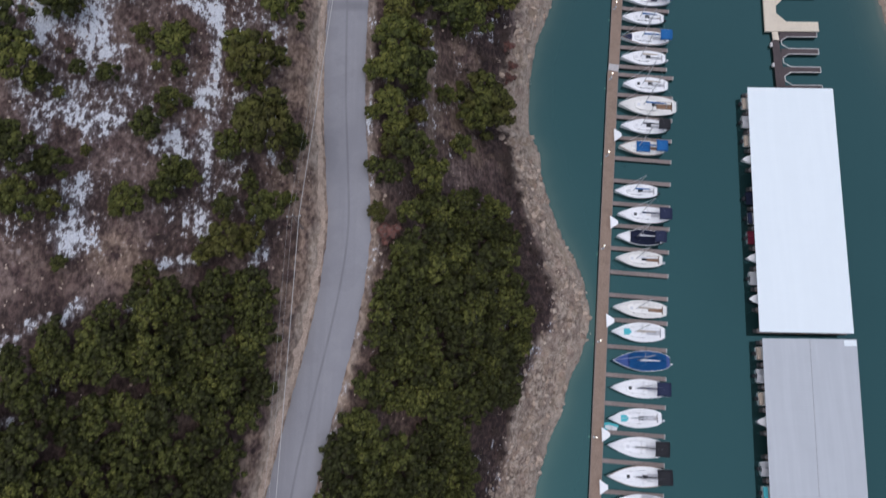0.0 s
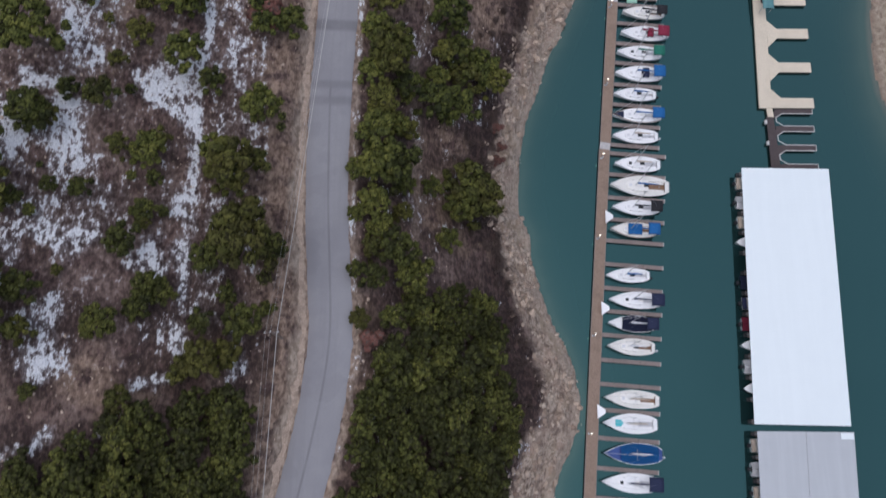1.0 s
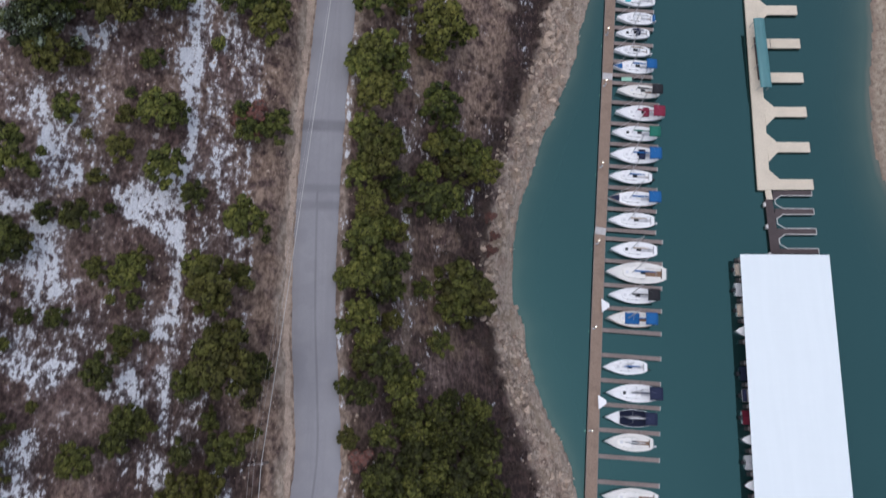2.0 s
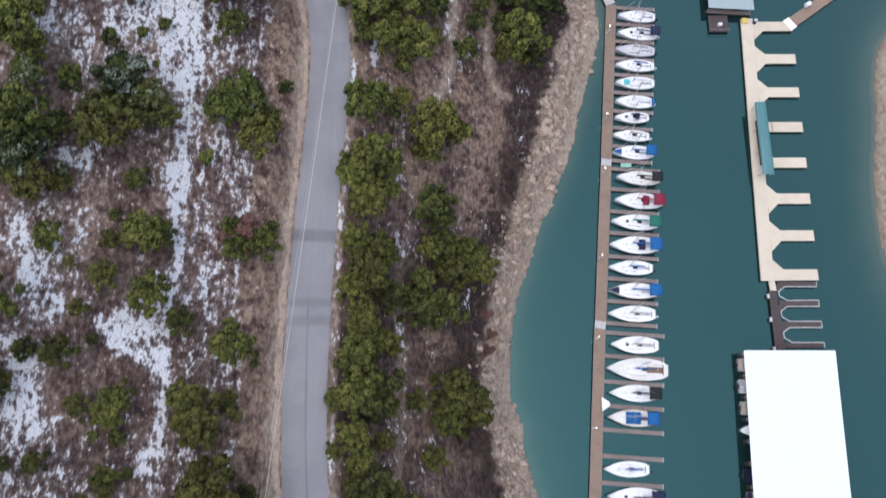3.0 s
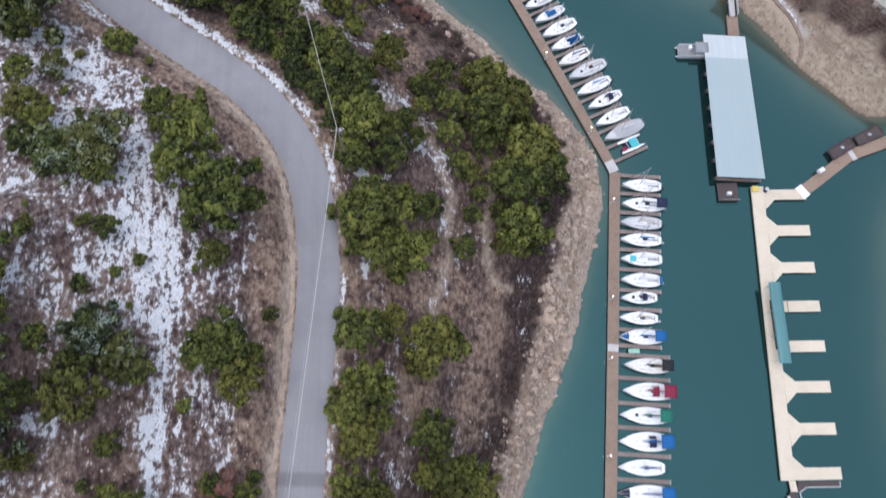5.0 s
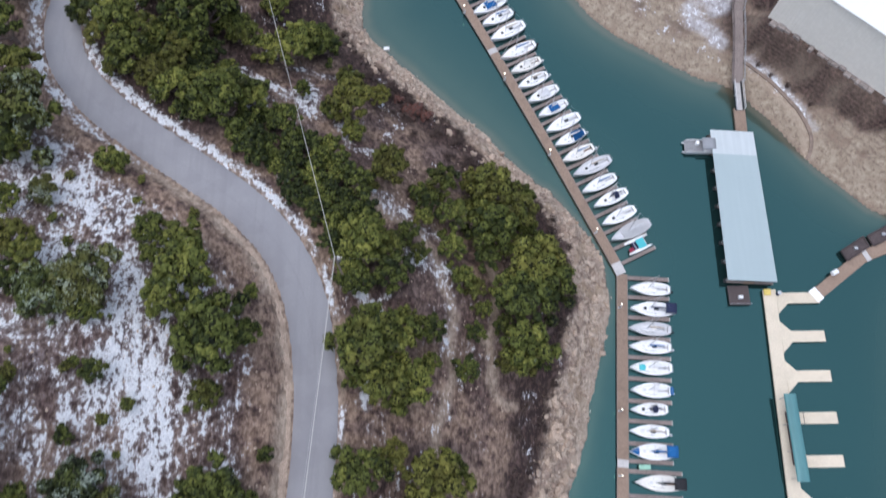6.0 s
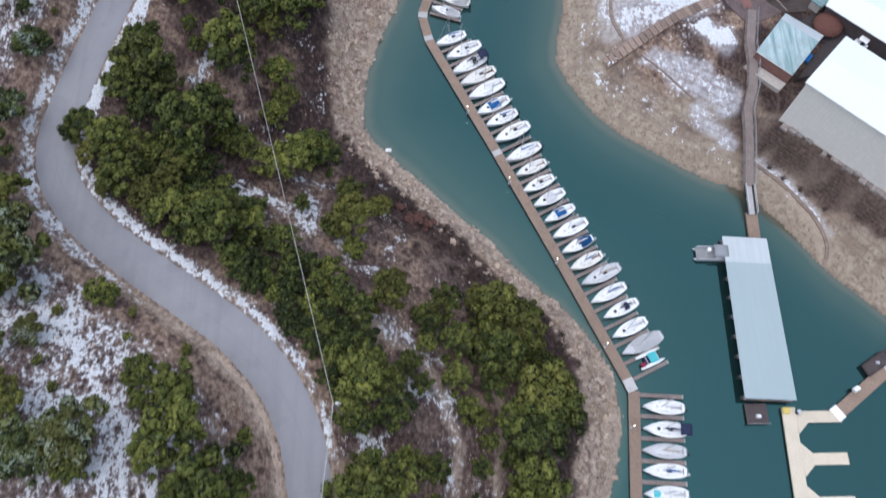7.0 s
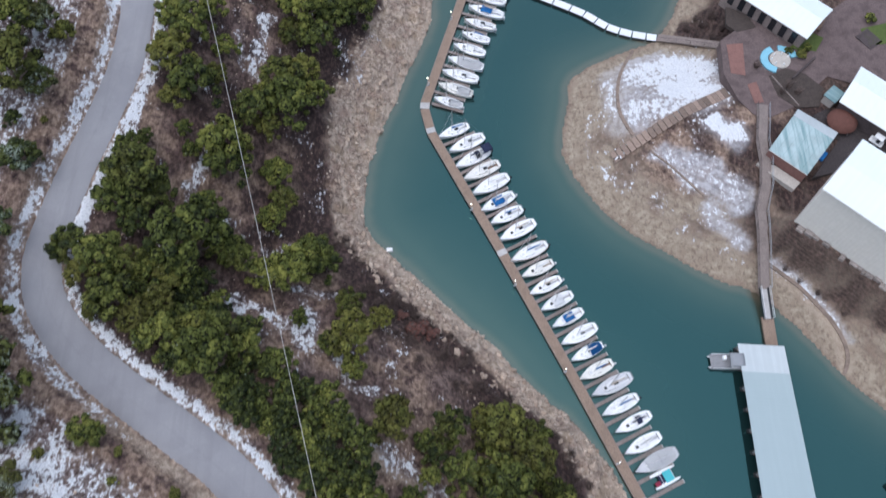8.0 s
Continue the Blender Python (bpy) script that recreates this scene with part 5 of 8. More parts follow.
def catamaran():
    c = anchor("catamaran", 37.6, 125.2, 0, 24)
    for s in (-1, 1):
        bm = bmesh.new()
        loft(bm, [[(x, s * 0.95 + w, 0.5), (x, s * 0.95, 0.05), (x, s * 0.95 - w, 0.5), (x, s * 0.95, 0.56)] for x, w in ((-2.1, 0.16), (-1, 0.26), (0.8, 0.26), (1.8, 0.16), (2.3, 0.03))], True)
        bmesh.ops.recalc_face_normals(bm, faces=bm.faces[:])
        part("hull", bm, GEL[0], c)
    part("trampoline", boxed(-0.1, -0.85, 0.5, 1.3, 0.85, 0.56), CANVAS["teal"], c, "turquoise trampoline")
    part("crossbeam", rods([((1.35, -0.95, 0.55), (1.35, 0.95, 0.55)), ((-0.6, -0.95, 0.55), (-0.6, 0.95, 0.55))], 0.06), ALLOY, c)
    part("sail_bag", boxed(-1.9, -0.8, 0.5, -1.0, -0.1, 0.72, bevel=0.08), CANVAS["maroon"], c, "maroon sail bag")
    part("seat", boxed(-1.0, -0.8, 0.42, -0.2, 0.75, 0.5), CANVAS["navy"], c)
    tagged(c, "small white catamaran with a turquoise trampoline beside the dock", "catamaran")


catamaran()


def dinghy(x, y, rz, col, name="dinghy", label="turquoise rubber dinghy tied beside a sailboat"):
    d = anchor(name, x, y, 0, rz)
    bm = bmesh.new()
    pts = [(-1.1, 0.55), (0.4, 0.55), (1.0, 0.3), (1.2, 0), (1.0, -0.3), (0.4, -0.55), (-1.1, -0.55)]
    for a, b in zip(pts[:-1], pts[1:]):
        rod(bm, (*a, 0.28), (*b, 0.28), 0.2, 0.2, 8)
    part("tube", bm, CANVAS[col], d)
    part("floor", boxed(-1.05, -0.5, 0.1, 0.8, 0.5, 0.18), CANVAS["grey"], d)
    part("thwart", boxed(-0.3, -0.5, 0.3, 0.0, 0.5, 0.36), GEL[2], d)
    tagged(d, label, "dinghy")


dinghy(26.4, 2.6, 165, "teal")

# white corner dock boxes and lamp posts along the brown docks
for y in (49.8, 34.8, 18.9, 1.6, -6.0, -14.8):
    x = along(SOUTH_LINE, y)
    b = anchor("dock_box", x + 0.95, y, 0.5, -90)
    bm = prism([(-1.05, -0.35), (1.05, -0.35), (0.25, 0.75), (-0.25, 0.75)], 0.0, 0.55)
    bmesh.ops.bevel(bm, geom=bm.edges[:], offset=0.04, segments=1, affect="EDGES")
    part("box", bm, GEL[0], b)
    part("lid", prism([(-1.1, -0.4), (1.1, -0.4), (0.28, 0.82), (-0.28, 0.82)], 0.56, 0.64), GEL[0], b, "white moulded lid")
    tagged(b, "white triangular fibreglass dock box in the finger corner", "dock box", "dock boxes")


def dock_lamp(x, y):
    p = anchor("dock_lamp", x, y, 0.6)
    part("post", rods([((0, 0, 0), (0, 0, 2.3))], 0.05), ALLOY, p)
    part("base_plate", boxed(-0.14, -0.14, 0, 0.14, 0.14, 0.04), STEEL, p)
    part("hood", boxed(-0.09, -0.09, 2.42, 0.09, 0.09, 2.5, bevel=0.02), GEL[0], p)
    bm = rod(bmesh.new(), (0, 0, 2.2), (0, 0, 2.42), 0.09, 0.12, 8)
    part("lamp", bm, LAMPGLASS, p, "lit warm lamp glass")
    part("power_pedestal", boxed(0.12, -0.09, 0.0, 0.3, 0.09, 0.9, bevel=0.03), GEL[2], p, "pale power pedestal")
    tagged(p, "dock lamp post, lit, with a pale power pedestal", "dock lamp", "dock lamps")


for y in (1.2, 15.6, 46.2, 73.2, 97.7, 114.3, 30.5, 88.0, 60.0, -16):
    dock_lamp(along(SOUTH_LINE, y) - 0.55, y)
for u in (0.08, 0.3, 0.53, 0.75):
    dock_lamp(33.0 + (2.0 - 33.55) * u + 0.05, 122.0 + 66.4 * u)
for x, y in ((1.9, 199.0), (6.7, 215.0)):
    dock_lamp(x, y)

# ---- covered boat sheds ----
MOTOR = [("white", 0), ("white", 1), ("white", 0), ("white", 2), None, ("navy", 1), ("navy", 0), ("maroon", 1), ("white", 2), ("white", 1), ("navy", 2), ("tan", 0), ("grey", 1), ("white", 0), ("maroon", 2), None, ("white", 1), ("teal", 0)]


def motorboat(x, y, rz, col, kind):
    m = anchor("motorboat", x, y, 0, rz)
    L, B = 6.4, 2.2
    S = [(-3.2, 1.02), (-1.5, 1.1), (0.3, 1.08), (1.6, 0.85), (2.6, 0.48), (3.2, 0.05)]
    bm = bmesh.new()
    vs = loft(bm, [[(x2, b, 0.75 + 0.04 * i), (x2, 0.85 * b, 0.2), (x2, 0, -0.2), (x2, -0.85 * b, 0.2), (x2, -b, 0.75 + 0.04 * i)] for i, (x2, b) in enumerate(S)])
    bm.faces.new(vs[0])
    bmesh.ops.recalc_face_normals(bm, faces=bm.faces[:])
    part("hull", bm, NAVYHULL if col == "navy" else GEL[0], m, smooth=True)
    bm = bmesh.new()
    if kind == 1:
        loft(bm, [[(x2, b * 1.02, 0.78 + 0.04 * i), (x2, 0, 1.15 if i < 4 else 1.0), (x2, -b * 1.02, 0.78 + 0.04 * i)] for i, (x2, b) in enumerate(S)])
        bmesh.ops.solidify(bm, geom=bm.faces[:], thickness=0.02)
        part("boat_cover", bm, CANVAS[col], m, col + " fitted cover")
    else:
        loft(bm, [[(x2, b, 0.76 + 0.04 * i), (x2, 0, 0.82 + 0.04 * i), (x2, -b, 0.76 + 0.04 * i)] for i, (x2, b) in enumerate(S)][2:])
        part("foredeck", bm, GEL[0], m)
        part("cockpit_floor", boxed(-3.1, -0.95, 0.3, 0.3, 0.95, 0.36), DECKWHITE[1], m)
        part("bench", boxed(-3.0, -0.9, 0.36, -2.4, 0.9, 0.8, bevel=0.06), CANVAS[col if col != "white" else "tan"], m)
        part("windshield", arch(bmesh.new(), 0.2, 0.75, 0.9, 0.85, 0.35, thick=0.02), SMOKED, m, smooth=True)
    part("outdrive", boxed(-3.6, -0.3, 0.1, -3.2, 0.3, 0.75, bevel=0.08), CANVAS["black"], m, "black outboard")
    tagged(m, {"white": "white", "navy": "navy", "maroon": "maroon-covered", "tan": "tan and white", "grey": "grey-covered", "teal": "teal and white"}[col] + " motorboat berthed under the shed roof", "motorboat", "shed boats")


def boat_shed(corners, z, roof_mats, label, slots, boats=(), ridge=True, rise=0.35, band=None):
    """corners: north-west, north-east, south-east, south-west of the roof."""
    nw, ne, se, sw = [Vector((*c, 0)) for c in corners]
    shed = anchor("boat_shed", *((nw + se) / 2)[:2], 0)
    o = (nw + se) / 2
    loc = lambda v, h: (v.x - o.x, v.y - o.y, h)
    nm, sm = (nw + ne) / 2, (sw + se) / 2

    def panel(name, a, b, c, d, za, zb, mat):
        """a-b the low edge, d-c the high edge; raised seams across."""
        bm = bmesh.new()
        n = int((b - a).length / 1.0)
        us = sorted({0.0, 1.0, *((i + e) / n for i in range(1, n) for e in (-0.035, -0.02, 0.02, 0.035))})
        rise_of = lambda u: 0.008 if 0.02 < u < 0.98 and abs(u * n - round(u * n)) < 0.025 else 0.0
        rings = []
        for u in us:
            p, q, k = a.lerp(b, u), d.lerp(c, u), rise_of(u)
            rings.append([loc(p, za + k), loc(q, zb + k), loc(q, zb - 0.1), loc(p, za - 0.1)])
        vs = loft(bm, rings, True)
        bm.faces.new(vs[0]), bm.faces.new(vs[-1][::-1])
        bmesh.ops.recalc_face_normals(bm, faces=bm.faces[:])
        return part(name, bm, mat, shed)

    if band:
        k = band / (nw - sw).length
        a1, m1, b1 = nw.lerp(sw, k), nm.lerp(sm, k), ne.lerp(se, k)
        panel("roof_panel", a1, nw, nm, m1, z, z + rise, ROOF_PALE), panel("roof_panel", ne, b1, m1, nm, z, z + rise, ROOF_PALE)
        panel("roof_panel", sw, a1, m1, sm, z, z + rise, roof_mats[0]), panel("roof_panel", b1, se, sm, m1, z, z + rise, roof_mats[1])
    else:
        panel("roof_panel", sw, nw, nm, sm, z, z + rise, roof_mats[0]), panel("roof_panel", ne, se, sm, nm, z, z + rise, roof_mats[1])
    if ridge:
        part("ridge_cap", rods([(loc(nm, z + rise + 0.01), loc(sm, z + rise + 0.01))], 0.07, 6), STEEL, shed)
    for a, b in ((nw, ne), (se, sw)):
        bm = bmesh.new()
        m2 = (a + b) / 2
        for p, q, zp, zq in ((a, m2, z, z + rise), (m2, b, z + rise, z)):
            out = (nw - sw).normalized() * (0.03 if a == nw else -0.03)
            f = [bm.verts.new(loc(v, h)) for v, h in ((p, zp - 0.28), (q, zq - 0.28), (q, zq - 0.02), (p, zp - 0.02))]
            g = [bm.verts.new((v.co.x + out.x, v.co.y + out.y, v.co.z)) for v in f]
            bm.faces.new(f), bm.faces.new(g)
            for i in range(4):
                bm.faces.new((f[i], f[(i + 1) % 4], g[(i + 1) % 4], g[i]))
        part("gable_trim", bm, FLOAT, shed, "dark gable trim")
    n = slots
    for i in range(n + 1):
        u = (i + 0.12) / (n + 0.24)
        w, e = nw.lerp(sw, u), ne.lerp(se, u)
        m = (w + e) / 2
        w2, e2 = w - (w - e).normalized() * (0.5 if z > 2.3 else 0.35), e
        for p, q in ((w2, m), (e2, m)):
            bm = bmesh.new()
            d = (q - p).normalized()
            s = Vector((-d.y, d.x, 0)) * 0.36
            pts = [loc(v, 0)[:2] for v in (p - s, q - s, q + s, p + s)]
            part("finger", prism(pts, 0.36, 0.52), FINGER, shed)
        part("float", prism([loc(v, 0)[:2] for v in (w - s * 0.8, e - s * 0.8, e + s * 0.8, w + s * 0.8)], -0.1, 0.355), FLOAT, shed, "black float")
        for p in (w.lerp(e, 0.03), e.lerp(w, 0.03)):
            part("post", rods([(loc(p, 0.5), loc(p, z - 0.02))], 0.07), STEEL, shed)
        part("roof_beam", rods([(loc(w, z - 0.13), loc(m, z + rise - 0.13)), (loc(m, z + rise - 0.13), loc(e, z - 0.13))], 0.06, 4), STEEL, shed)
    part("walkway", prism([loc(v, 0)[:2] for v in (sm + Vector((0.9, 0, 0)), nm + Vector((0.9, 0, 0)), nm - Vector((0.9, 0, 0)), sm - Vector((0.9, 0, 0)))], 0.38, 0.6), DECK, shed)
    tagged(shed, label, "boat shed", "covered boat sheds")
    for i, b in enumerate(boats):
        if b:
            u = (i + 0.62) / (n + 0.24)
            w, e = nw.lerp(sw, u), ne.lerp(se, u)
            d = (e - w).normalized()
            flip = b[1] == 2
            c = w + d * ((2.55 if flip else 2.8) - (0.05 if b[1] else -0.1))
            motorboat(c.x, c.y, math.degrees(math.atan2(d.y, d.x)) + (180 if flip else 0), *b)
    return shed


boat_shed([(50.9, 57.85), (65.1, 57.8), (63.94, 17.07), (49.43, 17.2)], 2.6, (ROOF_WHITE, ROOF_WHITE), "long floating boat shed under a bright white metal roof", 12, MOTOR[:11] + [None], ridge=False, rise=0.03)
boat_shed([(49.75, 16.2), (64.25, 16.2), (62.4, -26), (48.2, -26)], 2.6, (ROOF_GREY, ROOF_GREY), "floating boat shed under a pale grey ridged roof", 12, MOTOR[11:], rise=0.12)
boat_shed([(51.85, 145.7), (59.3, 145.1), (59.25, 117.8), (51.25, 118.3)], 2.1, (ROOF_BLUE, ROOF_BLUE), "floating boat shed under a blue-grey metal roof", 8, (), ridge=False, rise=0.02, band=4.6)
part_patch = link_mesh("roof_patch", boxed(62.2, 15.15, 2.66, 64.1, 16.05, 2.69), ROOF_WHITE)
tagged(part_patch, "white square sheet patched onto the grey roof corner", "roof patch")


def pontoon_boat(x, y, rz):
    p = anchor("pontoon_boat", x, y, 0, rz)
    for s in (-1, 1):
        bm = rod(bmesh.new(), (-2.9, s * 0.9, 0.2), (2.4, s * 0.9, 0.2), 0.32, 0.32, 10)
        rod(bm, (2.4, s * 0.9, 0.2), (3.1, s * 0.9, 0.35), 0.32, 0.08, 10)
        part("pontoon", bm, ALLOY, p, "alloy pontoon tube")
    part("deck", boxed(-2.9, -1.25, 0.5, 2.7, 1.25, 0.6, bevel=0.02), worn("worn_grey_carpet", (0.20, 0.20, 0.21), (0.36, 0.36, 0.37), 2, 0.9), p)
    for s in (-1, 1):
        part("fence", boxed(-2.7, s * 1.2 - 0.03, 0.6, 2.5, s * 1.2 + 0.03, 1.15), GEL[2], p, "grey side fence")
        part("bench", boxed(-2.5, s * 0.85 - 0.3, 0.6, -0.6, s * 0.85 + 0.3, 1.0, bevel=0.06), CANVAS["grey"], p)
    part("console", boxed(0.2, -0.9, 0.6, 0.8, -0.2, 1.4, bevel=0.08), GEL[0], p)
    part("canopy", arch(bmesh.new(), -2.3, 0.0, 1.15, 2.0, 0.25), CANVAS["slate"], p, "slate-grey canopy", smooth=True)
    part("canopy_frame", rods([((xx, s * 1.15, 2.02), (-1.1, s * 1.15, 0.7)) for s in (-1, 1) for xx in (-2.2, -0.1)], 0.02, 4), STEEL, p)
    tagged(p, "grey pontoon boat moored at the end of the blue-roofed shed", "pontoon boat")


pontoon_boat(50.2, 143.1, 178)


# ---- cream concrete dock with its fingers ----
def cream_dock():
    dock = anchor("concrete_dock", 0, 0, 0)
    L = lambda y: 55.7 + 1.6 * (y - 69.5) / 47.4
    part("walkway", prism([(L(69.3), 69.3), (L(69.3) + 2.1, 69.3), (L(117) + 2.1, 117), (L(117), 117)], 0.3, 0.62), CREAM, dock, "cream concrete walkway")
    part("float", prism([(L(69.6) + 0.15, 69.6), (L(69.6) + 1.95, 69.6), (L(116.8) + 1.95, 116.8), (L(116.8) + 0.15, 116.8)], -0.2, 0.295), FLOAT, dock, "black float")
    for y, g in ((115.5, 1), (109.1, 1), (102.7, 1), (96.2, 0), (89.7, 0), (83.3, 1), (76.9, 1), (70.3, 1)):
        x0, x1 = L(y) + 2.1, 65.0 + 1.3 * (y - 70) / 45
        k = 1.7 if g else 0.0
        pts = [(x0, y - 0.9 - k), (x0 + k, y - 0.9), (x1, y - 0.9), (x1, y + 0.9), (x0 + k, y + 0.9), (x0, y + 0.9 + k)]
        if not g:
            pts = [(x0 + 0.004, y - 0.9), (x1, y - 0.9), (x1, y + 0.9), (x0 + 0.004, y + 0.9)]
        if y < 71:
            pts[0:2] = [(x0, y - 0.95), (x0 + 0.2, y - 0.95)]
        if y > 115:
            pts[4:6] = [(x0 + 0.2, y + 0.9), (x0, y + 0.9)]
        f = part("finger", prism(pts, 0.32, 0.60), CREAM, dock, "cream concrete finger")
        part("end_bumper", boxed(x1 + 0.004, y - 0.85, 0.2, x1 + 0.1, y + 0.85, 0.55), DARKWOOD, f)
        part("float", boxed(x0 + 1.2, y - 0.7, -0.2, x1 - 0.3, y + 0.7, 0.315), FLOAT, f, "black float")
    part("joint_cover", boxed(L(96) + 3.9, 95.3, 0.604, L(96) + 4.0, 97.05, 0.62), DARKWOOD, dock)
    part("step", prism([(57.0, 67.6), (58.0, 67.6), (57.9, 69.25), (56.9, 69.25)], 0.35, 0.58), CREAM, dock, "cream link slab")
    part("corner_block", boxed(57.35, 116.0, 0.62, 58.45, 117.0, 0.9, bevel=0.03), worn("yellow_paint", (0.62, 0.47, 0.10), (0.72, 0.56, 0.16), 2, 0.6), dock, "yellow painted end block")
    tagged(dock, "cream concrete floating dock with wide empty fingers", "dock", "marina docks")
    a = anchor("dock_awning", 58.0, 93.2, 0, 0)
    part("awning", arch_along(13.0, 0.95, 2.75, 0.3), TEAL_AWNING, a, "long teal metal awning")
    for y in (-6, -2, 2, 6):
        for x in (-0.85, 0.85):
            part("post", rods([((x, y, 0.62), (x, y, 2.8))], 0.05), STEEL, a)
    part("bench", boxed(-0.3, -4, 0.62, 0.3, 4, 1.05, bevel=0.03), DARKWOOD, a)
    tagged(a, "narrow teal metal awning on posts over the concrete dock", "awning")


def arch_along(length, half, z, rise):
    bm = bmesh.new()
    rings = []
    for y in (-length / 2, length / 2):
        top = [(half * math.cos(math.pi * j / 6), y, z + rise * math.sin(math.pi * j / 6)) for j in range(7)]
        rings.append(top + [(x, yy, q - 0.05) for x, yy, q in top[::-1]])
    vs = loft(bm, rings, True)
    bm.faces.new(vs[0]), bm.faces.new(vs[1][::-1])
    bmesh.ops.recalc_face_normals(bm, faces=bm.faces[:])
    return bm


cream_dock()


def slip_dock():
    """Dark plank dock with three U-shaped berths, edged in pale rails."""
    d = anchor("slip_dock", 0, 0, 0)
    part("walkway", prism([(56.75, 57.4), (58.35, 57.4), (57.95, 67.7), (56.75, 67.7)], 0.34, 0.58), DARKWOOD, d)
    ys = (68.75, 65.6, 62.2, 58.9)
    for i, y in enumerate(ys):
        w = 0.42 if i in (0, 3) else 0.5
        f = part("finger", boxed(58.2, y - w, 0.34, 64.5, y + w, 0.56, bevel=0.02), DARKWOOD, d)
        part("float", boxed(58.6, y - w + 0.1, -0.15, 64.2, y + w - 0.1, 0.335), FLOAT, f, "black float")
        part("end_cap", boxed(64.51, y - w, 0.3, 64.6, y + w, 0.62), EDGE, f, "pale end cap")
    for i in range(3):
        top, low = ys[i] - (0.42 if i == 0 else 0.5), ys[i + 1] + (0.42 if i == 2 else 0.5)
        seg = [((64.5, top, 0.6), (59.4, top, 0.6)), ((59.4, top, 0.6), (58.3, top - 0.75, 0.6)), ((58.3, top - 0.75, 0.6), (58.35, low + 0.75, 0.6)), ((58.35, low + 0.75, 0.6), (59.5, low, 0.6)), ((59.5, low, 0.6), (64.5, low, 0.6))]
        part("berth_rail", rods(seg, 0.08, 6), EDGE, d, "pale rail round the berth")
        part("gusset", prism([(58.0, top + 0.3), (58.0, top - 0.75), (58.3, top - 0.75), (59.4, top), (59.4, top + 0.3)], 0.34, 0.55), DARKWOOD, d)
    for y in (66.8, 63.0, 58.3):
        part("pile_box", boxed(56.4, y - 0.35, 0.2, 56.75, y + 0.35, 0.7, bevel=0.03), EDGE, d)
    tagged(d, "dark planked dock with three pale-edged empty berths", "dock", "marina docks")


slip_dock()


def link_walk():
    d = anchor("floating_walkway", 0, 0, 0)
    slab_part("walkway", [(66.3, 116.2), (74.5, 122.2), (75.2, 122.55)], 1.0, 0.36, 0.6, DECK, d)
    slab_part("walkway", [(75.6, 122.75), (83.7, 125.7), (97, 130.2)], 1.0, 0.36, 0.6, DECK, d)
    slab_part("hinge_plate", [(65.4, 115.6), (66.5, 116.35)], 1.15, 0.38, 0.66, GEL[0], d, "white hinge plate")
    slab_part("hinge_plate", [(75.0, 122.5), (75.8, 122.85)], 1.1, 0.38, 0.65, PLATE, d, "pale hinge plate")
    tagged(d, "brown floating walkway leading to the far bank", "walkway", "marina docks")
    for pts in ([(71.3, 123.4), (72.1, 121.7), (76.1, 124.1), (75.4, 125.9)], [(76.2, 126.0), (76.9, 124.2), (81.5, 126.3), (80.6, 128.2)]):
        p = anchor("boat_lift", 0, 0, 0)
        part("platform", prism(pts, 0.35, 0.75), DARKWOOD, p, "dark planked platform")
        c = [Vector(q) for q in pts]
        for a, b in ((0, 1), (1, 2), (2, 3), (3, 0)):
            part("beam", rods([((*c[a], 0.9), (*c[b], 0.9))], 0.12, 4), DARKWOOD, p)
        m = sum(c, Vector((0, 0))) / 4
        part("winch_box", boxed(m.x - 0.3, m.y - 0.25, 0.75, m.x + 0.3, m.y + 0.25, 1.2, bevel=0.04), STEEL, p)
        tagged(p, "dark brown planked boat-lift platform beside the walkway", "boat lift", "boat lifts")
    t = anchor("water_tank", 69.4, 119.6, 0.6)
    bm = rod(bmesh.new(), (-0.45, -0.25, 0.45), (0.45, 0.25, 0.45), 0.42, 0.42, 12)
    part("tank", bm, GEL[0], t)
    part("cradle", boxed(-0.4, -0.3, 0, 0.4, 0.3, 0.12), DARKWOOD, t)
    tagged(t, "small white tank lying on the walkway", "tank")
    f = anchor("fuel_platform", 0, 0, 0)
    part("platform", prism([(51.6, 117.7), (51.6, 114.5), (55.0, 114.5), (55.0, 117.7)], 0.3, 0.55), DARKWOOD, f)
    part("pump_box", boxed(53.0, 115.4, 0.55, 53.75, 115.95, 1.2, bevel=0.06), GEL[2], f, "white box")
    part("rail", rods([((51.5, 114.5, 1.3), (55.0, 114.5, 1.3)), ((51.5, 114.5, 0.5), (51.5, 114.5, 1.3)), ((55.0, 114.5, 0.5), (55.0, 114.5, 1.3))], 0.03), STEEL, f)
    tagged(f, "dark planked platform with a white box at the shed end", "platform")
    d = anchor("oil_drum", 59.6, 116.2, 0.6)
    part("barrel", rod(bmesh.new(), (0, 0, 0), (0, 0, 0.9), 0.32, 0.32, 14), CANVAS["navy"], d)
    part("rim", rod(bmesh.new(), (0, 0, 0.86), (0, 0, 0.93), 0.34, 0.34, 14), STEEL, d, "steel rim")
    tagged(d, "dark blue drum standing on the dock corner", "drum")
    g = link_mesh("swim_mat", boxed(34.2, 88.85, 0.62, 36.0, 89.6, 0.74, bevel=0.04), worn("pale_green_foam", (0.30, 0.55, 0.42), (0.40, 0.64, 0.50), 2, 0.8))
    tagged(g, "pale green foam mat lying on a finger", "mat")
    b = link_mesh("marker_buoy", boxed(-5.7, 164.2, -0.1, -4.6, 164.9, 0.35, bevel=0.1), GEL[0])
    tagged(b, "white floating block near the shore", "buoy")


link_walk()



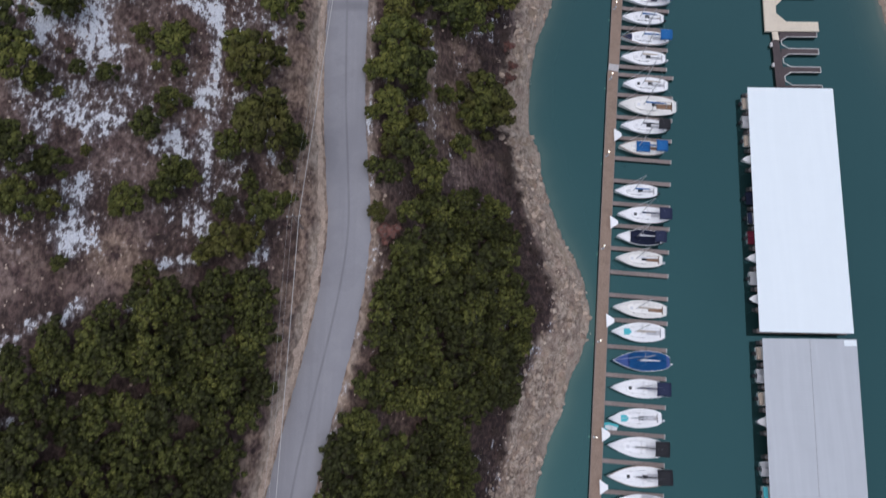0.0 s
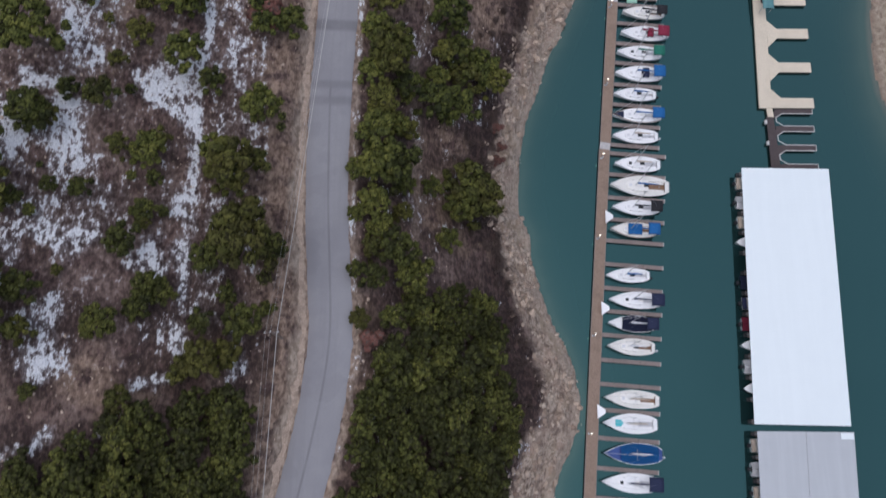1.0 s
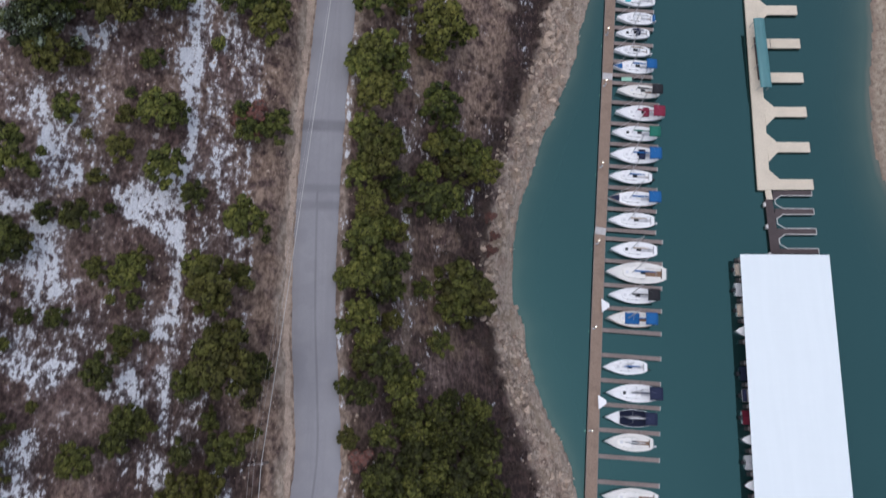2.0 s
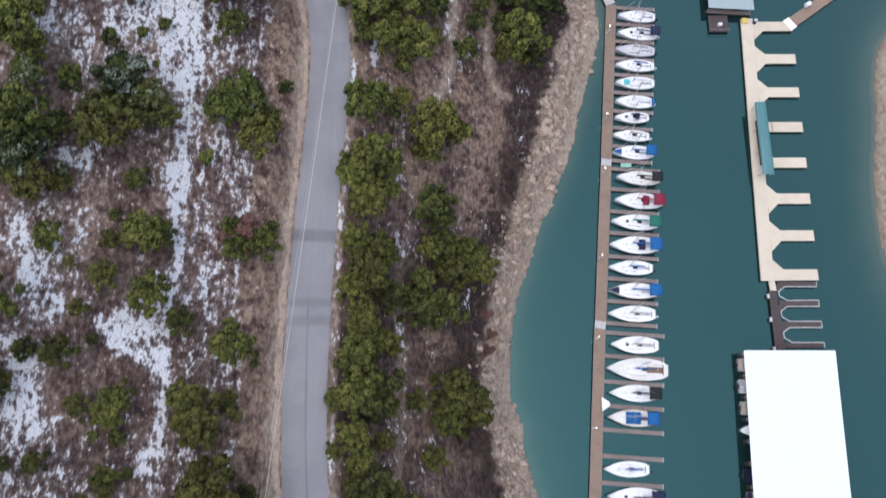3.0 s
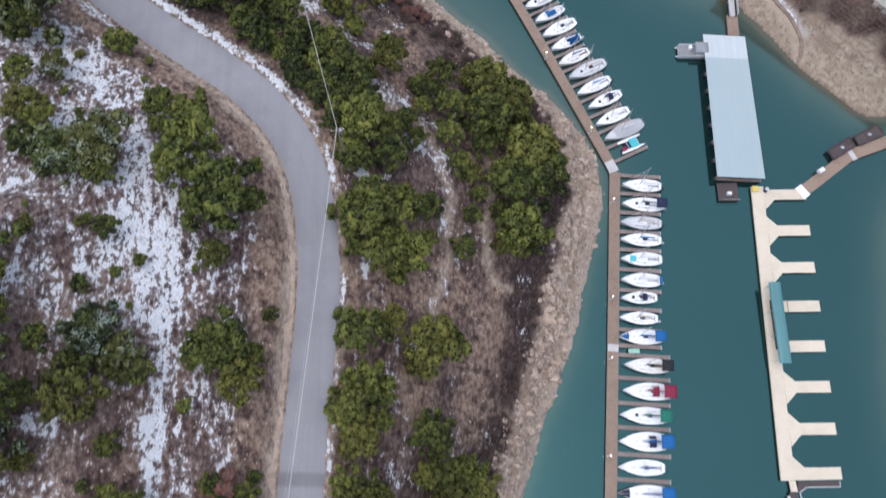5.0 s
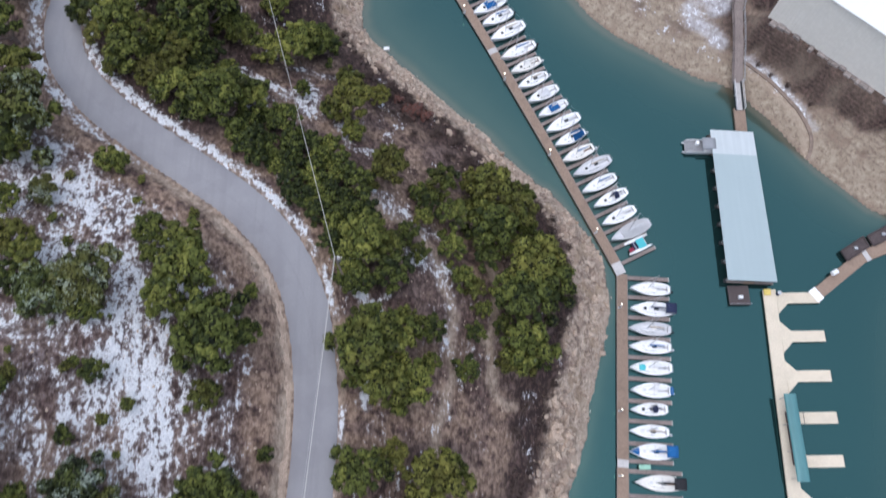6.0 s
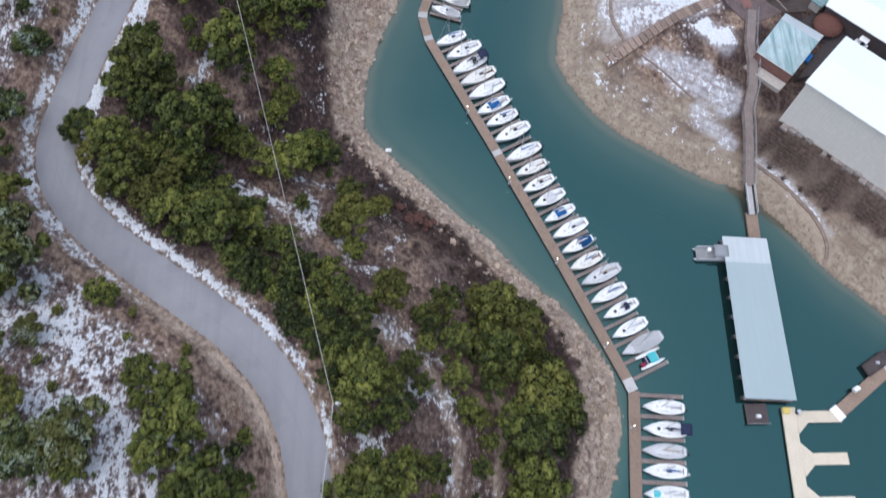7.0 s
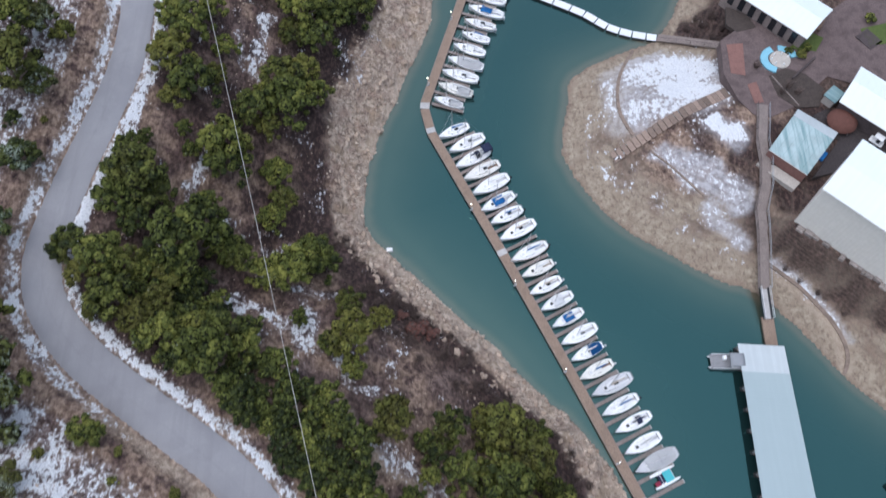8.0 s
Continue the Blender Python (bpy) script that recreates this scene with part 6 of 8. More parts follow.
# ---- trees ----
def pydata(name, verts, faces, mats, index=None, smooth=False):
    me = bpy.data.meshes.new(name)
    me.from_pydata([tuple(v) for v in verts], [], [tuple(f) for f in faces])
    for m in mats:
        me.materials.append(m)
    if index is not None:
        me.polygons.foreach_set("material_index", np.asarray(index, np.int32))
    if smooth:
        me.polygons.foreach_set("use_smooth", [True] * len(me.polygons))
    me.update()
    return me


def unit_ico(sub=1):
    bm = bmesh.new()
    bmesh.ops.create_icosphere(bm, subdivisions=sub, radius=1)
    v = np.array([p.co[:] for p in bm.verts])
    f = np.array([[q.index for q in p.verts] for p in bm.faces])
    bm.free()
    return v, f


ICO1, ICO2 = unit_ico(1), unit_ico(2)


def crown_mesh(name, R, lobes, leaves, leaf, seed, mats, tall=1.0, even=0.47):
    """A dome of rounded lobes, each a clump wrapped in small folded leaf sprays that face outwards."""
    r = np.random.RandomState(seed)
    V, F, I, T, n = [], [], [], [], 0
    skew = r.uniform(-0.12, 0.12, 2) * R
    for k in range(lobes):
        u = (k + 0.5) / lobes
        d = R * 0.82 * u ** 0.54 * r.uniform(0.86, 1.12)
        a = 2.39996 * k + r.uniform(-0.35, 0.35)
        d *= 1 + 0.14 * math.sin(2 * a + seed) + 0.08 * math.sin(3 * a + 2 * seed)
        up = math.sqrt(max(1 - (d / R) ** 2, 0.0))
        c = np.array([d * math.cos(a) + skew[0] * up, d * math.sin(a) + skew[1] * up, tall * R * (0.30 + 0.72 * up + r.uniform(-0.17, 0.15))])
        lr = R * r.uniform(0.75, 1.25) * 1.14 / math.sqrt(lobes)
        tone = even + r.uniform(-0.30, 0.30)
        # lobe core in the second material; junipers use the shade-dark foliage there
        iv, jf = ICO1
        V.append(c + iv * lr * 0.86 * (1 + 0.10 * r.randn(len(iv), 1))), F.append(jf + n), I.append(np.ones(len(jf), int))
        n += len(iv)
        dirs = r.randn(leaves, 3)
        dirs[:, 2] = np.where(dirs[:, 2] < -0.3, -dirs[:, 2], dirs[:, 2])
        dirs /= np.linalg.norm(dirs, axis=1, keepdims=True)
        pos = c + dirs * lr * r.uniform(0.82, 1.10, (leaves, 1))
        nor = dirs + 0.38 * r.randn(leaves, 3)
        nor /= np.linalg.norm(nor, axis=1, keepdims=True)
        t = np.cross(nor, r.randn(leaves, 3))
        t /= np.linalg.norm(t, axis=1, keepdims=True)
        b = np.cross(nor, t)
        s = leaf * r.uniform(0.6, 1.3, (leaves, 1))
        quad = np.stack([pos - t * s, pos - b * s * 0.6 - nor * s * 0.25, pos + t * s, pos + b * s * 0.6 - nor * s * 0.25], 1).reshape(-1, 3)
        q = n + 4 * np.arange(leaves)[:, None]
        V.append(quad), F.append(np.concatenate([q + [[0, 1, 2]], q + [[0, 2, 3]]])), I.append(np.zeros(2 * leaves, int))
        T.append(np.full(len(iv) + 4 * leaves, tone))
        n += 4 * leaves
    me = pydata(name, np.concatenate(V), np.concatenate(F), mats, np.concatenate(I))
    me.attributes.new("tone", "FLOAT", "POINT").data.foreach_set("value", np.concatenate(T).astype(np.float32))
    return me


def trunk_mesh(R, seed):
    r = random.Random(seed)
    bm = bmesh.new()
    rod(bm, (0, 0, -0.5), (0.05 * R, 0, 0.4 * R), 0.09 * R, 0.07 * R, 7)
    for i in range(5):
        a = i * 1.26 + r.uniform(-0.3, 0.3)
        p = (0.35 * R * math.cos(a), 0.35 * R * math.sin(a), R * r.uniform(0.6, 0.8))
        rod(bm, (0.05 * R, 0, 0.35 * R), p, 0.05 * R, 0.03 * R, 5)
        rod(bm, p, (0.6 * R * math.cos(a + 0.2), 0.6 * R * math.sin(a + 0.2), R * r.uniform(0.8, 1.0)), 0.03 * R, 0.012 * R, 4)
    me = bpy.data.meshes.new("trunk")
    bm.to_mesh(me)
    bm.free()
    me.materials.append(BARK)
    return me


def tree_kind(name, R, lobes, leaves, leaf, seed, mats, tall, tags):
    t = anchor(name, 0, 0, -500)
    tr, cr = new("trunk", trunk_mesh(R, seed)), new("crown", crown_mesh("crown", R, lobes, leaves, leaf, seed, mats, tall))
    tr.parent, cr.parent = t, t
    return tagged(t, *tags)


BIG_TAG = ("olive-green juniper tree with a clumpy rounded crown", "tree", "hillside junipers")
SNOWY_TAG = ("snow-dusted grey-green juniper with a broad crown", "tree", "snowy junipers")
SMALL_TAG = ("low olive-green juniper bush on stony ground", "bush", "hillside bushes")
KINDS = {
    "big": [tree_kind("juniper_tree", 2.4, 44, 46, 0.16, 20 + i, (JUNIPER, INNER_SHADE), 1.22 + 0.11 * i, BIG_TAG) for i in range(5)],
    "mid": [tree_kind("juniper_tree", 1.7, 28, 42, 0.14, 30 + i, (JUNIPER, INNER_SHADE), 1.22 + 0.11 * i, BIG_TAG) for i in range(5)],
    "snowy": [tree_kind("frosted_juniper", 2.2, 40, 46, 0.15, 40 + i, (FROSTED, INNER_SHADE), 1.1 + 0.08 * i, SNOWY_TAG) for i in range(3)],
    "small": [tree_kind("juniper_bush", 1.0, 15, 36, 0.11, 50 + i, (JUNIPER, INNER_SHADE), 1.05 + 0.12 * i, SMALL_TAG) for i in range(4)]}
SIZE = {"big": 2.4, "mid": 1.7, "snowy": 2.2, "small": 1.0}
used = set()
tree_rng = random.Random(5)


def plant(x, y, r, kind=None):
    kind = kind or ("small" if r < 1.25 else ("mid" if r < 1.95 else "big"))
    src = tree_rng.choice(KINDS[kind])
    k = (1.06 if r < 1.25 else (1.10 if r < 2.2 else 1.14)) * r / SIZE[kind]
    k *= min(1.0, max(0.7, (abs(float(field("road", x, y)[0])) - 2.3) / (1.1 * r)))
    m = pose(x, y, ground_z(x, y) - 0.1, tree_rng.uniform(-4, 4), tree_rng.uniform(-4, 4), tree_rng.uniform(0, 360)) @ Matrix.Diagonal((k, k, k * tree_rng.uniform(0.9, 1.12), 1))
    if src.name in used:
        copy_thing(src, m)
    else:
        used.add(src.name)
        src.matrix_basis = m


# x, y, crown radius
SLOPE_SOUTH = [(-44.4, 39.8, 1.3), (-43, 39, 0.8), (-33.4, 36.6, 2.1), (-32, 39.2, 1.3), (-45, 30.7, 2.9), (-42.1, 30, 2.1), (-44, 25.8, 2.4), (-41.6, 25.6, 1.6),
    (-39.7, 32.5, 0.7), (-31.6, 28.9, 1.6), (-29.3, 30.8, 1.7), (-30.5, 31.3, 2), (-34.8, 27.2, 2.1), (-36.3, 25.9, 1.2), (-25, 35.5, 2.2), (-20.9, 38, 3),
    (-18.2, 37.3, 1.8), (-23.1, 31.4, 1.3), (-25.3, 28, 1.5), (-20.9, 28.1, 2.4), (-18.7, 30.1, 1.1), (-24.8, 23.3, 2.4), (-27.2, 21.9, 1.2), (-22.5, 24.3, 1.8),
    (-41, 19.5, 1), (-32, 18.7, 1.6)]
SLOPE_MID_SOUTH = [(-43.9, 59, 3.1), (-43.9, 50.3, 2.4), (-42, 50, 1.6), (-36.5, 58.7, 1), (-29.2, 60.9, 2.2), (-40.6, 53.8, 1.1), (-37.1, 53.6, 1.8), (-35, 55.1, 0.6),
    (-26.1, 57.7, 1.6), (-20.5, 55.6, 2), (-35.4, 47.8, 1.7), (-32.4, 47.9, 2.3), (-31.6, 49.3, 1.5), (-25.3, 49.3, 1.9), (-22.5, 46.9, 2.9), (-20.7, 48.6, 1.8),
    (-23, 45.4, 1.8), (-34.2, 44.7, 0.8), (-31.7, 44.3, 0.9), (-41.3, 41.9, 1.3), (-38.3, 42, 1.3), (-42.8, 44.4, 0.5), (-32.1, 40.1, 1.4), (-30.5, 40.7, 0.7),
    (-22.7, 40.6, 1.8)]
SLOPE_MID_A = [(-43.6, 95.9, 2.6), (-42.2, 98.4, 1.1), (-34.5, 99.2, 1.4), (-37.3, 99.5, 0.7), (-23.2, 96.7, 2.1), (-25.4, 95.3, 0.6), (-36.5, 92, 1), (-33.3, 93.9, 0.8),
    (-31, 95.6, 0.9), (-43.7, 89.8, 2.4), (-43.2, 87.8, 2.2), (-36, 83.1, 2), (-35, 79.6, 3.1), (-30.2, 82.5, 2), (-39, 85.4, 1.6), (-42.3, 79.1, 3),
    (-40.3, 79.5, 1.7), (-41.7, 72.8, 2.8), (-39.6, 72.5, 1.4), (-21.4, 87, 3.4), (-22.8, 85.2, 3), (-18.8, 84.6, 2.2), (-19.2, 82.1, 2.5), (-16.6, 90.2, 0.9),
    (-25.3, 78.7, 1), (-32, 74.4, 1.5), (-34.3, 69.9, 1), (-30.4, 68, 2.7), (-28.7, 67.7, 1.5), (-34.1, 66.6, 1.3)]
SLOPE_MID_B = [(-39.8, 66.6, 1.7), (-38, 63.8, 1), (-34.2, 62.5, 1.6), (-21.8, 70.1, 1.2), (-17.7, 70.7, 1), (-18, 67.9, 2.2), (-21.1, 67, 1.6), (-20.5, 70.7, 1.1),
    (-31.7, 90, 0.6)]
SLOPE_NORTH = [(-51.1, 128.9, 2.4), (-39.8, 128.9, 1.9), (-38.6, 128.5, 1.6), (-44.2, 126.1, 0.9), (-49.2, 121, 2.1), (-44, 119.2, 1.1), (-41.5, 115.9, 0.6), (-46.1, 115, 2.6),
    (-44.3, 112.7, 2), (-45.6, 109.9, 1.9), (-37, 106.6, 2.1), (-35.2, 105.8, 1.5), (-43.6, 109.6, 1.4), (-31.9, 117.5, 2.4), (-28, 116.3, 3.1), (-25.9, 111.3, 3.4),
    (-28, 108.6, 2.4), (-30.9, 114.1, 1.8), (-35.3, 122.9, 0.9), (-35.8, 126.5, 0.9), (-28.1, 121.4, 0.8), (-19.7, 110.3, 1.1), (-26.1, 103.8, 1.7), (-22, 103.3, 3.4),
    (-19.5, 104.4, 1.9), (-36.8, 100.1, 0.9), (-43, 101.1, 0.6)]
BEND_WEST = [(-56.7, 148.8, 2.5), (-53.7, 141.5, 2.8), (-53.4, 136.4, 1.9), (-49.7, 133, 3.1)]
FAR_WEST = [(-58.4, 186.9, 3.4), (-53.2, 188.8, 1.9), (-57.2, 178.5, 3.4), (-57.6, 173.4, 1.6), (-54.3, 174.7, 0.8), (-54.6, 169.1, 1.3)]
BANK_SOUTH = [(-6.8, 45.1, 2.3), (-3.7, 38.5, 2.4), (-6.5, 34.7, 1.8), (-8.6, 35.7, 1.7), (-1.4, 35.9, 2), (3.4, 42, 1.6), (-6.6, 38.7, 1.8), (-6, 42.1, 2.1),
    (-7.7, 29.5, 2), (-8.9, 42.9, 1.7), (-3, 44.2, 1.8)]
BANK_MID_A = [(-6, 88.5, 2.4), (-1.9, 89.6, 2), (4, 87, 3), (2.4, 84.6, 1.8), (5.7, 88.1, 2), (-4.5, 82.4, 3), (-6.6, 80.2, 2.4), (-7.3, 78.5, 2.1),
    (-3, 81.2, 2.2), (-5.8, 75.7, 2.8), (-3, 77.2, 1.9), (-7.3, 74.1, 1.4), (3.2, 76.3, 2.5), (4, 74.8, 2.1), (-7.1, 70.1, 2.3), (-4.3, 69, 2.1),
    (-5.7, 67.6, 2.4), (-2.9, 68.4, 1.4), (4.8, 71, 2.5), (8.1, 70.2, 3.1), (9.9, 68.9, 2.4), (5.6, 68, 2.6), (2.4, 70.6, 1.8), (-7.6, 63.2, 2.1),
    (-5, 65.2, 2.1), (-2.8, 63.3, 1.9), (-6.2, 59.8, 2.5), (-2.8, 61.8, 1.4), (1.2, 65.5, 2.1), (0.9, 61.5, 2.5)]
BANK_MID_B = [(4.8, 62.1, 2.2), (-6.1, 57.6, 2.1), (-4.1, 56.4, 1.9), (-6.7, 53.9, 2.4), (-2.8, 56.6, 1.7), (-8.5, 48.9, 2.7), (-6, 50.4, 2.1), (-4, 50.6, 2.4),
    (-2.6, 48.5, 1.9), (5.5, 50.4, 3.1), (8, 49, 2.7), (4.7, 47.3, 2.1), (0.9, 49.4, 1.4)]
BANK_POINT_A = [(-9.6, 143.6, 3.1), (-12.2, 143, 1.9), (-5.6, 148.6, 2.1), (-2.9, 130.6, 2.3), (1.3, 128.9, 1.6), (4.8, 131.4, 2.4), (1.8, 123.9, 1.8), (2.6, 126.7, 1.6),
    (6.4, 124.5, 2.4), (10.2, 132.7, 2.5), (12.9, 130.7, 2.9), (16.2, 130, 2.5), (10.8, 125.2, 2.4), (15.4, 126.2, 3), (12.5, 122.8, 2.7), (18.1, 124.7, 2.3),
    (19.8, 121.7, 2.6), (14.3, 122.4, 2.2), (6.3, 119.2, 2), (11.4, 118.5, 2.2), (7.9, 114.9, 2), (17.7, 118.2, 3.2), (20.3, 115.9, 2.9), (14.7, 113.9, 2.2),
    (22.2, 114.6, 1.9), (16.5, 112.5, 3.1), (9.6, 113.8, 1.6), (10.4, 110.8, 1.7), (9.4, 107.2, 1.4), (13.7, 108.7, 1.6)]
BANK_POINT_B = [(17.1, 105.6, 2.9), (19, 104.4, 2.1), (15.3, 103.8, 2.1), (-6.3, 117.4, 2.5), (-7.7, 114.7, 1.9), (-3.3, 118, 2.7), (-1.7, 114.6, 2.4), (-5.6, 120.4, 2.4),
    (-0.2, 120.8, 2), (1.4, 118.2, 1.4), (-5.8, 103.3, 3), (-1.6, 105.5, 2.7), (-3.8, 105.9, 2.4), (-0.1, 108.3, 1.9), (-7.3, 102.5, 1.6), (3, 107.1, 2),
    (2.9, 102.3, 1.5), (-2.9, 99, 2.4), (-0, 98.6, 2.4), (-6.5, 99.5, 1.6), (7.7, 102.1, 1.9), (-1.5, 96.3, 1.5)]
BANK_NORTH_A = [(-38.7, 196.3, 2.5), (-36.2, 195, 3), (-33.4, 199.7, 2.6), (-31.3, 193, 2), (-40.4, 189.4, 1.6), (-37, 187.8, 3), (-34.4, 183.7, 2.7), (-32.4, 187.8, 2.2),
    (-37.3, 181.8, 2.4), (-35.6, 176.8, 1.8), (-34.7, 173.3, 1.8), (-19.8, 205, 3.7), (-15.1, 205.6, 3.4), (-11.3, 209.7, 2.3), (-21.5, 200.7, 2.8), (-17.8, 199.9, 2.5),
    (-22.8, 190.9, 3.1), (-19.4, 192.3, 2.8), (-17.6, 189.1, 2.8), (-25.1, 186.6, 2.6), (-20.9, 184.3, 3.2), (-26.5, 182.7, 2.3), (-24.2, 181, 2.1), (-40.5, 174.2, 1.6),
    (-42.3, 171.6, 2.4), (-42.5, 167, 3.5), (-39.7, 165.9, 3.1), (-43.5, 163.1, 3), (-39.8, 160.4, 3.1), (-37.4, 164.6, 2.4)]
BANK_NORTH_B = [(-29.3, 174.7, 3), (-29.9, 171.6, 2.3), (-28, 176.6, 1.7), (-23, 173.1, 2.8), (-21.9, 169.2, 2.5), (-23.2, 164.7, 2.5), (-32, 164.2, 2.7), (-47.2, 154.6, 2.6),
    (-49.4, 154.2, 1.8), (-43.6, 153.4, 2.5), (-45.1, 150.5, 2.1), (-40.2, 153.1, 2.4), (-40.9, 147.3, 2.8), (-37.6, 144.9, 2.8), (-42.7, 146.3, 2.1), (-35.4, 147, 2.6),
    (-33.4, 141.8, 2.5), (-32.3, 157.3, 3.7), (-28.6, 158, 3.2), (-33.1, 153.2, 2.8), (-31.2, 161, 2.8), (-26.2, 156.5, 2.3), (-34.8, 151, 2.2), (-16.8, 158.5, 3.4),
    (-18.8, 154.6, 2.8), (-14.2, 157.7, 2.5), (-22.7, 153.9, 2.4), (-16.4, 161.2, 2.8), (-17.1, 147.4, 1.7), (-10.2, 150.6, 2.1)]
BANK_NORTH_C = [(-8.5, 139.6, 2), (-18.6, 138.3, 2.8), (-30.2, 142.9, 2.9), (-25.7, 142.2, 2.9), (-26.4, 138.6, 2.8), (-22.5, 140.7, 2.2)]
EDGE_WEST = [(-47.6, 45.2, 2.4), (-46.2, 41.6, 2.5), (-44.8, 39.6, 1.6), (-42.8, 49.4, 1.6)]
SNOW_LADEN = [(-43.3, 84.3, 2.2), (-34.5, 86.1, 3.3), (-31.4, 83.7, 2.6), (-43, 75.8, 2.2), (-46, 122.6, 2.1), (-36.5, 109.4, 2.4), (-41, 108.4, 2), (-57.5, 157.3, 2.8),
    (-51.2, 133.7, 3.4), (-56.3, 190.9, 2.8), (-54.7, 179.3, 2.5), (-55.4, 167.6, 2.5)]
STANDS = [SLOPE_SOUTH, EDGE_WEST, SLOPE_MID_SOUTH, SLOPE_MID_A, SLOPE_MID_B, SLOPE_NORTH, BEND_WEST, FAR_WEST, BANK_SOUTH, BANK_MID_A, BANK_MID_B, BANK_POINT_A, BANK_POINT_B, BANK_NORTH_A, BANK_NORTH_B, BANK_NORTH_C]

WOODS_SOUTH = [
    [(-45, 9), (-40.5, 12.3), (-37, 13.5), (-33, 16.8), (-28.6, 17.9), (-20.5, 19.3), (-20, 12), (-20.6, 6), (-22.2, -1), (-24, -14), (-50, -14)],
    [(-2.5, 32.3), (2.5, 34), (8, 35.2), (10.6, 31.8), (10.4, 24.2), (12, 17.9), (12.4, 11.5), (12, 7.8), (8.5, 6), (4, 4.8), (-1.5, 4.6), (-3.8, 5.3), (-9.1, 4.5), (-10, 6.8), (-8.6, 12.9), (-7.2, 18.7), (-6.4, 25.3), (-4.9, 27.9)],
    [(-11, 4.2), (-7.8, 3.2), (-7, 1), (-3, 0.4), (-1, 3.5), (2, 3.5), (3.5, 0.5), (5.3, -3.5), (4.5, -14), (-14.5, -14), (-12, -1)]]
WOODS_NORTH = [
    [(-42.7, 147.5), (-38.1, 143), (-31.1, 138.4), (-25.3, 134.8), (-21.6, 131), (-17.5, 127.5), (-14.6, 124.4), (-11.3, 121), (-8, 112), (-5.4, 112), (-5.8, 121), (-6.1, 127), (-9.3, 132.3), (-11.8, 135.5), (-18, 138), (-22.5, 143), (-27.4, 149.8), (-33.7, 156.2), (-46, 153)],
[(-40, 214), (-28, 226), (-8, 222), (-10.2, 208), (-22, 206), (-34, 209)]]
WOODS = WOODS_SOUTH + WOODS_NORTH
CLEARINGS = [(-33.2, 6.7, 1.3), (-28.3, 2.3, 1.0), (-22.6, 1.6, 1.0), (-23.8, 12.9, 0.8), (-38.4, 5.7, 0.8), (-43.8, 2.3, 0.8), (-6.3, 26.5, 1.6), (-9.9, 10.2, 1.6), (-5.1, 2.9, 1.7), (-25.5, 148.9, 1.8), (-3.5, 124.4, 1.6), (-24.6, 147.3, 2.0), (-20, 143, 2), (-28, 184, 1.6), (-33, 168.6, 2), (-28, 199, 2), (-27, 193, 1.8), (-29.5, 177, 1.2)]


def inside(x, y, poly):
    hit = False
    for (ax, ay), (bx, by) in zip(poly, poly[1:] + poly[:1]):
        if (ay > y) != (by > y) and x < (bx - ax) * (y - ay) / (by - ay) + ax:
            hit = not hit
    return hit


standing = [t for s in STANDS for t in s]
for x, y, r in standing:
    plant(x, y, r)
for x, y, r in SNOW_LADEN:
    plant(x, y, r, "snowy")
standing += SNOW_LADEN
# close woods: one thicket of the same crowns and trunks
TV, TF, TI, TT, tn = [], [], [], [], 0


def mesh_arrays(me):
    v = np.empty(3 * len(me.vertices), np.float32)
    me.vertices.foreach_get("co", v)
    me.calc_loop_triangles()
    f = np.empty(3 * len(me.loop_triangles), np.int32)
    me.loop_triangles.foreach_get("vertices", f)
    i = np.empty(len(me.loop_triangles), np.int32)
    me.loop_triangles.foreach_get("material_index", i)
    tone = np.zeros(len(me.vertices), np.float32)
    if "tone" in me.attributes:
        me.attributes["tone"].data.foreach_get("value", tone)
    return v.reshape(-1, 3), f.reshape(-1, 3), i, tone


WOOD_SOURCES = []
for k, lobes, leaf in (("mid", 26, 0.165), ("big", 40, 0.19)):
    for i in range(5):
        parts = crown_mesh("wood_crown", SIZE[k], lobes, 30, leaf, 60 + i + lobes, (JUNIPER, INNER_SHADE), 1.22 + 0.11 * i), trunk_mesh(SIZE[k], 60 + i)
        WOOD_SOURCES.append((mesh_arrays(parts[0]), mesh_arrays(parts[1]), SIZE[k]))
        for me in parts:
            bpy.data.meshes.remove(me)
for poly in WOODS:
    bx0, bx1, by0, by1 = min(p[0] for p in poly), max(p[0] for p in poly), min(p[1] for p in poly), max(p[1] for p in poly)
    for _ in range(int((bx1 - bx0) * (by1 - by0) * 2.4)):
        x, y, r = tree_rng.uniform(bx0, bx1), tree_rng.uniform(by0, by1), tree_rng.uniform(1.3, 2.1)
        if not inside(x, y, poly) or any(math.hypot(x - a, y - b) < c + 0.6 * r for a, b, c in CLEARINGS) or any(math.hypot(x - a, y - b) < 0.55 * (r + c) for a, b, c in standing):
            continue
        if abs(field("road", x, y)[0]) < 3.1 + 0.8 * r:
            continue
        standing.append((x, y, r))
        crown, stem, size = tree_rng.choice(WOOD_SOURCES)
        k = 1.2 * r / size
        kin = tree_rng.uniform(-0.38, 0.38)
        m = np.array(pose(x, y, ground_z(x, y) - 0.1, 0, 0, tree_rng.uniform(0, 360)) @ Matrix.Diagonal((k, k, k * tree_rng.uniform(0.9, 1.15), 1)))
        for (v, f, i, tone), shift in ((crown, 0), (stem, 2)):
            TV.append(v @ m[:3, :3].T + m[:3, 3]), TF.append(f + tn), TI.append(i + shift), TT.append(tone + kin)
            tn += len(v)
wood_mesh = bpy.data.meshes.new("juniper_woods")
tv, tf = np.concatenate(TV), np.concatenate(TF)
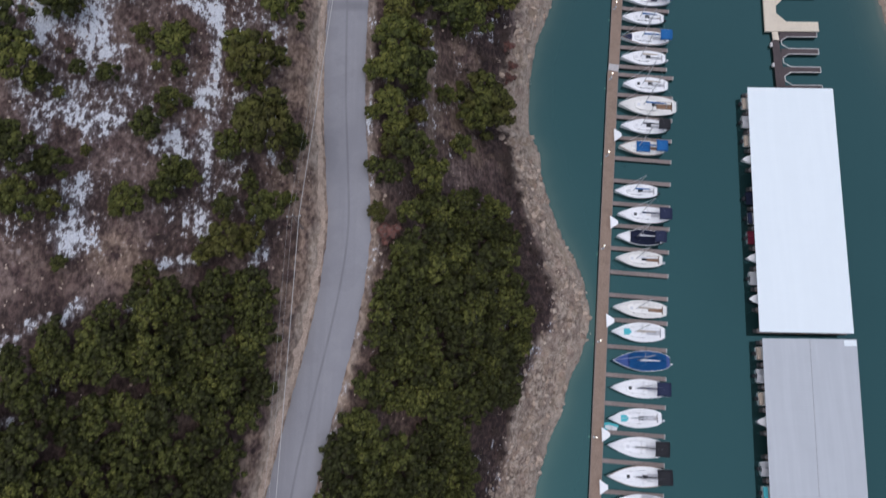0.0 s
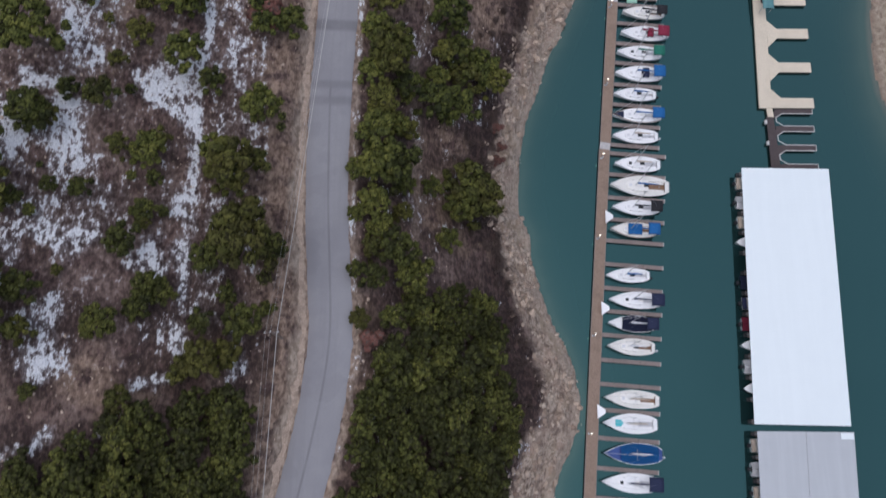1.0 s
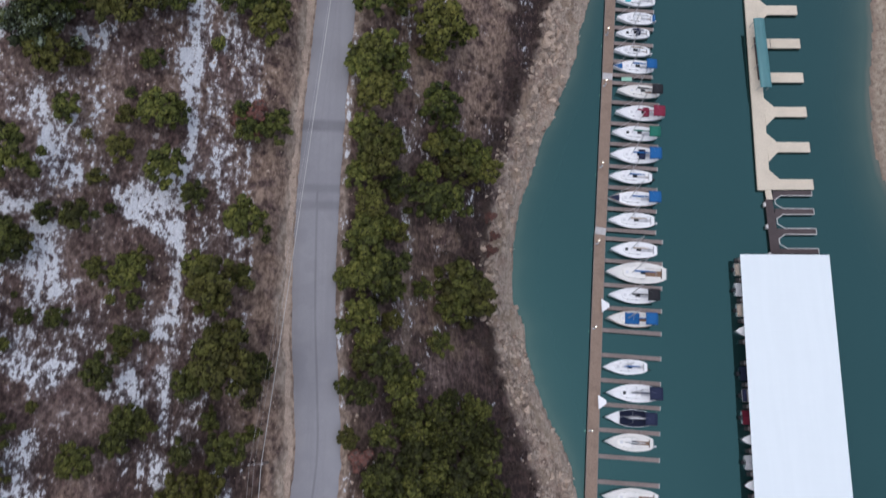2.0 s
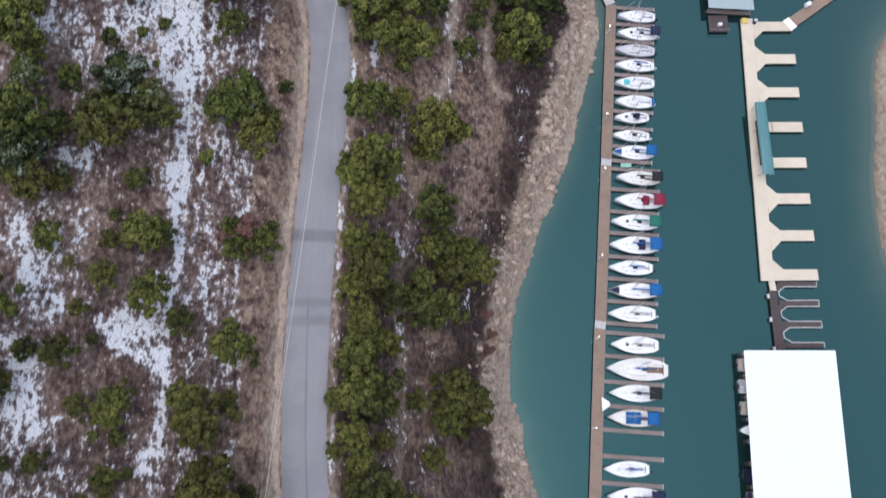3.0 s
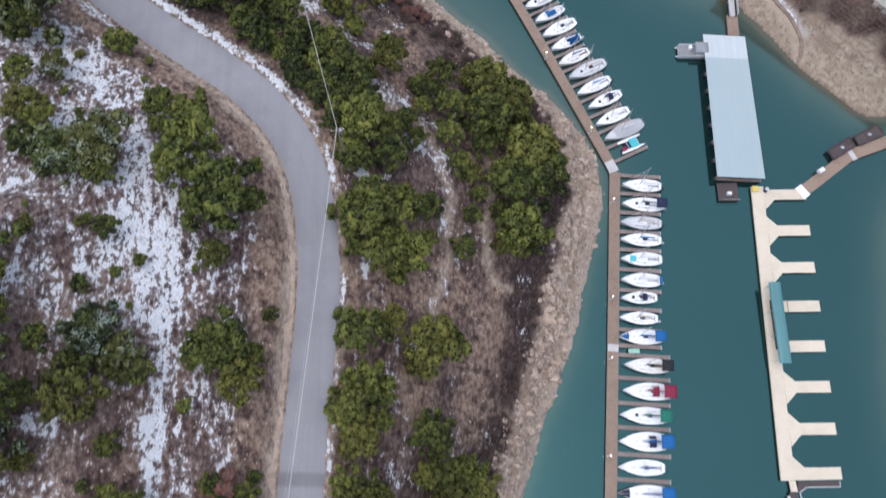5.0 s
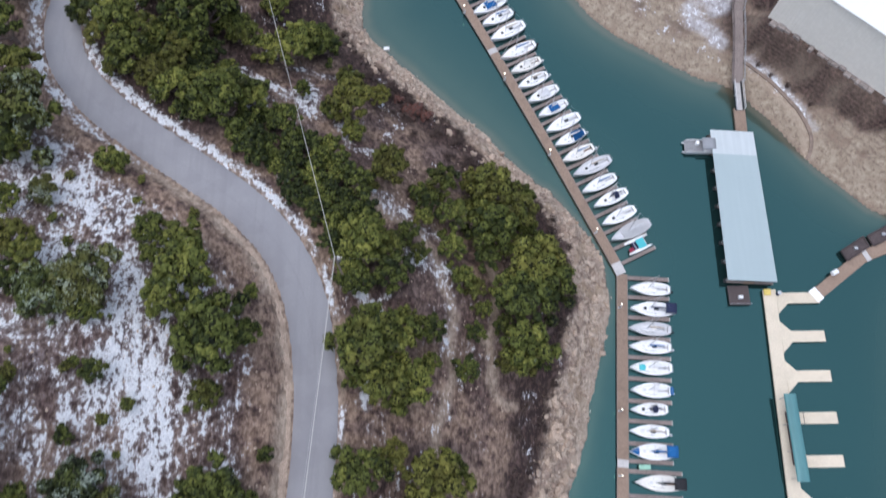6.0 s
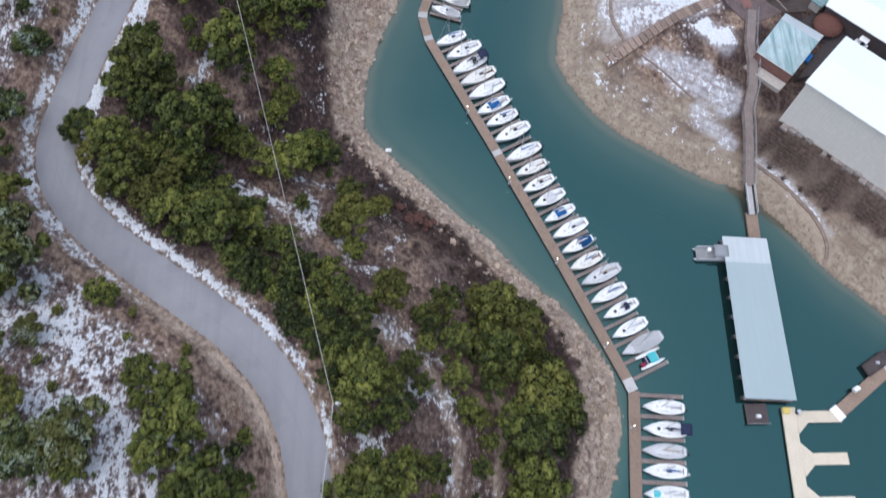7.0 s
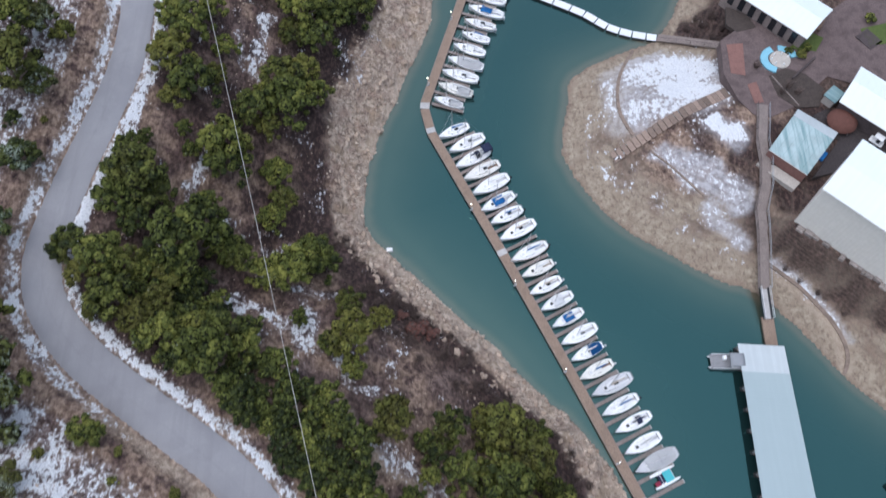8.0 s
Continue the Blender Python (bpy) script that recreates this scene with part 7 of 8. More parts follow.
wood_mesh.vertices.add(len(tv)), wood_mesh.loops.add(tf.size), wood_mesh.polygons.add(len(tf))
wood_mesh.vertices.foreach_set("co", tv.astype(np.float32).ravel())
wood_mesh.loops.foreach_set("vertex_index", tf.astype(np.int32).ravel())
wood_mesh.polygons.foreach_set("loop_start", np.arange(0, tf.size, 3, dtype=np.int32))
for mat in (JUNIPER, INNER_SHADE, BARK):
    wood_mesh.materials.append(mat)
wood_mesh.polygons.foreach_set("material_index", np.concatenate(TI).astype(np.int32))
wood_mesh.update(calc_edges=True)
wood_mesh.attributes.new("tone", "FLOAT", "POINT").data.foreach_set("value", np.concatenate(TT).astype(np.float32))
tagged(new("juniper_woods", wood_mesh), "dense olive-green juniper woods covering the slope", "woods", kind="stuff")


# ---- undergrowth, stones and rubble ----
def scatter_mesh(name, mats, spots, shape, label, category):
    """Joins one small shape, turned and sized at random, over many spots of (x, y, size)."""
    r = np.random.RandomState(len(name) * 7)
    base_v, base_f = shape
    n = len(spots)
    P = np.array(spots)
    z = field("z", P[:, 0], P[:, 1])
    ang, s = r.uniform(0, math.tau, n), P[:, 2]
    jit = 1 + 0.28 * r.randn(n, len(base_v), 1)
    v = base_v[None] * jit * s[:, None, None] * np.stack([r.uniform(0.7, 1.3, n), r.uniform(0.7, 1.3, n), r.uniform(0.45, 0.9, n)], -1)[:, None, :]
    c, q = np.cos(ang)[:, None], np.sin(ang)[:, None]
    x, y = v[..., 0] * c - v[..., 1] * q, v[..., 0] * q + v[..., 1] * c
    v = np.stack([x + P[:, :1], y + P[:, 1:2], v[..., 2] + z[:, None]], -1).reshape(-1, 3)
    f = (base_f[None] + (np.arange(n) * len(base_v))[:, None, None]).reshape(-1, 3)
    me = bpy.data.meshes.new(name)
    me.vertices.add(len(v)), me.loops.add(f.size), me.polygons.add(len(f))
    me.vertices.foreach_set("co", v.astype(np.float32).ravel())
    me.loops.foreach_set("vertex_index", f.astype(np.int32).ravel())
    me.polygons.foreach_set("loop_start", np.arange(0, f.size, 3, dtype=np.int32))
    me.materials.append(mats)
    me.update(calc_edges=True)
    return tagged(new(name, me), label, category, kind="stuff")


def spots_where(n, box4, test, size, seed):
    r = np.random.RandomState(seed)
    x, y = r.uniform(box4[0], box4[1], n), r.uniform(box4[2], box4[3], n)
    w, e, d = field("west", x, y), field("east", x, y), field("road", x, y)
    keep = test(x, y, w, e, d, r)
    s = r.uniform(size[0], size[1], n) ** 1.0 * r.uniform(0.5, 1, n)
    return np.stack([x, y, s], -1)[keep]


def tuft_shape(blades, seed, wide=0.05, lean=0.5):
    r = np.random.RandomState(seed)
    V, F = [], []
    for i in range(blades):
        a, l = r.uniform(0, math.tau), r.uniform(0.2, 1) * lean
        b = np.array([0.15 * r.randn(), 0.15 * r.randn(), -0.05])
        t = b + np.array([l * math.cos(a), l * math.sin(a), r.uniform(0.5, 1.0)])
        s = np.array([-math.sin(a), math.cos(a), 0]) * wide
        V += [b - s, b + s, t]
        F.append((3 * i, 3 * i + 1, 3 * i + 2))
    return np.array(V), np.array(F)


off_road = lambda d: np.abs(d) > 3.3
scatter_mesh("shore_rubble", RUBBLE, spots_where(60000, (-16, 36, -22, 232), lambda x, y, w, e, d, r: (w > -0.3) & (w < beach_width(y) + 1.0) & (d < -6) & (r.rand(len(x)) < 0.06 + 0.5 * smooth(soft_noise(x, y, 2.6, 31), 0.42, 0.75)), (0.08, 0.55), 3), ICO1, "broken pale limestone rubble along the waterline", "rubble")
scatter_mesh("slope_stones", LIMESTONE, spots_where(9000, (-62, 22, -16, 220), lambda x, y, w, e, d, r: (w > 9) & off_road(d) & (soft_noise(x, y, 6, 21) > 0.45), (0.06, 0.22), 4), ICO1, "loose pale stones on the hillside", "stones")
scatter_mesh("grass_tufts", STRAW, spots_where(15000, (-62, 20, -16, 220), lambda x, y, w, e, d, r: (w > 6) & off_road(d) & (soft_noise(x, y, 5, 22) > 0.4), (0.2, 0.5), 5), tuft_shape(9, 1), "dry straw-coloured grass tufts", "grass")
scatter_mesh("dead_weeds", TWIG, spots_where(26000, (-62, 26, -16, 225), lambda x, y, w, e, d, r: (w > 4.2) & off_road(d) & ((soft_noise(x, y, 4, 23) > 0.5) | (w < 9)), (0.25, 0.75), 6), tuft_shape(9, 2, 0.035, 0.8), "brown leafless weeds and twigs", "weeds")
scatter_mesh("bank_grass", STRAW, spots_where(2600, (24, 90, 128, 230), lambda x, y, w, e, d, r: (e > 1) & (soft_noise(x, y, 4, 24) > 0.4), (0.15, 0.4), 7), tuft_shape(8, 3), "dry grass on the far bank", "grass")


def shrub_mesh(seed, n=46, mat=TWIG):
    r = random.Random(seed)
    bm = bmesh.new()
    for i in range(n):
        a, l = r.uniform(0, math.tau), r.uniform(0.35, 1.0)
        m = Vector((0.5 * l * math.cos(a), 0.5 * l * math.sin(a), r.uniform(0.35, 0.8)))
        t = m + Vector((r.uniform(-0.35, 0.35), r.uniform(-0.35, 0.35), r.uniform(0.15, 0.5)))
        rod(bm, (0.05 * math.cos(a), 0.05 * math.sin(a), -0.1), m, 0.022, 0.014, 3)
        rod(bm, m, t, 0.014, 0.005, 3)
        rod(bm, m, m + Vector((r.uniform(-0.4, 0.4), r.uniform(-0.4, 0.4), r.uniform(0.0, 0.4))), 0.012, 0.004, 3)
    me = bpy.data.meshes.new("twig_tangle")
    bm.to_mesh(me)
    bm.free()
    me.materials.append(mat)
    return me


shrubs = [shrub_mesh(i) for i in range(3)]
red_shrub = crown_mesh("leaves", 1.0, 7, 60, 0.12, 77, (RUST, TWIG), 0.8)
shrub_rng = random.Random(9)
count = 0
while count < 290:
    x, y = shrub_rng.uniform(-14, 28), shrub_rng.uniform(-12, 205)
    w, e, d = (float(field(q, x, y)[0]) for q in ("west", "east", "road"))
    if not (float(beach_width(y)) < w < 16) or d > -5 or shrub_rng.random() > (1.35 - 0.11 * w):
        continue
    if any(math.hypot(x - a, y - b) < 0.7 * c for a, b, c in standing):
        continue
    count += 1
    k = shrub_rng.uniform(0.7, 1.7)
    s = anchor("bare_shrub", 0, 0, 0)
    s.matrix_basis = pose(x, y, ground_z(x, y) - 0.05, 0, 0, shrub_rng.uniform(0, 360)) @ Matrix.Diagonal((k, k, 0.9 * k, 1))
    t = new("twig_tangle", shrub_rng.choice(shrubs))
    t.parent = s
    tagged(s, "leafless brown shrub on the bank above the shore", "shrub", "bare shrubs")
for x, y, k in ((0.0, 147.4, 1.7), (2.1, 147.2, 1.2), (-2.6, 150.2, 0.9), (11.0, 57.5, 1.0), (11.5, 60.0, 0.9), (10.8, 62.8, 1.0), (-20.9, 68.9, 2.3), (-6.5, 26.8, 1.4)):
    s = anchor("rust_red_shrub", 0, 0, 0)
    s.matrix_basis = pose(x, y, ground_z(x, y) - 0.05, 0, 0, 40 * k) @ Matrix.Diagonal((k, k, k, 1))
    t, u = new("foliage", red_shrub), new("twig_tangle", shrubs[0])
    t.parent, u.parent = s, s
    tagged(s, "rust-red dried-out shrub among the junipers", "shrub", "red shrubs")

# larger boulders along the shore
rock_meshes = []
for i in range(4):
    r = np.random.RandomState(60 + i)
    v, f = ICO2
    lump = 1 + 0.22 * r.randn(len(v), 1)
    rock_meshes.append(pydata("boulder", v * lump * [1.05, 0.62, 0.6], f, [LIMESTONE]))
rock_rng = random.Random(21)
count = 0
while count < 270:
    x, y = rock_rng.uniform(-13, 33), rock_rng.uniform(-10, 205)
    if count < 40:
        x, y = rock_rng.gauss(20.5, 2.2), rock_rng.gauss(91, 9)
    w, e, d = (float(field(q, x, y)[0]) for q in ("west", "east", "road"))
    if 0.3 < w < 6.5:
        count += 1
        k = rock_rng.uniform(0.25, 0.75) if count > 14 else rock_rng.uniform(0.7, 1.1)
        b = new("boulder", rock_rng.choice(rock_meshes))
        b.matrix_basis = pose(x, y, ground_z(x, y) + 0.1 * k, rock_rng.uniform(-20, 20), rock_rng.uniform(-20, 20), rock_rng.uniform(0, 360)) @ Matrix.Diagonal((k, k, k, 1))
        tagged(b, "pale limestone boulder lying on the shore", "boulder", "shore boulders")


# ---- power line ----
def utility_pole(x, y, top, rz, transformer=True):
    p = anchor("utility_pole", x, y, ground_z(x, y), rz)
    h = top - ground_z(x, y)
    part("pole", rod(bmesh.new(), (0, 0, -0.5), (0, 0, h), 0.17, 0.11, 8), worn("weathered_pole_wood", (0.22, 0.17, 0.14), (0.34, 0.28, 0.24), 2, 0.9), p)
    part("crossarm", boxed(-0.85, -0.05, h - 0.75, 0.85, 0.05, h - 0.63, bevel=0.01), FINGER, p, "pale crossarm")
    for q in (-0.78, 0.0, 0.78):
        part("insulator", rods([((q, 0, h - 0.6 if q else h), (q, 0, h - 0.4 if q else h + 0.2))], 0.06), GEL[2], p)
    if transformer:
        part("transformer", rod(bmesh.new(), (0.3, 0.25, h - 2.2), (0.3, 0.25, h - 1.2), 0.24, 0.24, 10), STEEL, p)
    tagged(p, "weathered wooden utility pole beside the road", "utility pole", "power line")


def wire(a, b, sag, r=0.045):
    a, b = Vector(a), Vector(b)
    pts = [a.lerp(b, i / 16) - Vector((0, 0, 4 * sag * (i / 16) * (1 - i / 16))) for i in range(17)]
    bm = bmesh.new()
    loft(bm, [[(p.x + r, p.y, p.z), (p.x, p.y, p.z + r), (p.x - r, p.y, p.z), (p.x, p.y, p.z - r)] for p in pts], True)
    ob = link_mesh("power_wire", bm, EDGE)
    tagged(ob, "thin pale power wire strung between poles", "wire", "power line")


utility_pole(-8.4, 113.2, 32.5, 10)
utility_pole(-17.05, 26.6, 32.7, 4, False)
utility_pole(-19.3, -60.0, 33.4, 2, False)
# a bright cable on the road side and two thin wires beside it, from pole to pole
for at_bend, at_mid, at_south, r in ((0.0, 0.65, 0.6, 0.034), (-0.06, -0.12, -0.1, 0.008), (-0.12, -0.65, -0.7, 0.009)):
    wire((-8.4 + at_bend, 113.2, 32.5), (-17.05 + at_mid, 26.6, 32.3), 0.7 if r > 0.02 else 2.0, r)
    wire((-17.05 + at_mid, 26.6, 32.3), (-19.3 + at_south, -60.0, 33.0), 0.7, r)
wire((-8.4, 113.2, 32.5), (-38.0, 222.0, 40.0), 1.2, 0.034)
wire((-8.4, 113.2, 31.9), (4.0, 116.2, 22.0), 0.2, 0.012)
fallen = link_mesh("fallen_plank", boxed(-0.11, -1.4, -0.05, 0.11, 1.4, 0.05), EDGE)
fallen.matrix_basis = pose(-1.9, 116.4, ground_z(-1.9, 116.4) + 2.2, 12, 0, 18)
tagged(fallen, "pale weathered plank lodged among the bushes", "plank")


# ---- the far bank: gangway, paths, terrace and buildings ----
def path3d(name, pts, half, thick, mat, parent, label=""):
    """A walkway that climbs along points in space."""
    P = [Vector(p) for p in pts]
    bm = bmesh.new()
    rings = []
    for i, p in enumerate(P):
        d = P[min(i + 1, len(P) - 1)] - P[max(i - 1, 0)]
        n = Vector((-d.y, d.x, 0)).normalized() * half
        rings.append([p + n, p - n, p - n - Vector((0, 0, thick)), p + n - Vector((0, 0, thick))])
    vs = loft(bm, rings, True)
    bm.faces.new(vs[0][::-1]), bm.faces.new(vs[-1])
    bmesh.ops.recalc_face_normals(bm, faces=bm.faces[:])
    return part(name, bm, mat, parent, label)


def railing(pts, side, half, parent, mat, h=1.0):
    P = [Vector(p) for p in pts]
    edge = []
    for i, p in enumerate(P):
        d = P[min(i + 1, len(P) - 1)] - P[max(i - 1, 0)]
        edge.append(p + Vector((-d.y, d.x, 0)).normalized() * half * side)
    up = Vector((0, 0, h))
    for name, k, r in (("top_rail", 1.0, 0.05), ("middle_rail", 0.5, 0.03)):
        bm = bmesh.new()
        loft(bm, [[p + up * k + Vector(q) for q in ((r, 0, 0), (0, 0, r), (-r, 0, 0), (0, 0, -r))] for p in edge], True)
        part(name, bm, mat, parent)
    for a, b in zip(edge[:-1], edge[1:]):
        n = max(1, int((b - a).length / 2))
        for i in range(n):
            q = a.lerp(b, i / n)
            part("rail_post", rod(bmesh.new(), q, q + up, 0.04, 0.04, 4), mat, parent)


def gz(x, y, up=0.0):
    return (x, y, ground_z(x, y) + up)


def gangway():
    g = anchor("gangway", 0, 0, 0)
    path3d("float_deck", [(58.0, 145.6, 0.62), (58.2, 150.6, 0.62)], 1.0, 0.4, DECK, g, "brown landing float")
    path3d("ramp", [(58.2, 150.2, 0.8), (58.1, 155.4, 1.7)], 0.5, 0.15, PLATE, g, "pale metal ramp")
    for s in (-0.64, 0.64):
        path3d("side_truss", [(58.2 + s, 150.2, 1.0), (58.1 + s, 155.4, 1.9)], 0.13, 0.4, SMOKED, g, "dark side frame")
    for s in (-1, 1):
        railing([(58.2, 150.2, 0.8), (58.1, 155.4, 1.7)], s, 0.75, g, GEL[2])
    tagged(g, "brown float and metal gangway leading up to the bank", "gangway")
    w = anchor("boardwalk", 0, 0, 0)
    pts = [(58.1, 155.2, 1.75), (58.5, 159, 2.4), gz(58.8, 163, 0.8), gz(58.65, 165.5, 0.85), gz(58.6, 168, 0.8), gz(59.0, 170, 0.75), gz(59.6, 172, 0.55), gz(59.9, 176, 0.5), gz(59.8, 180, 0.45), gz(60.6, 184, 0.4), gz(61.2, 187.2, 0.3)]
    path3d("deck", pts, 0.95, 0.2, FINGER, w)
    for s in (-1, 1):
        railing(pts, s, 1.0, w, DARKWOOD if s > 0 else STEEL)
    for p in pts[1:]:
        part("pile", rods([((p[0], p[1], p[2] - 2.0), (p[0], p[1], p[2] - 0.2))], 0.12), DARKWOOD, w)
    tagged(w, "weathered boardwalk with handrails climbing the bank", "boardwalk")


def slope_stair():
    s = anchor("stranded_dock", 0, 0, 0)
    a, b = Vector((35.2, 180.6, 0)), Vector((56.0, 190.8, 0))
    n = 23
    d = (b - a).normalized()
    rz = math.degrees(math.atan2(d.y, d.x))
    L = (b - a).length / n
    first = None
    for i in range(n):
        p = a.lerp(b, (i + 0.5) / n)
        z = ground_z(p.x, p.y) + 0.45
        tilt = math.degrees(math.atan2(ground_z(*(p + d * 1.5)[:2]) - ground_z(*(p - d * 1.5)[:2]), 3.0))
        m = pose(p.x, p.y, z, 0, -tilt, rz)
        if first is None:
            first = part("plank_panel", boxed(-L / 2 + 0.03, -1.05, -0.12, L / 2 - 0.03, 1.05, 0.0, bevel=0.02), worn("mixed_brown_planks", (0.185, 0.132, 0.105), (0.35, 0.265, 0.215), 2, 0.9, spread=0.35), s)
            first.matrix_basis = m
        else:
            share(first, s, m)
    for k in (0.1, 0.35, 0.6, 0.85):
        p = a.lerp(b, k)
        part("pile", rods([(gz(p.x, p.y, -0.3), gz(p.x, p.y, 0.4))], 0.15), DARKWOOD, s)
    tagged(s, "striped plank dock stranded on the dry bank", "dock")
    t = anchor("plank_heap", *gz(36.6, 181.4), 20)
    for i in range(7):
        pl = part("plank", boxed(-1.1, -0.1, 0, 1.1, 0.1, 0.06), SNOW if i % 2 else DARKWOOD, t)
        pl.matrix_basis = pose(0.1 * i - 0.4, 0.15 * i - 0.5, 0.06 * i + 0.05, 0, 4 * i - 10, 25 * i)
    tagged(t, "heap of snowy broken planks at the dock's end", "planks")
    r = anchor("retaining_kerb", 0, 0, 0)
    line = [(41.8, 180.5), (46.3, 175.8), (49.9, 171.8)]
    path3d("kerb", [gz(x, y, 0.2) for x, y in rounded(line, 4)], 0.14, 0.6, LEDGE, r)
    tagged(r, "low weathered stone kerb with snow lying against it", "kerb")
    for line2 in ([(42.6, 206.5), (39.5, 201.0), (37.7, 195.2), (37.5, 189.9), (39.0, 184.2)], BERM):
        k = anchor("stone_terrace_edge", 0, 0, 0)
        path3d("ledge", [gz(x, y, 0.16) for x, y in rounded(line2, 3)], 0.3, 0.7, LEDGE, k)
        tagged(k, "low weathered ledge running along the bank", "ledge")


def snow_walk():
    w = anchor("floating_footbridge", 0, 0, 0)
    pts = rounded([(8, 231), (18, 224.5), (27.8, 219.1), (33.8, 215.7), (38, 212.3), (42.8, 210.3), (47.6, 209.2)], 2)
    for a, b in zip(pts[:-1], pts[1:]):
        d = Vector((b[0] - a[0], b[1] - a[1]))
        q = d.normalized() * 0.12
        f = slab_part("float_section", [(a[0] + q.x, a[1] + q.y), (b[0] - q.x, b[1] - q.y)], 0.85, -0.1, 0.5, FLOAT, w, "dark float section")
        slab_part("snow_cover", [(a[0] + q.x, a[1] + q.y), (b[0] - q.x, b[1] - q.y)], 0.8, 0.504, 0.6, SNOW, f, "snow lying on the deck")
    up = [(47.6, 209.2, 0.8), gz(51, 207.6, 0.8), gz(55.5, 205.2, 0.7), gz(60, 202.8, 0.5)]
    path3d("bridge_deck", up, 0.85, 0.25, FINGER, w)
    for s in (-1, 1):
        railing(up, s, 0.85, w, DARKWOOD)
    tagged(w, "snow-covered floating footbridge curving across the cove", "footbridge")


def gable_house(name, corners, eave, rise, split, mats, wall, base, label, category, inset=0.05):
    """corners: the near eave from left to right, then the far eave from right to left; split: where the ridge lies between."""
    a, b, c, d = [Vector((*p, 0)) for p in corners]
    h = anchor(name, *((a + c) / 2)[:2], base)
    o = (a + c) / 2
    loc = lambda v, z: (v.x - o.x, v.y - o.y, z - base)
    r0, r1 = a.lerp(d, split), b.lerp(c, split)
    for nm, q, m in (("roof_slope", ((a, eave), (b, eave), (r1, eave + rise), (r0, eave + rise)), mats[0]), ("roof_slope", ((r0, eave + rise), (r1, eave + rise), (c, eave), (d, eave)), mats[1])):
        bm = bmesh.new()
        n = max(2, int((q[1][0] - q[0][0]).length / 1.2))
        us = sorted({0.0, 1.0, *((i + e) / n for i in range(1, n) for e in (-0.04, -0.02, 0.02, 0.04))})
        rings = []
        for u in us:
            k = 0.04 if 0.02 < u < 0.98 and abs(u * n - round(u * n)) < 0.025 else 0.0
            p, s = q[0][0].lerp(q[1][0], u), q[3][0].lerp(q[2][0], u)
            rings.append([loc(p, q[0][1] + k), loc(s, q[2][1] + k), loc(s, q[2][1] - 0.18), loc(p, q[0][1] - 0.18)])
        vs = loft(bm, rings, True)
        bm.faces.new(vs[0][::-1]), bm.faces.new(vs[-1])
        bmesh.ops.recalc_face_normals(bm, faces=bm.faces[:])
        part(nm, bm, m, h)
    ins = [p.lerp(o, inset) for p in (a, b, c, d)]
    i0, i1 = r0.lerp(r1, 0.03), r1.lerp(r0, 0.03)
    for k, (p, q) in enumerate(((0, 1), (1, 2), (2, 3), (3, 0))):
        p, q = ins[p], ins[q]
        top = [(p, eave - 0.22), (q, eave - 0.22)]
        if k in (1, 3):
            top.insert(1, ((i1 if k == 1 else i0), eave + rise - 0.25))
        n = Vector((-(q - p).y, (q - p).x, 0)).normalized() * 0.18
        bm = bmesh.new()
        f = [bm.verts.new(loc(v, z)) for v, z in [(p, base - 1.5), *top, (q, base - 1.5)]]
        g = [bm.verts.new((v.co.x + n.x, v.co.y + n.y, v.co.z)) for v in f]
        bm.faces.new(f), bm.faces.new(g[::-1])
        for j in range(len(f)):
            bm.faces.new((f[j], f[(j + 1) % len(f)], g[(j + 1) % len(f)], g[j]))
        bmesh.ops.recalc_face_normals(bm, faces=bm.faces[:])
        part("wall", bm, wall, h)
    part("gutter", rods([(loc(a, eave - 0.08), loc(b, eave - 0.08))], 0.09, 6), EDGE, h)
    return tagged(h, label, category)


def wall_panels(house, pts, count, mat, z0, z1, name="window"):
    """Evenly spaced panels set proud of a wall that runs between two points."""
    a, b = Vector((*pts[0], 0)), Vector((*pts[1], 0))
    o = house.matrix_basis.translation
    for i in range(count):
        p, q = a.lerp(b, (i + 0.25) / count), a.lerp(b, (i + 0.75) / count)
        n = Vector(((q - p).y, -(q - p).x, 0)).normalized() * 0.06
        w = [(v.x - o.x, v.y - o.y) for v in (p, p + n, q + n, q)]
        part(name, prism(w, z0 - o.z, z1 - o.z), mat, house)


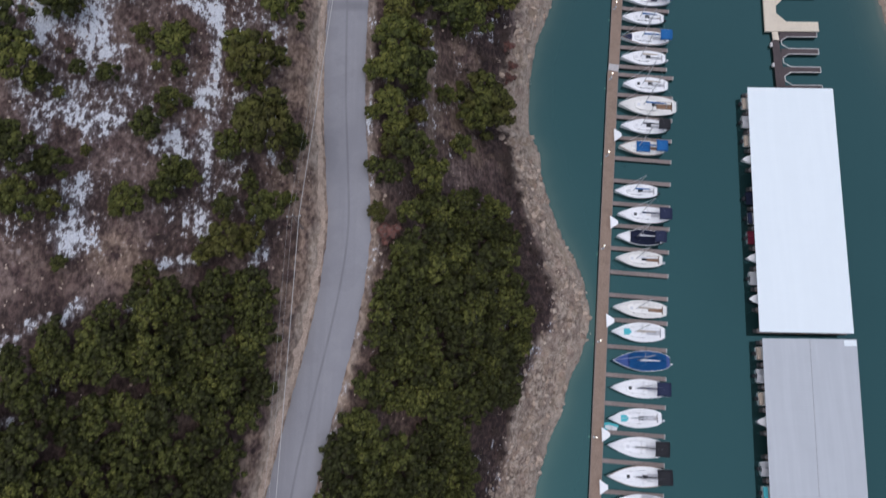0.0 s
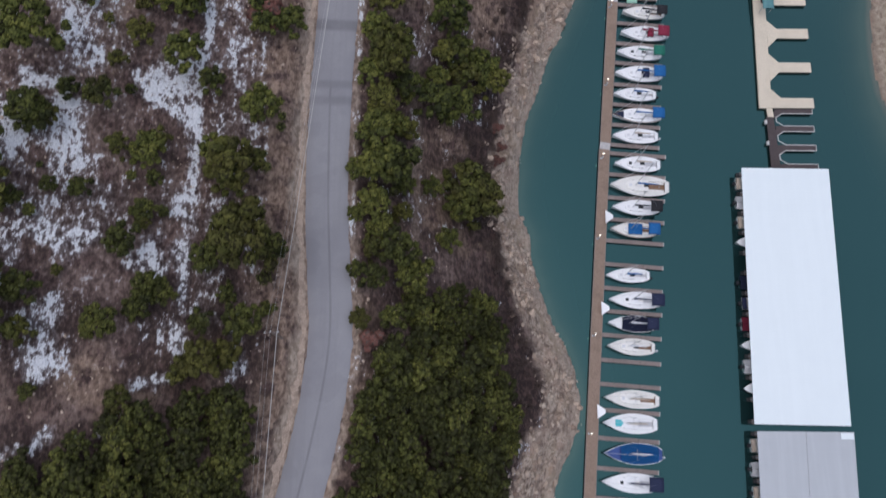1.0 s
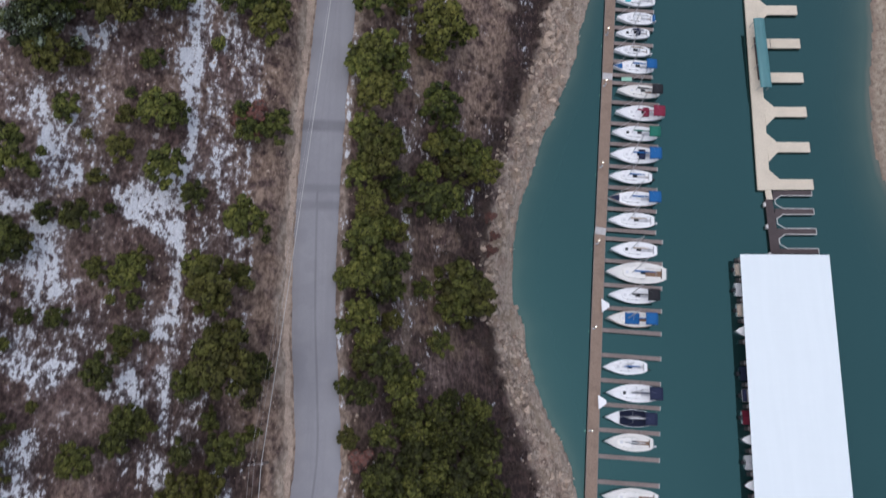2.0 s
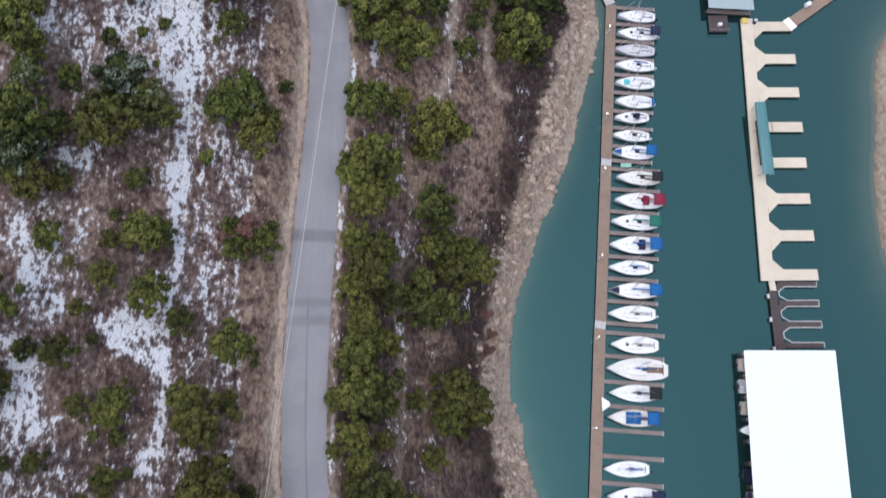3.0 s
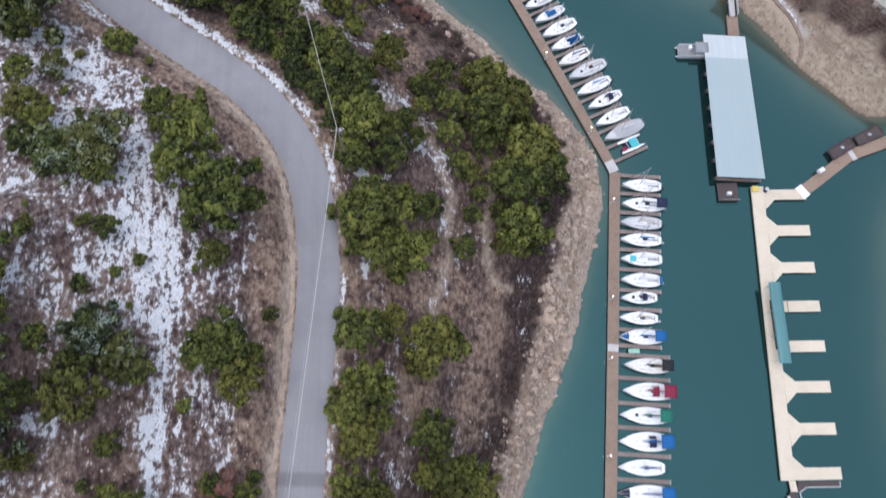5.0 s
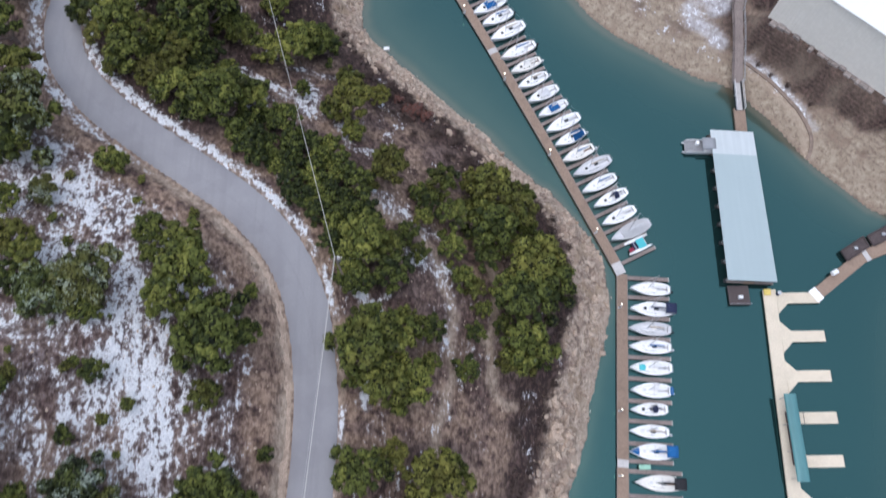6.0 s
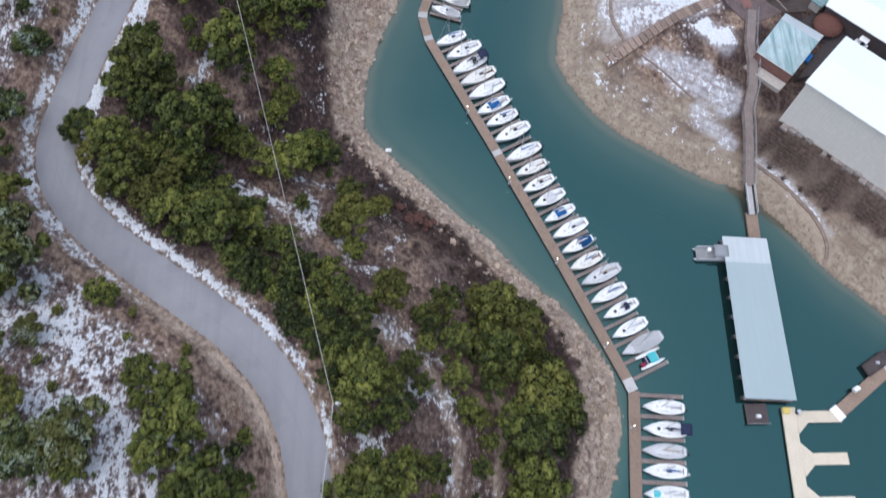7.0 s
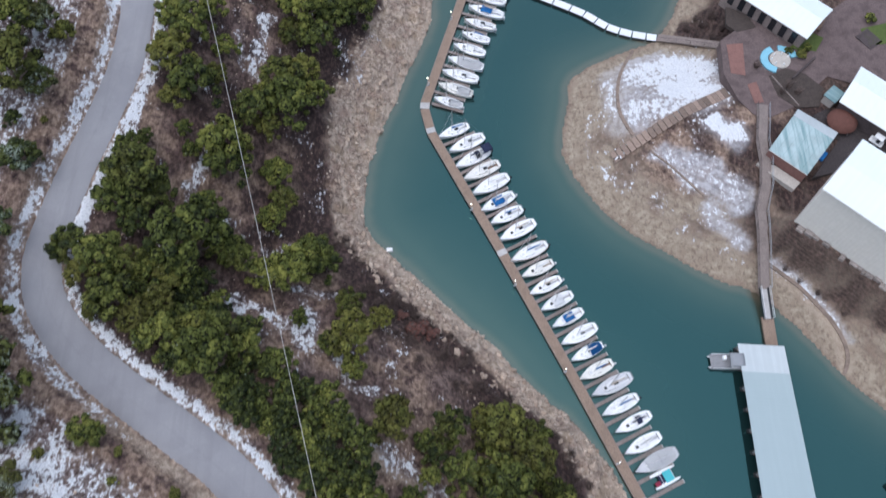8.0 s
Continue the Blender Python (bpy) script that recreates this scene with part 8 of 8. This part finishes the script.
gangway(), slope_stair(), snow_walk()
def tall_hall():
    """A tall boat hall: corrugated tan walls and a nearly flat roof under snow."""
    a, along_way = Vector((62.85, 165.0)), Vector((0.724, -0.69))
    L, D, z0, z1 = 42.0, 11.2, 6.8, 18.8
    h = anchor("boat_hall", a.x, a.y, z0, math.degrees(math.atan2(along_way.y, along_way.x)))
    for nm, q0, q1 in (("wall", (0, 0), (L, 0)), ("wall", (0, D), (0, 0)), ("wall", (L, 0), (L, D)), ("wall", (L, D), (0, D))):
        p, q = Vector((*q0, 0)), Vector((*q1, 0))
        n = int((q - p).length / 0.6)
        out = Vector(((q - p).y, -(q - p).x, 0)).normalized()
        bm = bmesh.new()
        rings = []
        for i in range(2 * n + 1):
            v = p.lerp(q, i / (2 * n)) + out * (0.05 if i % 2 else 0.0)
            rings.append([(v.x, v.y, 0), (v.x, v.y, z1 - z0), (v.x - 0.2 * out.x, v.y - 0.2 * out.y, z1 - z0), (v.x - 0.2 * out.x, v.y - 0.2 * out.y, 0)])
        loft(bm, rings, True)
        bmesh.ops.recalc_face_normals(bm, faces=bm.faces[:])
        part(nm, bm, WALL_TAN, h, "cream corrugated metal wall")
    bm = bmesh.new()
    us = [i / 70 for i in range(71)]
    rings = []
    for i, u in enumerate(us):
        k = 0.04 if i % 2 else 0.0
        rings.append([(u * (L + 0.6) - 0.3, -0.35, z1 - z0 + 0.02 + k), (u * (L + 0.6) - 0.3, D / 2, z1 - z0 + 0.5 + k), (u * (L + 0.6) - 0.3, D + 0.35, z1 - z0 + 0.02 + k), (u * (L + 0.6) - 0.3, D + 0.35, z1 - z0 - 0.12), (u * (L + 0.6) - 0.3, D / 2, z1 - z0 + 0.36), (u * (L + 0.6) - 0.3, -0.35, z1 - z0 - 0.12)])
    vs = loft(bm, rings, True)
    bm.faces.new(vs[0]), bm.faces.new(vs[-1][::-1])
    bmesh.ops.recalc_face_normals(bm, faces=bm.faces[:])
    part("roof", bm, ROOF_WHITE, h, "snow-white metal roof")
    stone, pick, x = worn("stained_footing_stone", (0.20, 0.165, 0.15), (0.46, 0.41, 0.375), 1.6, 0.92, spread=0.3, grime=0.5), random.Random(5), -0.3
    while x < L:
        wide, deep, high = pick.uniform(0.6, 1.6), pick.uniform(0.6, 1.2), pick.uniform(0.75, 1.25)
        if pick.random() < 0.85:
            part("footing_stone", boxed(x, -deep, -1.6, x + wide - 0.08, -0.07, high, bevel=0.07), stone, h, "stained footing stone")
        x += wide
    part("gutter", rods([((-0.3, -0.42, z1 - z0 - 0.06), (L + 0.3, -0.42, z1 - z0 - 0.06))], 0.1, 6), EDGE, h)
    tagged(h, "tall cream metal boat hall with a snow-white roof", "building")


tall_hall()
hut = gable_house("lakeside_hut", [(60.0, 177.3), (65.4, 172.2), (72.4, 180.3), (66.6, 185.3)], 10.1, 0.7, 0.78, (FROST_TEAL, ROOF_PALE), BRICK, 7.2, "small brick hut with a frosty teal metal roof", "hut", 0.012)
apron_z = max(ground_z(x, y) for x, y in ((59.3, 176.6), (64.6, 171.6), (58.4, 175.6), (63.7, 170.6)))
apron = link_mesh("concrete_apron", prism([(58.5, 175.9), (63.9, 170.8), (65.3, 172.15), (59.9, 177.2)], apron_z - 2.5, apron_z + 0.05), WALLPAINT)
tagged(apron, "pale concrete apron below the brick hut", "apron")
wall_panels(hut, [(60.6, 177.2), (65.2, 172.9)], 2, SMOKED, 8.2, 9.4)
gable_house("store_house", [(72.9, 185.4), (84, 174.8), (90, 181.5), (78.4, 192.6)], 12.0, 1.0, 0.5, (ROOF_WHITE, ROOF_WHITE), DARKWOOD, 8.6, "low dark-walled house under a snow-covered white roof", "building")
lodge = gable_house("lodge", [(57.5, 211.6), (70.3, 198.9), (76.4, 205.4), (64, 218)], 12.0, 1.1, 0.5, (ROOF_WHITE, ROOF_WHITE), FINGER, 8.6, "lodge with a snow-white roof and a pillared porch", "building")
# dark panels on the wall stand in for shade inside the porch
wall_panels(lodge, [(58.5, 210.84), (69.6, 199.85)], 7, SMOKED, 8.9, 11.5, "porch_opening")


def terrace():
    t = anchor("terrace", 0, 0, 0)
    part("slab", prism([(56.2, 201.5), (55.6, 194.0), (57.2, 188.6), (59.4, 185.2), (62.2, 184.6), (66.5, 186.5), (74, 193.0), (84, 189), (96, 200), (92, 218), (78, 208), (71.2, 197.5), (63, 206.5)], 6.5, 8.78), PAVING, t, "wet grey paving")
    part("brick_inset", prism([(57.2, 200.6), (56.9, 194.2), (59.4, 193.6), (60.2, 200.8)], 8.2, 8.83), BRICK, t, "red brick paving")
    part("brick_inset", prism([(59.4, 191.6), (60.0, 187.6), (61.6, 187.8), (61.1, 192.2)], 8.3, 8.83), BRICK, t, "red brick paving")
    # near-black slab over the ground between hut, store and hall
    part("yard", prism([(67.0, 172.4), (72.9, 179.6), (68.6, 184.2), (72.4, 186.2), (86, 174.0), (79.5, 165.6), (71.0, 173.4)], 6.5, 8.76), DARKYARD, t, "near-black decking")
    part("low_wall", strip_slab([(64.0, 193.2), (67.5, 186.8)], 0.09, 8.5, 9.1), FINGER, t, "low stone wall")
    part("low_wall", strip_slab([(67.5, 192.5), (72.5, 197.0)], 0.15, 8.5, 9.3), DARKWOOD, t, "dark fence")
    part("lawn", prism([(69.6, 201.5), (69.0, 199.3), (73.2, 198.6), (75.2, 201.6), (72.8, 203.2)], 8.3, 8.84), LAWN, t, "short green lawn")
    part("lawn", prism([(82.5, 203.5), (83.2, 199.6), (88.5, 200.2), (88.8, 205.0)], 8.3, 8.84), LAWN, t, "short green lawn")
    part("garden_bed", prism([(63.6, 193.4), (64.4, 189.0), (67.2, 186.4), (71.2, 186.6), (72.8, 190.4), (70.2, 193.6), (66.8, 195.0)], 8.2, 8.86), BEDSOIL, t, "dark garden soil")
    part("garden_bed", prism([(57.9, 205.2), (59.6, 203.4), (63.4, 204.4), (62.0, 207.6), (58.6, 209.4)], 8.2, 8.85), BEDSOIL, t, "dark garden soil")
    tagged(t, "wet paved terrace with red brick insets", "terrace", kind="structure")
    p = anchor("splash_pool", 66.2, 196.8, 8.79)
    for first, last in ((12, 88), (112, 248)):
        bm, ring = bmesh.new(), []
        for i in range(15):
            a = radians(first + (last - first) * i / 14)
            ring.append([(r * math.cos(a) * 1.15, r * math.sin(a), z) for r, z in ((3.1, 0.0), (3.1, 0.3), (1.9, 0.3), (1.9, 0.0))])
        vs = loft(bm, ring, True)
        bm.faces.new(vs[0]), bm.faces.new(vs[-1][::-1])
        bmesh.ops.recalc_face_normals(bm, faces=bm.faces[:])
        part("basin", bm, POOLWATER, p, "pale blue curved basin")
    part("island", rod(bmesh.new(), (0, 0, 0), (0, 0, 0.25), 1.88, 1.88, 24), WALLPAINT, p, "paved island")
    for i in range(6):
        a = 0.9 * i + 0.4
        part("light_globe", rod(bmesh.new(), (1.6 * math.cos(a), 1.3 * math.sin(a), 0.25), (1.6 * math.cos(a), 1.3 * math.sin(a), 0.75), 0.16, 0.1, 8), GEL[0], p, "white globe")
    tagged(p, "round pale blue pool with a paved island", "pool")
    d = anchor("round_canopy", 73.8, 182.8, 8.76)
    bm = bmesh.new()
    rings = [[(r * math.cos(math.tau * j / 20), r * math.sin(math.tau * j / 20), z) for j in range(20)] for r, z in ((2.6, 1.0), (2.4, 1.5), (1.6, 2.0), (0.6, 2.3), (0.05, 2.35))]
    loft(bm, rings, True)
    part("canopy", bm, worn("rust_brown_canvas", (0.095, 0.038, 0.028), (0.155, 0.065, 0.048), 1.5, 0.85), d, smooth=True)
    for j in range(5):
        a = math.tau * j / 5
        part("post", rods([((2.4 * math.cos(a), 2.4 * math.sin(a), 0), (2.4 * math.cos(a), 2.4 * math.sin(a), 1.2))], 0.05), STEEL, d)
    tagged(d, "round rust-brown canopy between the houses", "canopy")
    f = anchor("storage_tub", 69.2, 176.4, 8.77, 48)
    part("tub", boxed(-1.0, -0.6, 0, 1.0, 0.6, 0.7, bevel=0.15), CANVAS["blue"], f, "blue tub")
    part("cover", boxed(-0.2, 0.2, 0.7, 1.1, 0.9, 0.95, bevel=0.1), SNOW, f, "snow on the tub")
    tagged(f, "blue storage tub with snow beside the hut", "tub")
    g = anchor("garden_shed", 73.2, 187.8, 8.6, 42)
    part("wall", boxed(-1.3, -1.0, 0, 1.3, 1.0, 2.0), WALLPAINT, g)
    part("roof", prism([(-1.5, -1.2), (1.5, -1.2), (1.5, 1.2), (-1.5, 1.2)], 2.0, 2.15), ROOF_TEAL, g)
    tagged(g, "tiny shed with a teal roof", "shed")
    # made-up cart in the place of some curled white tubes
    c = anchor("golf_cart", 79.0, 178.9, 8.77, 136)
    part("body", boxed(-1.2, -0.6, 0.25, 1.2, 0.6, 0.75, bevel=0.12), GEL[0], c)
    part("roof", boxed(-0.8, -0.6, 1.8, 0.8, 0.6, 1.88, bevel=0.03), GEL[0], c)
    part("seat", boxed(-0.5, -0.5, 0.75, 0.1, 0.5, 1.1, bevel=0.06), CANVAS["black"], c)
    for sx in (-0.75, 0.75):
        for sy in (-0.6, 0.6):
            part("wheel", rods([((sx, sy - 0.08, 0.22), (sx, sy + 0.08, 0.22))], 0.22, 12), FLOAT, c)
            part("post", rods([((sx, sy * 0.85, 0.7), (sx, sy * 0.85, 1.8))], 0.025, 4), STEEL, c)
    tagged(c, "white cart standing in for curled white tubes between the houses", "golf cart")
    j = anchor("fenced_stair", 84.5, 199.5, 8.78, 35)
    for i in range(9):
        part("step", boxed(-1.6, 0.42 * i, 0, 1.6, 0.42 * i + 0.36, 0.06 + 0.02 * i), DARKWOOD, j)
    tagged(j, "dark plank steps beside the lawn", "steps")


terrace()
for x, y, k in ((70.0, 197.6, 1.0), (68.2, 198.6, 0.9), (71.6, 199.2, 0.8), (84.5, 205.5, 1.3), (88, 202.0, 1.2)):
    plant(x, y, k, "small")
for x, y, k in ((61.5, 195.3, 1.6), (66.4, 190.8, 1.7), (67.8, 189.5, 1.4), (65.0, 189.6, 1.3), (57.0, 206.5, 1.5), (59.2, 208.3, 1.4), (54.6, 208.2, 1.3), (60.8, 204.6, 1.2), (62, 158.5, 1.2), (64, 156.3, 1.1), (66.5, 154.0, 1.2), (70, 150.2, 1.1), (62.0, 168.0, 1.1), (61.5, 171.0, 1.2), (56.2, 210.6, 1.9), (58.0, 212.2, 1.8), (53.2, 210.2, 1.6), (55.4, 212.6, 1.7), (60.2, 209.6, 1.5)):
    s = anchor("bare_shrub", 0, 0, 0)
    s.matrix_basis = pose(x, y, max(ground_z(x, y), 8.75 if 187 < y < 197 and x > 61 else 0), 0, 0, 50 * k) @ Matrix.Diagonal((k, k, k, 1))
    t = new("twig_tangle", shrubs[int(10 * k) % 3])
    t.parent = s
    tagged(s, "leafless brown shrub on the terrace bank", "shrub", "bare shrubs")
for group in KINDS.values():
    for src in group:
        if src.name not in used:
            for o in (*src.children_recursive, src):
                bpy.data.objects.remove(o)
